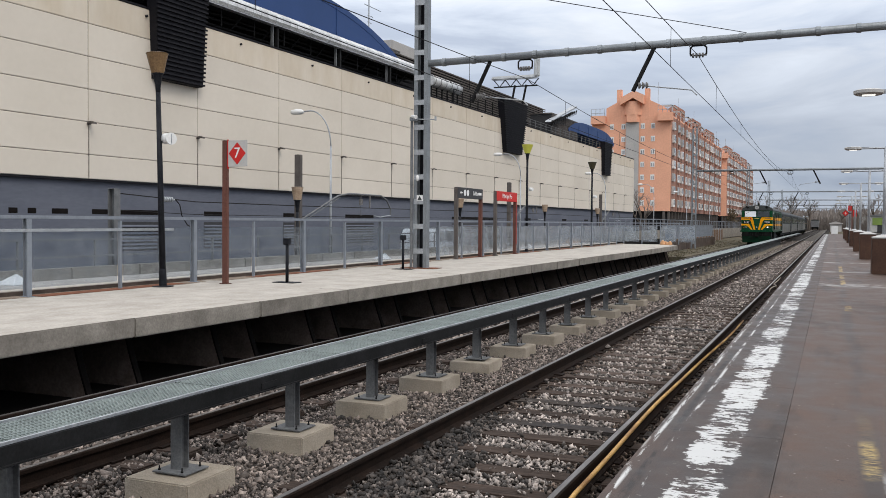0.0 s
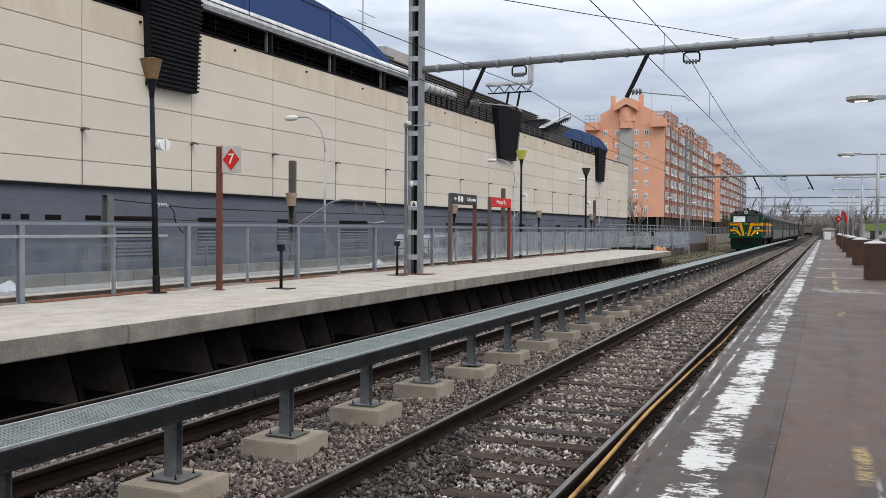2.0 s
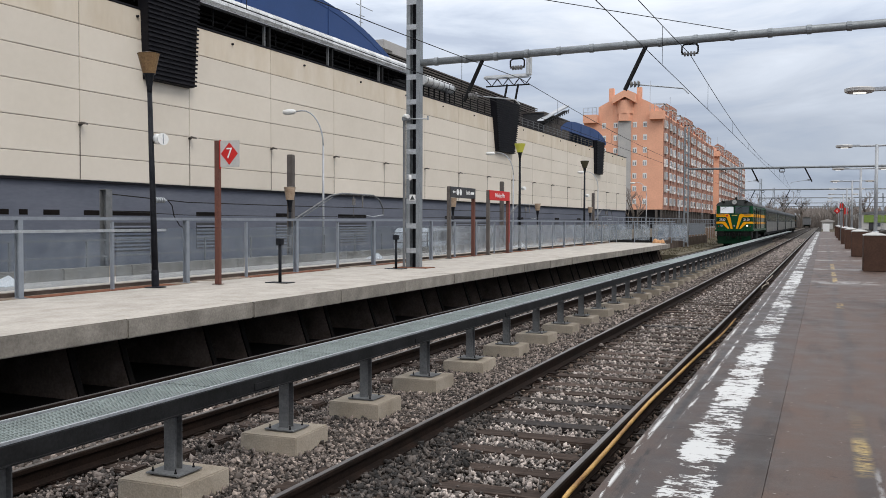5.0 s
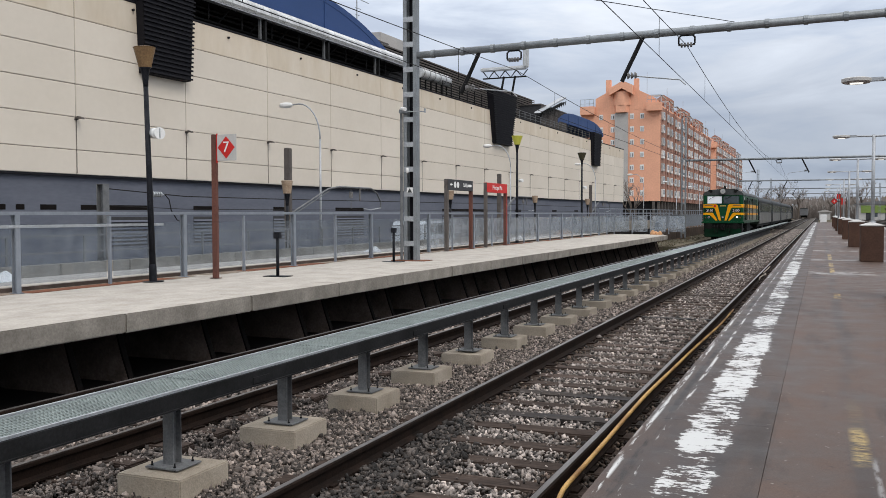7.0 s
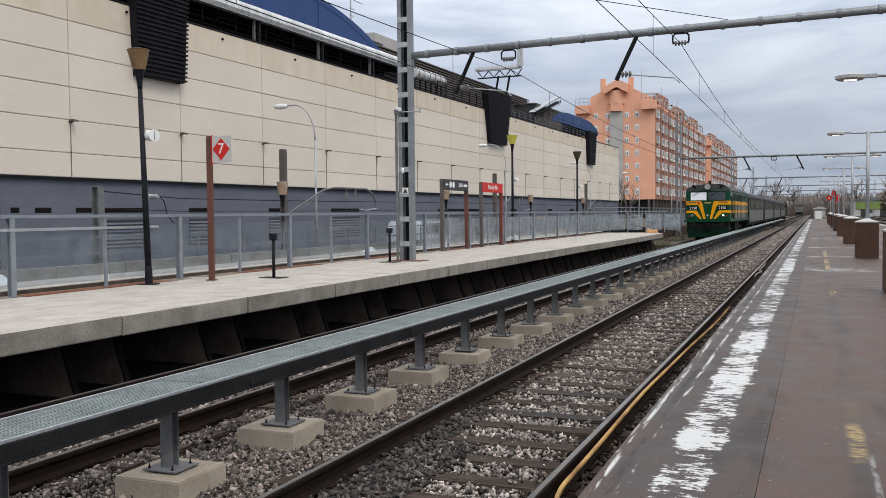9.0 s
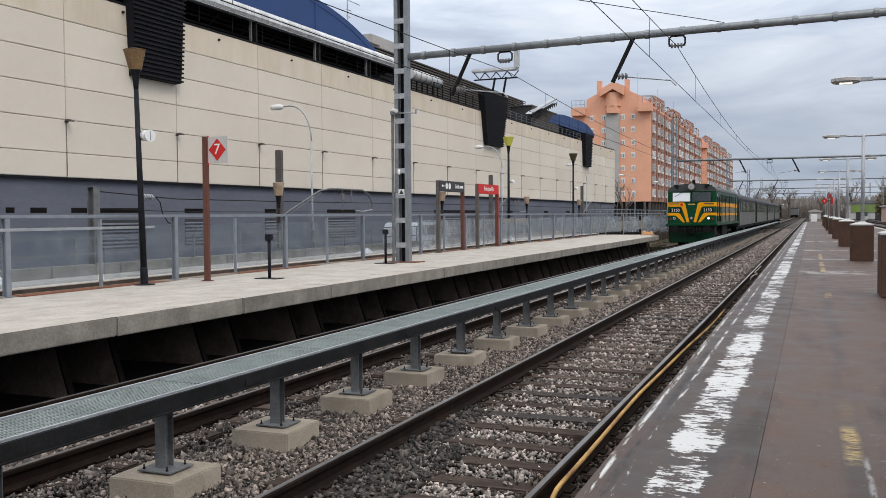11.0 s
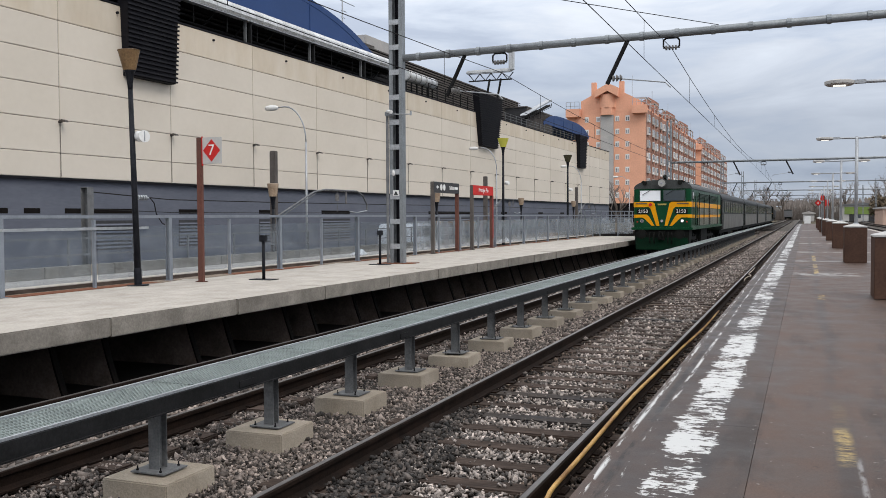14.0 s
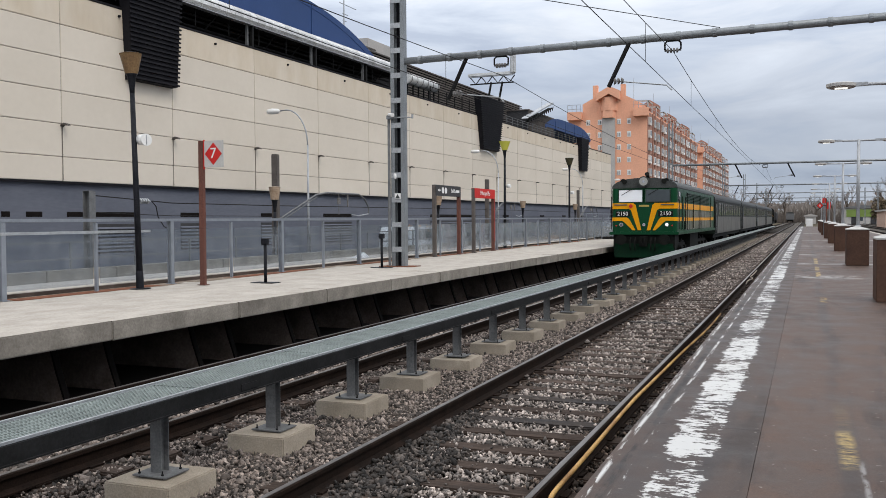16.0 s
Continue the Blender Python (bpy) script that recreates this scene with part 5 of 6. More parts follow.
    return ob




def coach(label):
    ob = thing("passenger_coach", label, "railway coach", group="coaches of the train")
    hw, L = 1.40, 24.3
    part("body", Shape().prism(body_profile(hw, 0.95, 3.0, 3.05), 0, L, "y"), COACH, ob, bevel=0.04)
    part("roof", Shape().prism(body_profile(hw + 0.01, 2.98, 3.04, 3.62), 0.02, L - 0.02, "y"), COACHROOF, ob, "dark curved roof", bevel=0.03)
    part("underframe", Shape().box(-1.25, 1.25, 0.3, L - 0.3, 0.72, 0.96), UNDER, ob)
    for side in (-1, 1):
        x = side * hw
        part("side_panel", Shape().box(x - 0.01, x + 0.012, 1.6, L - 1.6, 0.98, 2.02), COACHGREY, ob, "paler lower side with sheen streaks in its colour")
        for k in range(11):
            y = 2.6 + 1.78 * k
            w = part("window", Shape().box(x - 0.01, x + 0.022, y, y + 1.22, 2.06, 2.92), COACH, ob, bevel=0.02)
            part("pane", Shape().box(x - 0.005, x + 0.026, y + 0.10, y + 1.12, 2.12, 2.88), COACHGLASS, w)
        for y in (0.5, L - 1.4):
            # flush near-black doors lengthen the dark gap between vehicles
            d = part("door", Shape().box(x - 0.02, x + 0.018, y - 0.45 * (y < 5), y + 0.9, 1.0, 2.95), UNDER, ob, "near-black end door", bevel=0.02)
            part("pane", Shape().box(x - 0.01, x + 0.024, y + 0.2, y + 0.7, 2.1, 2.8), COACHGLASS, d)
            part("handrail", Shape().tube((x + side * 0.05, y - 0.08, 1.2), (x + side * 0.05, y - 0.08, 2.3), 0.018, seg=6), CHROME, ob)
            part("step", Shape().box(x - 0.15, x + 0.05, y, y + 0.9, 0.55, 0.59), UNDER, ob)
    part("gangway", Shape().box(-0.55, 0.55, -0.3, 0.0, 1.1, 3.2), UNDER, ob, "black gangway bellows", bevel=0.05)
    for k in range(8):
        part("roof_vent", Shape().box(-0.16, 0.16, 2.5 + 2.7 * k, 2.9 + 2.7 * k, 3.58, 3.72), LOCOROOF, ob, bevel=0.03)
    part("battery_box", Shape().box(-1.15, 1.15, 9.0, 12.0, 0.32, 0.74), UNDER, ob, bevel=0.03)
    bogie(ob, 3.6, 2.4, 2)
    bogie(ob, L - 3.6, 2.4, 2)
    return ob


def rear_locomotive():
    ob = thing("locomotive", "dark hood-type locomotive at the tail of the train", "locomotive")
    part("frame_beam", Shape().box(-1.35, 1.35, 0, 12.5, 0.9, 1.25), UNDER, ob)
    part("hood", Shape().box(-0.85, 0.85, 0.8, 8.6, 1.25, 3.1), LOCOROOF, ob, bevel=0.1)
    part("cab", Shape().prism(body_profile(1.35, 1.25, 3.1, 3.6), 8.6, 11.6, "y"), UNDER, ob, bevel=0.05)
    for s in (-1.3, 1.3):
        part("handrail", Shape().path([(s, 0.1, 1.25), (s, 0.1, 2.2), (s, 8.5, 2.2)], 0.025, 6), LOCOYELLOW, ob)
    part("chimney", Shape().tube((0, 3, 3.1), (0, 3, 3.7), 0.2, seg=12), UNDER, ob)
    bogie(ob, 2.6, 2.2, 2)
    bogie(ob, 9.8, 2.2, 2)
    return ob


loco = locomotive()
coaches = [coach("dark olive passenger coach with a row of windows")]
for k in range(3):
    coaches.append(copy_thing(coaches[0], Matrix.Identity(4)))
coaches.append(rear_locomotive())


# ---- platform lamps, signs, bollards ----
def lantern_lamp(x, y, zb, top, lit, label, r=0.2, group="black lantern lamps", glass_=None):
    ob = thing("lamp_post", label, "lamp post", pose(x, y, zb), group=group)
    h = top - zb
    part("base", Shape().lathe((0, 0, 0), [(0.20, 0), (0.20, 0.012), (0.072, 0.02), (0.070, 0.3), (0.063, 0.34)], 16), BLACKPAINT, ob)
    part("pole", Shape().tube((0, 0, 0.3), (0, 0, h - 0.72), 0.062, 0.045, seg=12), BLACKPAINT, ob, smooth=True)
    part("cup", Shape().lathe((0, 0, h - 0.75), [(0.045, 0), (0.05, 0.1), (0.085, 0.33), (0.12, 0.36)], 16), BLACKPAINT, ob, smooth=True)
    part("shade", Shape().lathe((0, 0, h - 0.39), [(0.115, 0), (r, 0.36), (r + 0.012, 0.375), (r * 0.9, 0.385)], 20), LANTERNGLOW if lit else (glass_ or AMBER), ob, "lit yellow-green lantern" if lit else "amber tapered lantern", smooth=False)
    return ob


l1 = lantern_lamp(-11.72, 13.95, LPZ, 5.10, False, "black lamp post with an amber tapered lantern, leaning slightly")
l1.matrix_basis = pose(-11.72, 13.95, LPZ, 0, -1.7, 0)
spk = Shape().tube((0.05, 0.10, 2.82), (0.25, 0.02, 2.80), 0.10, seg=20).tube((0.25, 0.02, 2.80), (0.28, 0.01, 2.80), 0.115, seg=20)
sp = part("loudspeaker", spk, WHITE, l1, "white round loudspeaker", smooth=True)
part("grille_bar", Shape().tube((0.285, 0.005, 2.71), (0.285, 0.005, 2.89), 0.01, seg=6), GALV, sp)
l2 = lantern_lamp(-12.22, 38.05, LPZ, 5.32, True, "black lamp post with a lit yellow-green lantern", 0.24)
l3 = lantern_lamp(-12.22, 49.7, LPZ, 5.3, False, "slim black lamp post with a dark lantern", 0.24, glass_=DARKAMBER)
for post_, top_ in ((l2, 2.72), (l3, 2.72)):
    sp2 = part("loudspeaker", Shape().tube((0.05, 0.16, top_), (0.22, 0.12, top_), 0.075, seg=18), WHITE, post_, "white round loudspeaker", smooth=True)
for y in (23.3, 36.2, 48.7, 61.0, 10.6):
    lantern_lamp(-14.6, y, -0.02, 2.94, False, "short street lamp with a pale tapered lantern", 0.17, "street lanterns", PALEAMBER)


def sign_seven():
    ob = thing("platform_number_sign", "brown post with a white plate and red diamond numeral", "sign", pose(-11.18, 15.17, LPZ))
    part("post", Shape().box(-0.055, 0.055, -0.04, 0.04, 0.0, 2.86).box(-0.1, 0.1, -0.08, 0.08, 0, 0.012), BROWNPOST, ob, "oxide-brown steel post", bevel=0.008)
    plate = part("plate", Shape().box(0.06, 0.52, -0.015, 0.005, 2.34, 2.86), PLATEGREY, ob, "pale translucent square plate", bevel=0.004)
    part("diamond", Shape().prism([(0.29, 2.38), (0.49, 2.60), (0.29, 2.82), (0.09, 2.60)], -0.022, -0.014, "y"), RED, plate, "red diamond")
    words("numeral", "7", 0.30, WHITE, plate, pose(0.29, -0.026, 2.60, 90, 0, 0))
    part("edge_strip", Shape().box(0.055, 0.075, -0.02, 0.01, 2.30, 2.88), RED, ob)
    return ob


PLATEGREY = mat("pale_grey_plate", (0.50, 0.49, 0.47), (0.45, 0.44, 0.43), 3, 0.5, fine=30, fine_amt=0.05)
sign_seven()


def bollard(x, y):
    ob = thing("bollard", "slim black post with a small square head", "bollard", pose(x, y, LPZ), group="black posts on the platform")
    part("post", Shape().tube((0, 0, 0), (0, 0, 0.80), 0.034, seg=12), BLACKPAINT, ob, smooth=True)
    part("head", Shape().box(-0.065, 0.065, -0.065, 0.065, 0.78, 0.91), BLACKPAINT, ob, bevel=0.012)
    part("foot", Shape().box(-0.26, 0.26, -0.16, 0.16, 0.0, 0.012), BLACKPAINT, ob)


bollard(-10.33, 16.1)
bollard(-10.55, 22.1)


def name_board(y0, y1, board, text, label):
    ob = thing("station_sign", label, "sign", pose(-11.84, 0, LPZ), group="station signs")
    for y in (y0, y1):
        part("post", Shape().box(-0.06, 0.06, y - 0.065, y + 0.065, 0, 2.46).box(-0.1, 0.1, y - 0.1, y + 0.1, 0, 0.015), GREYPOST if y == y0 else BROWNPOST, ob, bevel=0.008)
    if board is RED:
        part("trim", Shape().box(0.058, 0.07, y1 - 0.06, y1 + 0.06, 0.4, 2.1), REDPOST, ob, "faded red post facing")
    b = part("board", Shape().box(-0.07, 0.07, y0 - 0.04, y1 + 0.04, 2.10, 2.47), board, ob, bevel=0.01)
    mid = (y0 + y1) / 2
    if text:
        words("lettering", text, 0.24, WHITE, b, pose(0.074, mid, 2.29, 90, 0, 90))
    else:
        words("lettering", "Salida", 0.20, WHITE, b, pose(0.074, mid + 0.45, 2.29, 90, 0, 90))
        part("lettering_bar", Shape().box(0.071, 0.076, y1 - 0.45, y1 - 0.12, 2.24, 2.33), WHITE, b)
        part("arrow", Shape().prism([(y0 + 0.15, 2.29), (y0 + 0.27, 2.35), (y0 + 0.27, 2.31), (y0 + 0.4, 2.31), (y0 + 0.4, 2.27), (y0 + 0.27, 2.27), (y0 + 0.27, 2.23)], 0.071, 0.076, "x"), WHITE, b)
        for k in (0.62, 0.9):
            part("pictogram", Shape().tube((0.07, y0 + k, 2.29), (0.076, y0 + k, 2.29), 0.11, seg=16), WHITE, b)
    return ob


name_board(29.0, 31.35, SIGNGREY, "", "dark grey exit sign on two posts")
name_board(32.95, 35.3, RED, "Príncipe Pío", "red station name sign on two posts")

# camera box on the mast and small lamp on the fence side
cctv = thing("surveillance_camera", "grey housing clamped to the steel mast", "camera", pose(-10.54, 22.76, 4.72))
part("housing", Shape().box(-0.12, 0.10, -0.09, 0.04, -0.05, 0.06), GALVMAST, cctv, bevel=0.015)
part("duct_pipe", Shape().tube((-0.08, 0.0, -4.04), (-0.08, 0.0, -0.05), 0.04, seg=10), GALVPOST, cctv, "grey cable pipe down the mast")
part("lens_hood", Shape().tube((-0.05, -0.05, 0.08), (0.10, -0.14, 0.05), 0.042, 0.055, seg=14), WHITE, cctv, "white camera housing", smooth=True)
part("dome", Shape().lathe((0.16, -0.14, -1.62), [(0.01, -0.06), (0.03, -0.045), (0.038, 0.0), (0.038, 0.07), (0.02, 0.09)], 14), WHITE, cctv, "small white dome camera", smooth=True)
part("bracket", Shape().tube((0.1, 0, 0.0), (0.62, 0, -0.02), 0.015, seg=6).tube((0.62, 0, -0.05), (0.62, 0, 0.06), 0.03, seg=8), GALV, cctv)

# ---- street side: masts, arms, wires, street lamps, vehicles ----
def street_mast(y, arm=True):
    ob = thing("street_mast", "grey-brown box mast with a curved tubular arm", "mast", pose(-16, y, -0.02), group="masts along the street")
    part("column", Shape().box(-0.10, 0.10, -0.10, 0.10, 0, 4.1), GREYPOST, ob, bevel=0.02)
    if arm:
        part("arm", Shape().path([(0, 0.14, 1.98), (0, 2.6, 2.84), (0, 3.4, 2.94), (0, 5.9, 2.94), (0, 6.4, 2.78), (0, 6.75, 2.45), (0, 6.75, 2.2)], 0.032, 8).path([(0, 0.14, 1.88), (0, 2.7, 2.78)], 0.018, 6), GALVPOST, ob)
        part("insulator", Shape().tube((0, 4.3, 2.55), (0, 4.3, 2.78), 0.07, seg=10).path([(0, 4.3, 2.9), (0, 4.3, 2.15)], 0.012, 5).path([(0, 5.0, 2.92), (0, 5.0, 2.45)], 0.03, 6), INSUL, ob)
        part("steady_arm", Shape().path([(0, 6.75, 2.2), (0, 5.9, 2.12), (0, 5.3, 2.16)], 0.02, 6), GALV, ob)


street_mast(25.6)
street_mast(46.7)
street_mast(67.8)
stub = thing("cable_mast", "pale grey box post ending a cable", "mast", pose(-15.5, 16.75, -0.02))
part("column", Shape().box(-0.10, -0.085, -0.1, 0.1, 0, 2.66).box(0.085, 0.10, -0.1, 0.1, 0, 2.66).box(-0.085, 0.085, 0.02, 0.035, 0, 2.66), GALVPOST, stub)
part("cap", Shape().box(-0.10, 0.10, -0.1, 0.1, 2.66, 2.675), GALVPOST, stub)
for z0, z1, r in ((2.55, 2.42, 0.014), (2.15, 2.08, 0.009)):
    w = part("street_cable", Shape().path([(-15.5, 16.9, z0), (-15.7, 20, z1), (-16, 25.6, z1), (-16, 46.7, z1 + 0.05), (-16, 67.8, z1), (-16, 110, z1)], r, 5), WIRE)
    tagged(w, "dark cable slung between the street masts", "cable")
ins = Shape()
for k in range(4):
    ins.tube((-15.62, 18.6 + 0.09 * k, 2.45), (-15.62, 18.65 + 0.09 * k, 2.45), 0.07, seg=10)
ci = part("cable_insulator", ins.tube((-15.62, 18.5, 2.455), (-15.63, 19.05, 2.45), 0.02, seg=6), GALV)
cl = part("cable_loop", Shape().path([(-15.63, 19.1, 2.45), (-15.62, 19.25, 2.32), (-15.6, 19.3, 2.05), (-15.58, 19.5, 1.8), (-15.56, 19.8, 1.68)], 0.014, 6), WIRE)
tagged(cl, "slack black cable loop hanging from the street wire", "cable")
tagged(ci, "pale ribbed insulator on the street cable", "insulator")


def street_light(x, y):
    ob = thing("street_light", "slim pale street light with a curved arm", "street light", pose(x, y, -0.02), group="street lights")
    arc = [(0, 0, 5.2)] + [(-1.05 + 1.05 * math.cos(a), 0, 5.2 + 1.55 * math.sin(a)) for a in [math.pi / 2 * k / 8 for k in range(1, 9)]] + [(-1.45, 0, 6.72)]
    part("pole", Shape().tube((0, 0, 0), (0, 0, 5.2), 0.06, 0.04, seg=10).path(arc, 0.032, 8), GALVLIGHT, ob, smooth=True)
    part("head", Shape().lathe((0, 0, 0), [(0.03, 0), (0.11, 0.12), (0.13, 0.4), (0.10, 0.62), (0.03, 0.68)], 12), WHITE, ob, "pale cobra head", smooth=True, at=pose(-1.35, 0, 6.72, 0, -90, 0))


for y in (34.6, 60.8, 86.7, 112.6, 140, 168):
    street_light(-20, y)


def vehicle(y, length, height, label, paint):
    ob = thing("car", label, "car", pose(-18.2, y, -0.02), group="parked cars")
    h = height
    side = [(0, 0.25), (length, 0.25), (length, 0.75), (length - 0.75, 0.95), (length - 1.5, h - 0.04), (length - 1.7, h), (0.3, h), (0.06, h - 0.25)]
    part("body", Shape().prism(side, -0.85, 0.85, "x"), paint, ob, bevel=0.05)
    for s in (-0.86, 0.86):
        for a, b in ((0.45, 1.35), (1.45, length - 1.65)):
            part("window", Shape().prism([(a, 0.98), (b + (0.45 if b > 1.6 else 0), 0.98), (b, h - 0.12), (a, h - 0.12)], s - 0.012, s + 0.012, "x"), CABGLASSCAR, ob)
        for yy in (0.8, length - 0.85):
            wh = part("wheel", Shape().tube((s - 0.1, yy, 0.31), (s + 0.02, yy, 0.31), 0.31, seg=18), TYRE, ob)
            part("hubcap", Shape().tube((s + 0.02 * (1 if s > 0 else -6), yy, 0.31), (s + 0.03 * (1 if s > 0 else -4), yy, 0.31), 0.19, seg=14), GALV, wh)
    part("windscreen", Shape().prism([(length - 0.82, 0.97), (length - 1.5, h - 0.08), (length - 1.47, h - 0.06), (length - 0.78, 0.99)], -0.75, 0.75, "x"), CABGLASSCAR, ob)


CABGLASSCAR = mat("car_glass", (0.03, 0.035, 0.04), (0.05, 0.055, 0.06), 2, 0.06, fine=4, bump=0)
vehicle(39.6, 4.4, 1.62, "white van parked on the street", CARWHITE)
vehicle(46.5, 4.2, 1.35, "grey hatchback parked on the street", GALVPOST)

for x, y, r in ((-13.2, 26.1, 0.28), (-13.6, 12.15, 0.3), (-13.3, 41.5, 0.3)):
    s = part("plastic_sack", Shape().add([(-r, -0.2, 0), (r, -0.25, 0), (r * 0.8, 0.25, 0), (-r, 0.2, 0), (r * 0.35, 0, r * 0.75), (-r * 0.1, 0.05, r * 0.5)],
                                           [(0, 1, 4, 5), (1, 2, 4), (2, 3, 5, 4), (3, 0, 5), (0, 3, 2, 1)]), WHITE, bevel=0.02, at=pose(x, y, LPZ + 0.075))
    tagged(s, "crumpled white plastic sheet behind the fence", "plastic sheet")
tarp = Shape()
rng = random.Random(8)
for k in range(9):
    cx, cy = rng.uniform(-0.4, 0.4), rng.uniform(-0.35, 0.35)
    k1 = rng.uniform(0.5, 1.0)
    tarp.lathe((cx, cy, 0), [(0.30 * k1, 0), (0.28 * k1, 0.09 * k1), (0.20 * k1, 0.18 * k1), (0.06 * k1, 0.24 * k1)], 9)
tp = part("tarpaulin_heap", tarp, ORANGETARP, at=pose(-9.2, LP_END - 0.9, LPZ) @ Matrix.Diagonal((0.6, 0.6, 1.15, 1)))
tagged(tp, "heap of orange netting at the platform end", "netting")

# ---- planters with lamp posts on the near platform ----
PLY = [4.7 + 12.3 * k for k in range(9)]


def planter():
    ob = thing("planter", "tall brown weathered-steel planter box", "planter", pose(1.36, PLY[0], RPZ), group="steel planters along the platform")
    part("box", Shape().box(-0.30, 0.30, -0.45, 0.45, 0, 1.02), CORTEN, ob, bevel=0.008)
    part("top_plate", Shape().box(-0.31, 0.31, -0.46, 0.46, 1.02, 1.045), PLATEGREY, ob, "pale grey top", bevel=0.006)
    part("top_fill", Shape().add([(-0.31, -0.45, 1.05), (0.31, -0.45, 1.05), (0.31, 0.45, 1.05), (-0.31, 0.45, 1.05), (0, 0, 1.14)], [(0, 1, 4), (1, 2, 4), (2, 3, 4), (3, 0, 4), (3, 2, 1, 0)]), PLATEGREY, ob)
    return ob


def platform_light():
    ob = thing("platform_light", "grey post with two flat disc lamps", "lamp post", pose(1.38, PLY[0], RPZ + 1.10), group="disc lamps along the platform")
    part("post", Shape().tube((0, 0, 0), (0, 0, 2.56), 0.052, 0.046, seg=14).tube((0, 0, 0), (0, 0, 0.05), 0.085, seg=14), GALVLIGHT, ob, smooth=True)
    for s in (-1, 1):
        part("arm", Shape().tube((0, 0, 2.52), (s * 0.62, 0, 2.53), 0.028, seg=8).box(min(s * 0.45, s * 0.68), max(s * 0.45, s * 0.68), -0.05, 0.05, 2.50, 2.56), GALVLIGHT, ob)
        hd = part("head", Shape().lathe((s * 0.86, 0, 2.48), [(0.20, 0), (0.235, 0.02), (0.24, 0.07), (0.20, 0.085)], 24), PLATEGREY, ob, "flat disc lamp head", smooth=False)
        part("light_panel", Shape().box(s * 0.86 - 0.10, s * 0.86 + 0.10, -0.09, 0.09, 2.472, 2.479), LAMPGLOW, hd, "lit white panel")
    return ob


pl, lt = planter(), platform_light()
for y in PLY[1:]:
    copy_thing(pl, pose(1.36, y, RPZ))
    copy_thing(lt, pose(1.38, y, RPZ + 1.10))

six = thing("platform_number_sign", "red and white platform sign with a diamond numeral", "sign", pose(0.92, 74, RPZ))
part("post", Shape().box(0.38, 0.46, -0.04, 0.04, 0, 2.8), BROWNPOST, six)
p6 = part("plate", Shape().prism([(-0.02, 2.0), (0.25, 2.27), (-0.02, 2.54), (-0.29, 2.27)], -0.02, 0.0, "y").box(0.2, 0.38, -0.02, 0.0, 2.24, 2.30), SIGNGREY, six, "dark diamond plate")
part("diamond", Shape().prism([(-0.02, 2.05), (0.2, 2.27), (-0.02, 2.49), (-0.24, 2.27)], -0.03, -0.018, "y"), RED, p6)
words("numeral", "6", 0.24, WHITE, p6, pose(-0.02, -0.034, 2.27, 90, 0, 0))
part("red_board", Shape().box(0.37, 0.72, -0.02, 0.02, 2.02, 2.50), RED, six)
red2 = thing("station_sign", "small red sign on a grey post", "sign", pose(1.25, 78, RPZ))
part("post", Shape().tube((0, 0, 0), (0, 0, 3.0), 0.05, seg=8), GALVPOST, red2)
part("board", Shape().box(-0.13, 0.13, -0.04, 0.04, 2.5, 2.9), RED, red2)

cab = thing("equipment_cabinet", "white equipment cabinet at the platform end", "cabinet", pose(0.35, 148, RPZ))
part("body", Shape().box(-0.45, 0.45, -0.4, 0.4, 0, 1.2), WHITE, cab, bevel=0.03)
part("door", Shape().box(-0.40, -0.02, -0.42, -0.4, 0.1, 1.1), WHITE, cab)
part("door", Shape().box(0.02, 0.40, -0.42, -0.4, 0.1, 1.1), WHITE, cab)
part("plinth", Shape().box(-0.5, 0.5, -0.45, 0.45, 0, 0.08), PALEGREY, cab)

# ---- right-hand yard and distance ----
edge_r = part("platform_kerb", Shape().box(5.4, 5.7, -15, 150, -0.6, RPZ + 0.004), CONCRETE)
tagged(edge_r, "pale kerb along the back of the platform", "kerb", kind="structure")
yard = part("yard_ballast", Shape().box(5.7, 40, -15, 420, -0.5, BED), BALLAST)
tagged(yard, "crushed stone of the neighbouring yard tracks", "ballast", kind="structure")
for x in (8.0, 12.2, 16.4):
    yt = thing("railway_track", "rusty yard track beyond the platform", "railway track", pose(x, 0, 0), kind="structure")
    for s in (-0.868, 0.868):
        part("rail", Shape().prism([(s + a, b) for a, b in rail_profile(1)], -15, 400, "y"), RAILSIDE, yt)
    for k in range(60):
        part("sleeper", sleeper_mesh, SLEEPER, yt, at=pose(0, 60 + 1.2 * k, 0))


def shed(name, label, x0, x1, y0, y1, h, wall, roof, doors):
    ob = thing(name, label, "building", pose(0, 0, -0.3))
    part("wall", Shape().box(x0, x1, y0, y1, 0, h), wall, ob)
    part("roof", Shape().prism([(x0 - 0.4, h), (x1 + 0.4, h), (x1 + 0.4, h + 0.3), ((x0 + x1) / 2, h + 0.9), (x0 - 0.4, h + 0.3)], y0 - 0.4, y1 + 0.4, "y"), roof, ob)
    for k in range(doors):
        xa = x0 + (x1 - x0) * (k + 0.35) / doors
        d = part("door", Shape().box(xa, xa + 1.6, y0 - 0.06, y0, 0, 2.3), SIGNGREY, ob)
        part("lintel", Shape().box(xa - 0.1, xa + 1.7, y0 - 0.08, y0, 2.3, 2.45), PALEWALL, ob)
        part("window", Shape().box(xa + 2.2, xa + 3.2, y0 - 0.05, y0, 1.1, 2.2), WINDOWGLASS, ob)


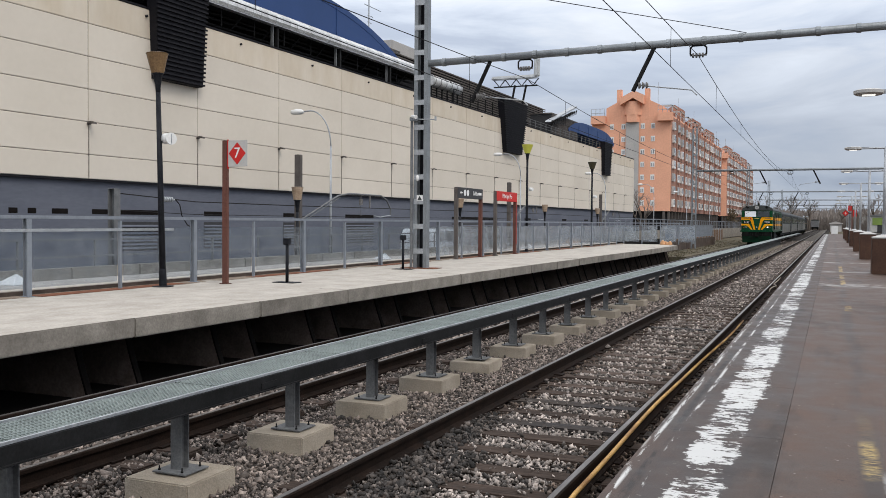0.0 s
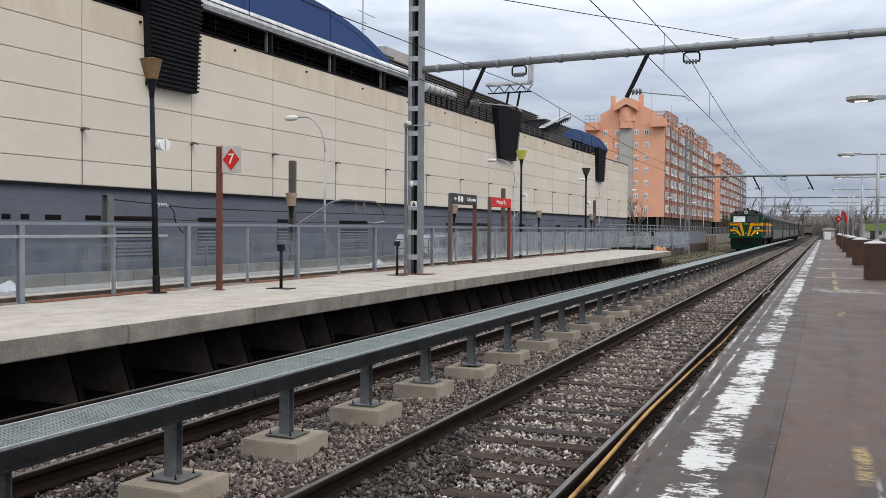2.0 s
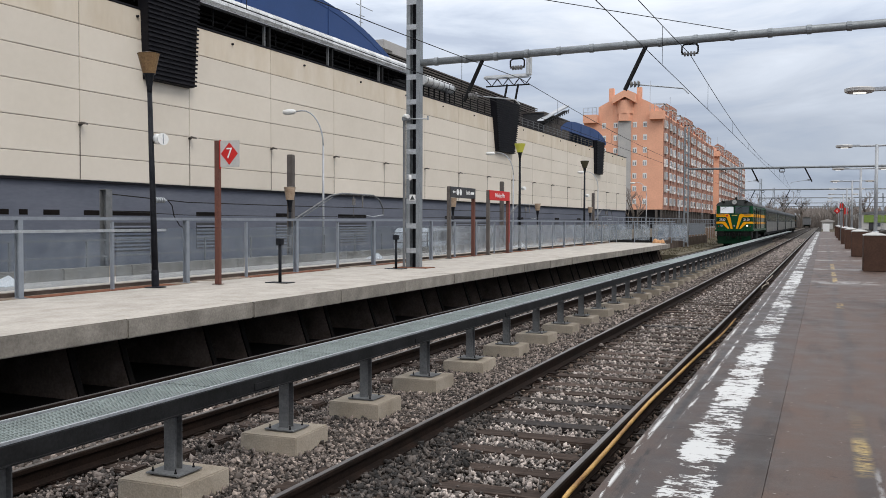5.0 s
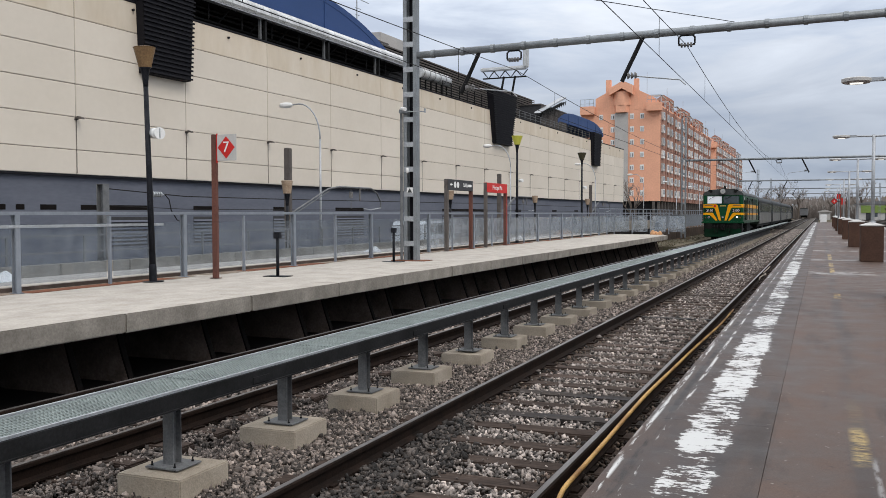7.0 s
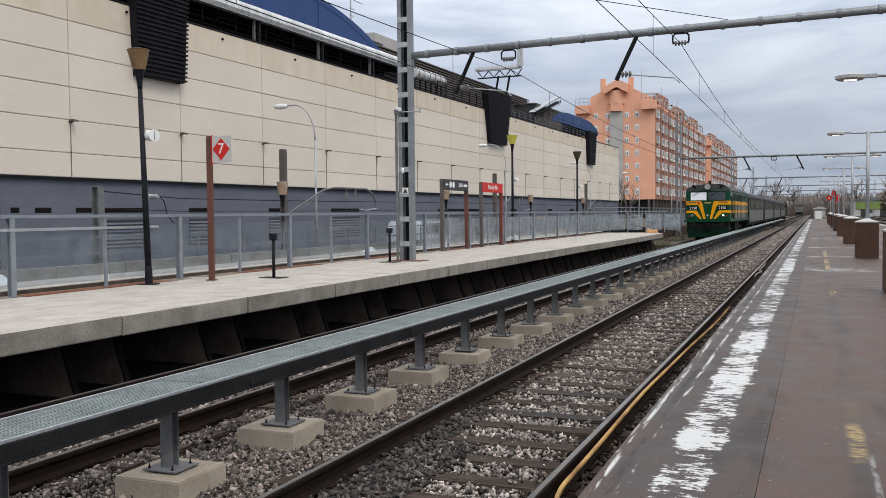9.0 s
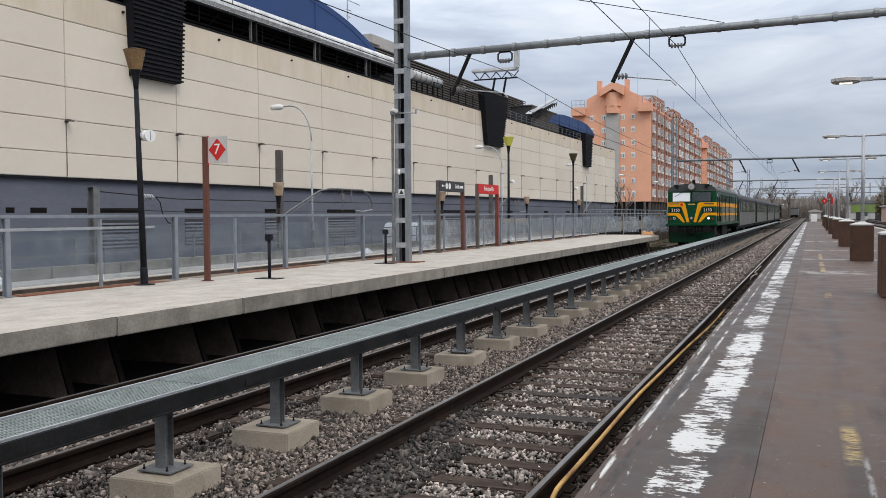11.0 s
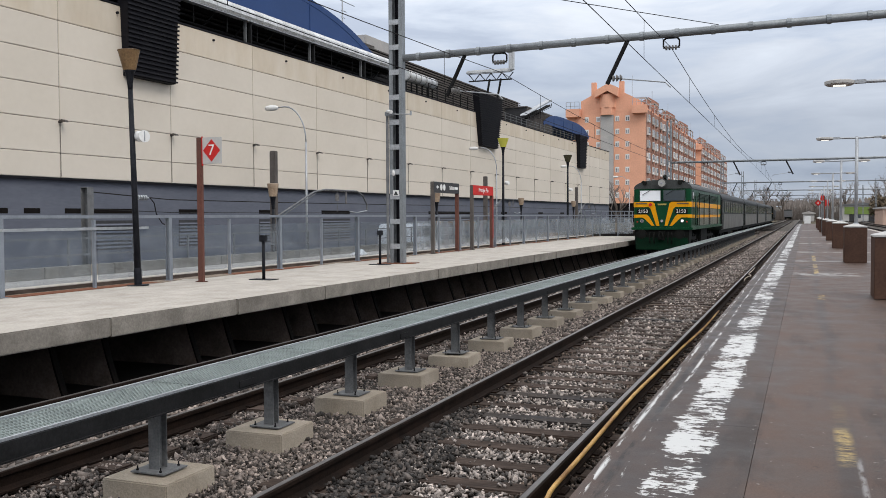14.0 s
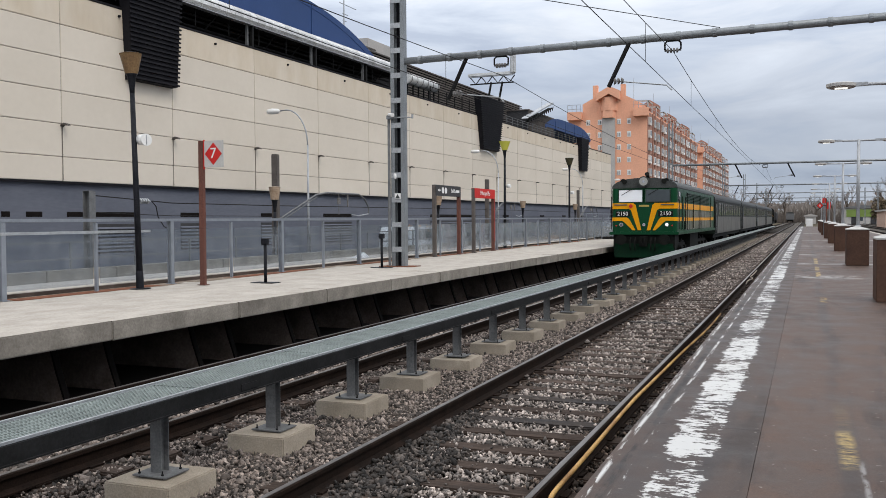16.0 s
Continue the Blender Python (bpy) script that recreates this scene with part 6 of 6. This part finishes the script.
shed("brick_building", "low pinkish brick railway building", 13.6, 32, 190, 212, 3.3, PINKBRICK, PALEGREY, 3)
shed("green_building", "long pale building with lime-green panels and grey roof", 10.5, 21, 300, 330, 4.9, PALEWALL, GALVPOST, 2)
part("green_panel", Shape().box(11.0, 20.5, 299.8, 300.0, 2.3, 4.5), GREENWALL, bpy.data.objects["green_building"], "lime-green wall panel")
shed("white_building", "white-walled building in the distance", -0.6, 2.9, 330, 345, 2.5, PALEWALL, PALEGREY, 0)
shed("white_building", "pale low station building far down the line", -22, -13, 390, 410, 4.0, PALEWALL, PALEGREY, 2)
part("screen_wall", Shape().box(-14.4, -14.2, LP_END + 6, 200, -0.3, 1.35), SLABEDGE, None)
tagged(bpy.data.objects["screen_wall"], "low dark concrete wall beside the line", "wall", kind="structure")
lf = thing("fence", "grey metal railings along the street beyond the platform", "fence")
for k in range(75):
    part("post", Shape().box(-14.32, -14.27, LP_END + 6 + k * 1.9, LP_END + 6.06 + k * 1.9, 1.35, 2.3), FENCESTEEL, lf)
part("rail", Shape().box(-14.33, -14.26, LP_END + 6, LP_END + 148, 2.26, 2.32), FENCESTEEL, lf)
part("rail", Shape().box(-14.33, -14.26, LP_END + 6, LP_END + 148, 1.75, 1.79), FENCESTEEL, lf)
tan_slat = Shape().box(-0.02, 0.02, -0.035, 0.035, -0.1, 1.18).mesh("slat", TANMESH)
ramp_wall = part("ramp_wall", Shape().box(-11.05, -10.8, 66, 95, -0.5, 0.66), DARKBROWN, None, bevel=0.01)
tagged(ramp_wall, "dark stained concrete wall beside the ramp", "wall", kind="structure")
rf = thing("fence", "grey steel railings on the ramp wall", "fence")
bar_mesh = Shape().box(-10.94, -10.925, 0, 0.015, 0.80, 1.78).mesh("bar", FENCESTEEL)
for k in range(14):
    part("post", Shape().box(-10.96, -10.90, 66.4 + 2 * k, 66.46 + 2 * k, 0.66, 1.88), FENCESTEEL, rf)
    for b_ in range(15):
        part("bar", bar_mesh, FENCESTEEL, rf, at=pose(0, 66.52 + 2 * k + 0.12 * b_, 0))
for z in (0.78, 1.78):
    part("rail", Shape().box(-10.95, -10.91, 66.4, 94.5, z, z + 0.05), FENCESTEEL, rf)
of = thing("fence", "tan slatted site fence beside the track", "fence")
for k in range(16):
    part("rail", Shape().box(-13.3, -13.26, 84 + k * 2.6, 86.5 + k * 2.6, 1.18, 1.24), TANMESH, of)
    for q in range(12):
        part("slat", tan_slat, TANMESH, of, at=pose(-13.28, 84.08 + k * 2.6 + q * 0.21, 0))
    part("post", Shape().box(-13.34, -13.22, 83.9 + k * 2.6, 84.0 + k * 2.6, -0.2, 1.4), GALV, of)

# hillside and woods that close the view
hill_v, hill_f = [], []
NX, NY = 60, 10
for j in range(NY + 1):
    for i in range(NX + 1):
        x = -260 + 560 * i / NX
        y = 430 + 40 * j
        z = -0.6 + 14.0 * (j / NY) ** 0.38 * (0.75 + 0.5 * noise.noise((x * 0.012, 3.1, 0))) + (0.7 * noise.noise((x * 0.05, y * 0.05, 0)) if j else 0)
        hill_v.append((x, y, z))
for j in range(NY):
    for i in range(NX):
        a = j * (NX + 1) + i
        hill_f.append((a, a + 1, a + NX + 2, a + NX + 1))
hill_v += [(-260, 840, -5), (300, 840, -5)]
hb = part("hillside", Shape().add(hill_v, hill_f), HILL)
tagged(hb, "low wooded winter hillside in the distance", "hill", kind="structure")


def bare_tree(x, y, z0, height, seed, label, twig, density=1.0, category="tree"):
    rng = random.Random(seed)
    ob = thing("tree", label, category, pose(x, y, z0), group="trees")
    trunk, crown = Shape(), Shape()

    def grow(p, d, length, r, level):
        q = p + d * length
        (trunk if level < 2 else crown).tube(p, q, r, r * 0.62, seg=6 if level < 2 else 3, caps=False)
        if level >= 4:
            return
        for _ in range(int((3, 4, 4, 3)[level] * density) + (level == 0)):
            u = rng.uniform(0.45, 1.0)
            side = Vector((rng.uniform(-1, 1), rng.uniform(-1, 1), rng.uniform(-0.1, 0.9)))
            nd = (d * 0.75 + side * 0.75).normalized()
            grow(p + d * length * u, nd, length * rng.uniform(0.5, 0.75), r * 0.55, level + 1)
    grow(Vector((0, 0, 0)), Vector((0.03, 0.02, 1)).normalized(), height * 0.36, height * 0.022, 0)
    part("trunk", trunk, BARK, ob)
    part("crown", crown, twig, ob, "fine bare branches")
    return ob


bare_tree(-24.6, 128, -0.1, 9.5, 4, "bare street tree in front of the flats", TWIG)
for k, (x, y, h) in enumerate([(17, 230, 15), (21.5, 238, 17), (26, 236, 16), (29, 250, 18), (33, 246, 19), (8, 345, 16), (13, 350, 18), (3, 352, 15), (-8, 372, 17), (-14, 365, 18), (-19, 372, 16), (-25, 378, 19),
                               (24, 352, 17), (37, 300, 19), (-30, 372, 18)]):
    bare_tree(x, y, -0.4, h, 20 + k, "tall bare winter tree", TWIG, 1.2)


def evergreen(x, y, h, w, seed):
    rng = random.Random(seed)
    ob = thing("tree", "rounded tree with brown winter leaves", "tree", pose(x, y, -0.4), group="trees")
    part("trunk", Shape().tube((0, 0, 0), (0, 0, h * 0.5), 0.3, 0.15, seg=8), BARK, ob)
    s = Shape()
    for _ in range(900):
        a, b = rng.uniform(0, 6.283), rng.uniform(-1, 1)
        rr = rng.uniform(0.55, 1.0) * (0.85 + 0.3 * noise.noise((math.cos(a) * 2, math.sin(a) * 2, b * 2 + seed)))
        c = Vector((math.cos(a) * math.sqrt(1 - b * b) * w * rr, math.sin(a) * math.sqrt(1 - b * b) * w * rr, h * 0.58 + b * h * 0.42 * rr))
        u, v = Vector((rng.uniform(-1, 1), rng.uniform(-1, 1), rng.uniform(-1, 1))) * 0.5, Vector((rng.uniform(-1, 1), rng.uniform(-1, 1), rng.uniform(-1, 1))) * 0.5
        s.add([c, c + u, c + u + v, c + v], [(0, 1, 2, 3)])
    part("crown", s, EVERGREEN, ob, "dense brown leaves")


for k, (x, y, h, w) in enumerate([(15.2, 225, 7, 2.2), (31, 240, 8, 3), (-34, 330, 9, 5)]):
    evergreen(x, y, h, w, 50 + k)
woods = Shape()
rng = random.Random(77)
for _ in range(1500):
    x, y = rng.uniform(-150, 170), rng.uniform(440, 800)
    z = -0.9 + 14.0 * ((y - 430) / 400) ** 0.38 * 0.75
    h = rng.uniform(2.5, 6)
    for _ in range(3):
        dx, dy = rng.uniform(-1.6, 1.6), rng.uniform(-1, 1)
        woods.add([(x - 0.7, y, z), (x + 0.7, y, z), (x + dx, y + dy, z + h)], [(0, 1, 2)])
wd = part("woods", woods, TWIG)
tagged(wd, "bare winter woods on the far hillside", "woods", kind="stuff")

belt = Shape()
rng = random.Random(91)
for _ in range(1600):
    x, y = rng.uniform(-75, 60), rng.uniform(392, 428)
    h = rng.uniform(2.5, 8.0)
    for _ in range(4):
        a, b = rng.uniform(-1.5, 1.5), rng.uniform(0.06, 0.22)
        belt.add([(x - b, y, -0.5), (x + b, y, -0.5), (x + a, y + rng.uniform(-1, 1), h * rng.uniform(0.6, 1.0))], [(0, 1, 2)])
tagged(part("scrub", belt, TWIGDARK), "tangle of bare scrub across the end of the line", "scrub", kind="stuff")


def goods_wagon(x, y, paint, label):
    ob = thing("goods_wagon", label, "railway wagon", pose(x, y, 0), group="wagons parked far down the yard")
    part("body", Shape().box(-1.4, 1.4, 0, 12, 1.1, 3.5), paint, ob, bevel=0.05)
    part("roof", Shape().prism(body_profile(1.42, 3.48, 3.52, 3.95), -0.05, 12.05, "y"), LOCOROOF, ob)
    part("frame_beam", Shape().box(-1.2, 1.2, -0.4, 12.4, 0.8, 1.1), UNDER, ob)
    bogie(ob, 2.2, 1.8, 2)
    bogie(ob, 9.8, 1.8, 2)


goods_wagon(-11.6, 352, SIGNGREY, "dark grey covered wagon parked in the yard")
goods_wagon(-15.2, 346, CORTEN, "brown covered wagon parked in the yard")
goods_wagon(-6.0, 372, GALVPOST, "grey covered wagon parked in the yard")

# dry grass and debris beside the track beyond the platform
tufts = Shape()
rng = random.Random(31)
for _ in range(1700):
    x, y = rng.uniform(-14.0, -8.6), LP_END + 0.6 + 60 * rng.random() ** 1.6
    h, a = rng.uniform(0.03, 0.13), rng.uniform(0, 6.283)
    for _ in range(3):
        dx, dy = rng.uniform(-0.12, 0.12), rng.uniform(-0.12, 0.12)
        tufts.add([(x - 0.03 * math.cos(a), y - 0.03 * math.sin(a), -0.12), (x + 0.03 * math.cos(a), y + 0.03 * math.sin(a), -0.12), (x + dx, y + dy, -0.1 + h)], [(0, 1, 2)])
DRYGRASS = mat("dry_grass_blades", (0.15, 0.12, 0.085), (0.075, 0.075, 0.045), 0.8, 0.9)
tagged(part("grass_tufts", tufts, DRYGRASS), "dry yellow-green grass tufts beside the track", "grass", kind="stuff")


# ---- pieces of the platforms ----
slab_mesh = Shape().box(LPX - 0.62, LPX, 0.008, 2.822, LPZ - 0.25, LPZ).mesh("edge_slab", SLABEDGE, 0.014)
slab_top = Shape().box(LPX - 0.61, LPX - 0.012, 0.012, 2.818, LPZ, LPZ + 0.003).mesh("slab_top", CONCRETE)
rng = random.Random(11)
for k in range(-10, 17):
    y = 9.32 + 2.83 * k
    if y + 2.83 > LP_END:
        break
    s = part("edge_slab", slab_mesh, SLABEDGE, lp, "weathered concrete edge slab", at=pose(rng.uniform(-0.008, 0.008), y, rng.uniform(-0.006, 0.004)))
    part("slab_top", slab_top, CONCRETE, s, "pale worn top")
cop_mesh = Shape().box(RPX, -0.277, 0.001, 1.999, RPZ - 0.16, RPZ).mesh("coping_slab", COPING)
for k in range(-6, 75):
    part("coping_slab", cop_mesh, COPING, rp, at=pose(rng.uniform(-0.001, 0.001), 2.0 * k + 0.3, 0))

# ---- ballast stones: loose crushed rock near the camera ----
def stone_material(name, gain, warm):
    m = bpy.data.materials.new(name)
    m.use_nodes = True
    n, L = m.node_tree.nodes, m.node_tree.links.new
    geo = n.new("ShaderNodeNewGeometry")
    tones = [(0.0, 0.016), (0.30, 0.056), (0.62, 0.134), (0.86, 0.215), (1.0, 0.36)]
    r = ramp_node(n, [(u, (v * gain * (1 + 1.4 * warm), v * gain, v * gain * (1 - 0.8 * warm))) for u, v in tones])
    L(geo.outputs["Random Per Island"], r.inputs[0])
    no = n.new("ShaderNodeTexNoise")
    no.inputs["Scale"].default_value, no.inputs["Detail"].default_value = 45, 4
    L(geo.outputs["Position"], no.inputs["Vector"])
    r2 = ramp_node(n, [(0.3, (0.7, 0.68, 0.66)), (0.7, (1.25, 1.25, 1.25))])
    L(no.outputs["Fac"], r2.inputs[0])
    mx = n.new("ShaderNodeMix")
    mx.data_type, mx.blend_type = "RGBA", "MULTIPLY"
    mx.inputs[0].default_value = 1
    L(r.outputs[0], mx.inputs[6])
    L(r2.outputs[0], mx.inputs[7])
    L(mx.outputs[2], n["Principled BSDF"].inputs["Base Color"])
    n["Principled BSDF"].inputs["Roughness"].default_value = 0.85
    return m


PALESTONE = stone_material("pale_crushed_ballast", 1.6, 0.11)
OILSTONE = stone_material("oily_black_ballast", 0.36, 0.14)
RUSTSTONE = stone_material("rust_stained_ballast", 0.42, 0.26)
BROWNSTONE = stone_material("grey_brown_ballast", 1.04, 0.15)


def stones(name, zones, label, seed, material):
    """Random convex stones scattered over zones of (x0, x1, y0, y1, count, size, top)."""
    gen = np.random.default_rng(seed)
    base = np.array([(x, y, z) for z in (-0.8, 0.8) for y in (-0.8, 0.8) for x in (-0.8, 0.8)])
    tri = np.array([(0, 2, 1), (1, 2, 3), (4, 5, 6), (5, 7, 6), (0, 1, 4), (1, 5, 4), (2, 6, 3), (3, 6, 7), (0, 4, 2), (2, 4, 6), (1, 3, 5), (3, 7, 5)])
    vs, nb = [], 0
    for x0, x1, y0, y1, count, size, top in zones:
        c = np.stack([gen.uniform(x0, x1, count), gen.uniform(y0, y1, count), gen.normal(top, 0.014, count)], 1)
        # heavy-tailed sizes, flattened and skewed stones with random turns
        r = size * gen.lognormal(0, 0.30, count)
        ax = r[:, None] * np.stack([gen.uniform(0.8, 1.35, count), gen.uniform(0.7, 1.1, count), gen.uniform(0.35, 0.65, count)], 1)
        v = base[None] * gen.uniform(0.42, 1.25, (count, len(base), 3)) * ax[:, None, :]
        q = gen.normal(size=(count, 4))
        q /= np.linalg.norm(q, axis=1)[:, None]
        w, a, b, d = q.T
        rot = np.stack([1 - 2 * (b * b + d * d), 2 * (a * b - w * d), 2 * (a * d + w * b), 2 * (a * b + w * d), 1 - 2 * (a * a + d * d), 2 * (b * d - w * a),
                        2 * (a * d - w * b), 2 * (b * d + w * a), 1 - 2 * (a * a + b * b)], 1).reshape(-1, 3, 3)
        vs.append((np.einsum("nij,nkj->nki", rot, v) + c[:, None, :]).reshape(-1, 3))
        nb += count
    co = np.concatenate(vs).astype(np.float32)
    faces = (tri[None] + (np.arange(nb) * len(base))[:, None, None]).reshape(-1)
    me = bpy.data.meshes.new(name)
    me.vertices.add(len(co))
    me.vertices.foreach_set("co", co.ravel())
    me.loops.add(len(faces))
    me.loops.foreach_set("vertex_index", faces.astype(np.int32))
    me.polygons.add(len(faces) // 3)
    me.polygons.foreach_set("loop_start", np.arange(0, len(faces), 3, dtype=np.int32))
    me.polygons.foreach_set("loop_total", np.full(len(faces) // 3, 3, dtype=np.int32))
    me.update()
    me.materials.append(material)
    return tagged(new(name, me), label, "ballast", kind="stuff")


crib, rusty = [], []                            # fill between the sleepers, brown with rust beside the rails
for k in range(-8, 210):
    y0 = 0.6 * k + 0.15 + 0.11
    near, mid = y0 < 16, 16 <= y0 < 58
    size = 0.0185 if near else (0.0225 if mid else 0.032)
    top = -0.196 if near else (-0.196 if mid else -0.182)
    cx = RAIL_X["near"]
    crib.append((cx - 0.58, cx + 0.58, y0 + 0.01, y0 + 0.37, (560 if y0 > 2 else 110) if near else (250 if mid else 80), size, top))
    crib.append((cx - 0.78, cx + 0.78, y0 + 0.38, y0 + 0.60, 16 if near else (6 if mid else 5), size * 0.8, -0.160))
    for xa in (-0.82, 0.58):
        rusty.append((cx + xa, cx + xa + 0.24, y0, y0 + 0.39, (90 if y0 > 2 else 30) if near else (34 if mid else 12), size, top - 0.008))
    for xa in (-1.08, 0.90):
        rusty.append((cx + xa, cx + xa + 0.18, y0, y0 + 0.6, (95 if y0 > 2 else 30) if near else (34 if mid else 12), size, -0.20))
stones("ballast_stones", crib, "grey crushed stones between the sleepers", 1, PALESTONE)
stones("ballast_stones", rusty, "rust-brown crushed stones beside the rails", 6, RUSTSTONE)
oily = [(RAIL_X["near"] - 0.80, RAIL_X["near"] - 0.15, 5.6, 7.7, 1300, 0.022, -0.166), (RAIL_X["near"] - 0.80, RAIL_X["near"] - 0.5, 7.7, 9.3, 480, 0.022, -0.168)]
stones("ballast_stones", oily, "oil-blackened stones beside the rail", 4, OILSTONE)
shoulder = []
for k in range(-4, 62):
    y0 = 3.0 + 2.0 * k
    near = 2 < y0 < 16
    far = y0 > 58 or y0 < 2
    shoulder += [(-5.35, -4.05, y0, y0 + 2.0, 6400 if near else (900 if far else 2300), 0.0188 if near else (0.036 if far else 0.028), -0.24),
                 (-4.05, -3.72, y0, y0 + 2.0, 1450 if near else (190 if far else 460), 0.0188 if near else (0.036 if far else 0.028), -0.205),
                 (-5.66, -5.35, y0, y0 + 2.0, 1200 if near else (160 if far else 430), 0.0188 if near else (0.036 if far else 0.028), -0.20),
                 (-1.60, -1.06, y0, y0 + 2.0, 1350 if near else (200 if far else 480), 0.0188 if near else (0.05 if far else 0.033), -0.215),
                 (-7.2, -5.84, y0, y0 + 2.0, 1500 if near else (200 if far else 600), 0.026 if near else (0.055 if far else 0.040), -0.18)]
stones("ballast_stones", shoulder, "grey crushed stones beside the rails", 2, BROWNSTONE)
shade = [(-8.5, -7.98, 3.0 + 3 * k, 6.0 + 3 * k, 220, 0.034, -0.39) for k in range(14)]
stones("ballast_stones", shade, "grey-brown crushed stones below the platform", 3, BROWNSTONE)


# ---- what moves ----
def motions():
    way = [(0, 91.5), (1, 89.3), (2, 86.5), (3, 83.2), (4, 79.7), (5.3, 75.2), (6.5, 70.9), (8, 65.6), (9, 62.2), (10.2, 58.3),
           (11.5, 54.1), (13, 49.2), (14.5, 44.6), (16, 40.2)]
    walk(loco, [(t, pose(TX, y, 0)) for t, y in way])
    for k, c in enumerate(coaches):
        walk(c, [(t, pose(TX, y + 17.4 + 24.9 * k, 0)) for t, y in way])


motions()
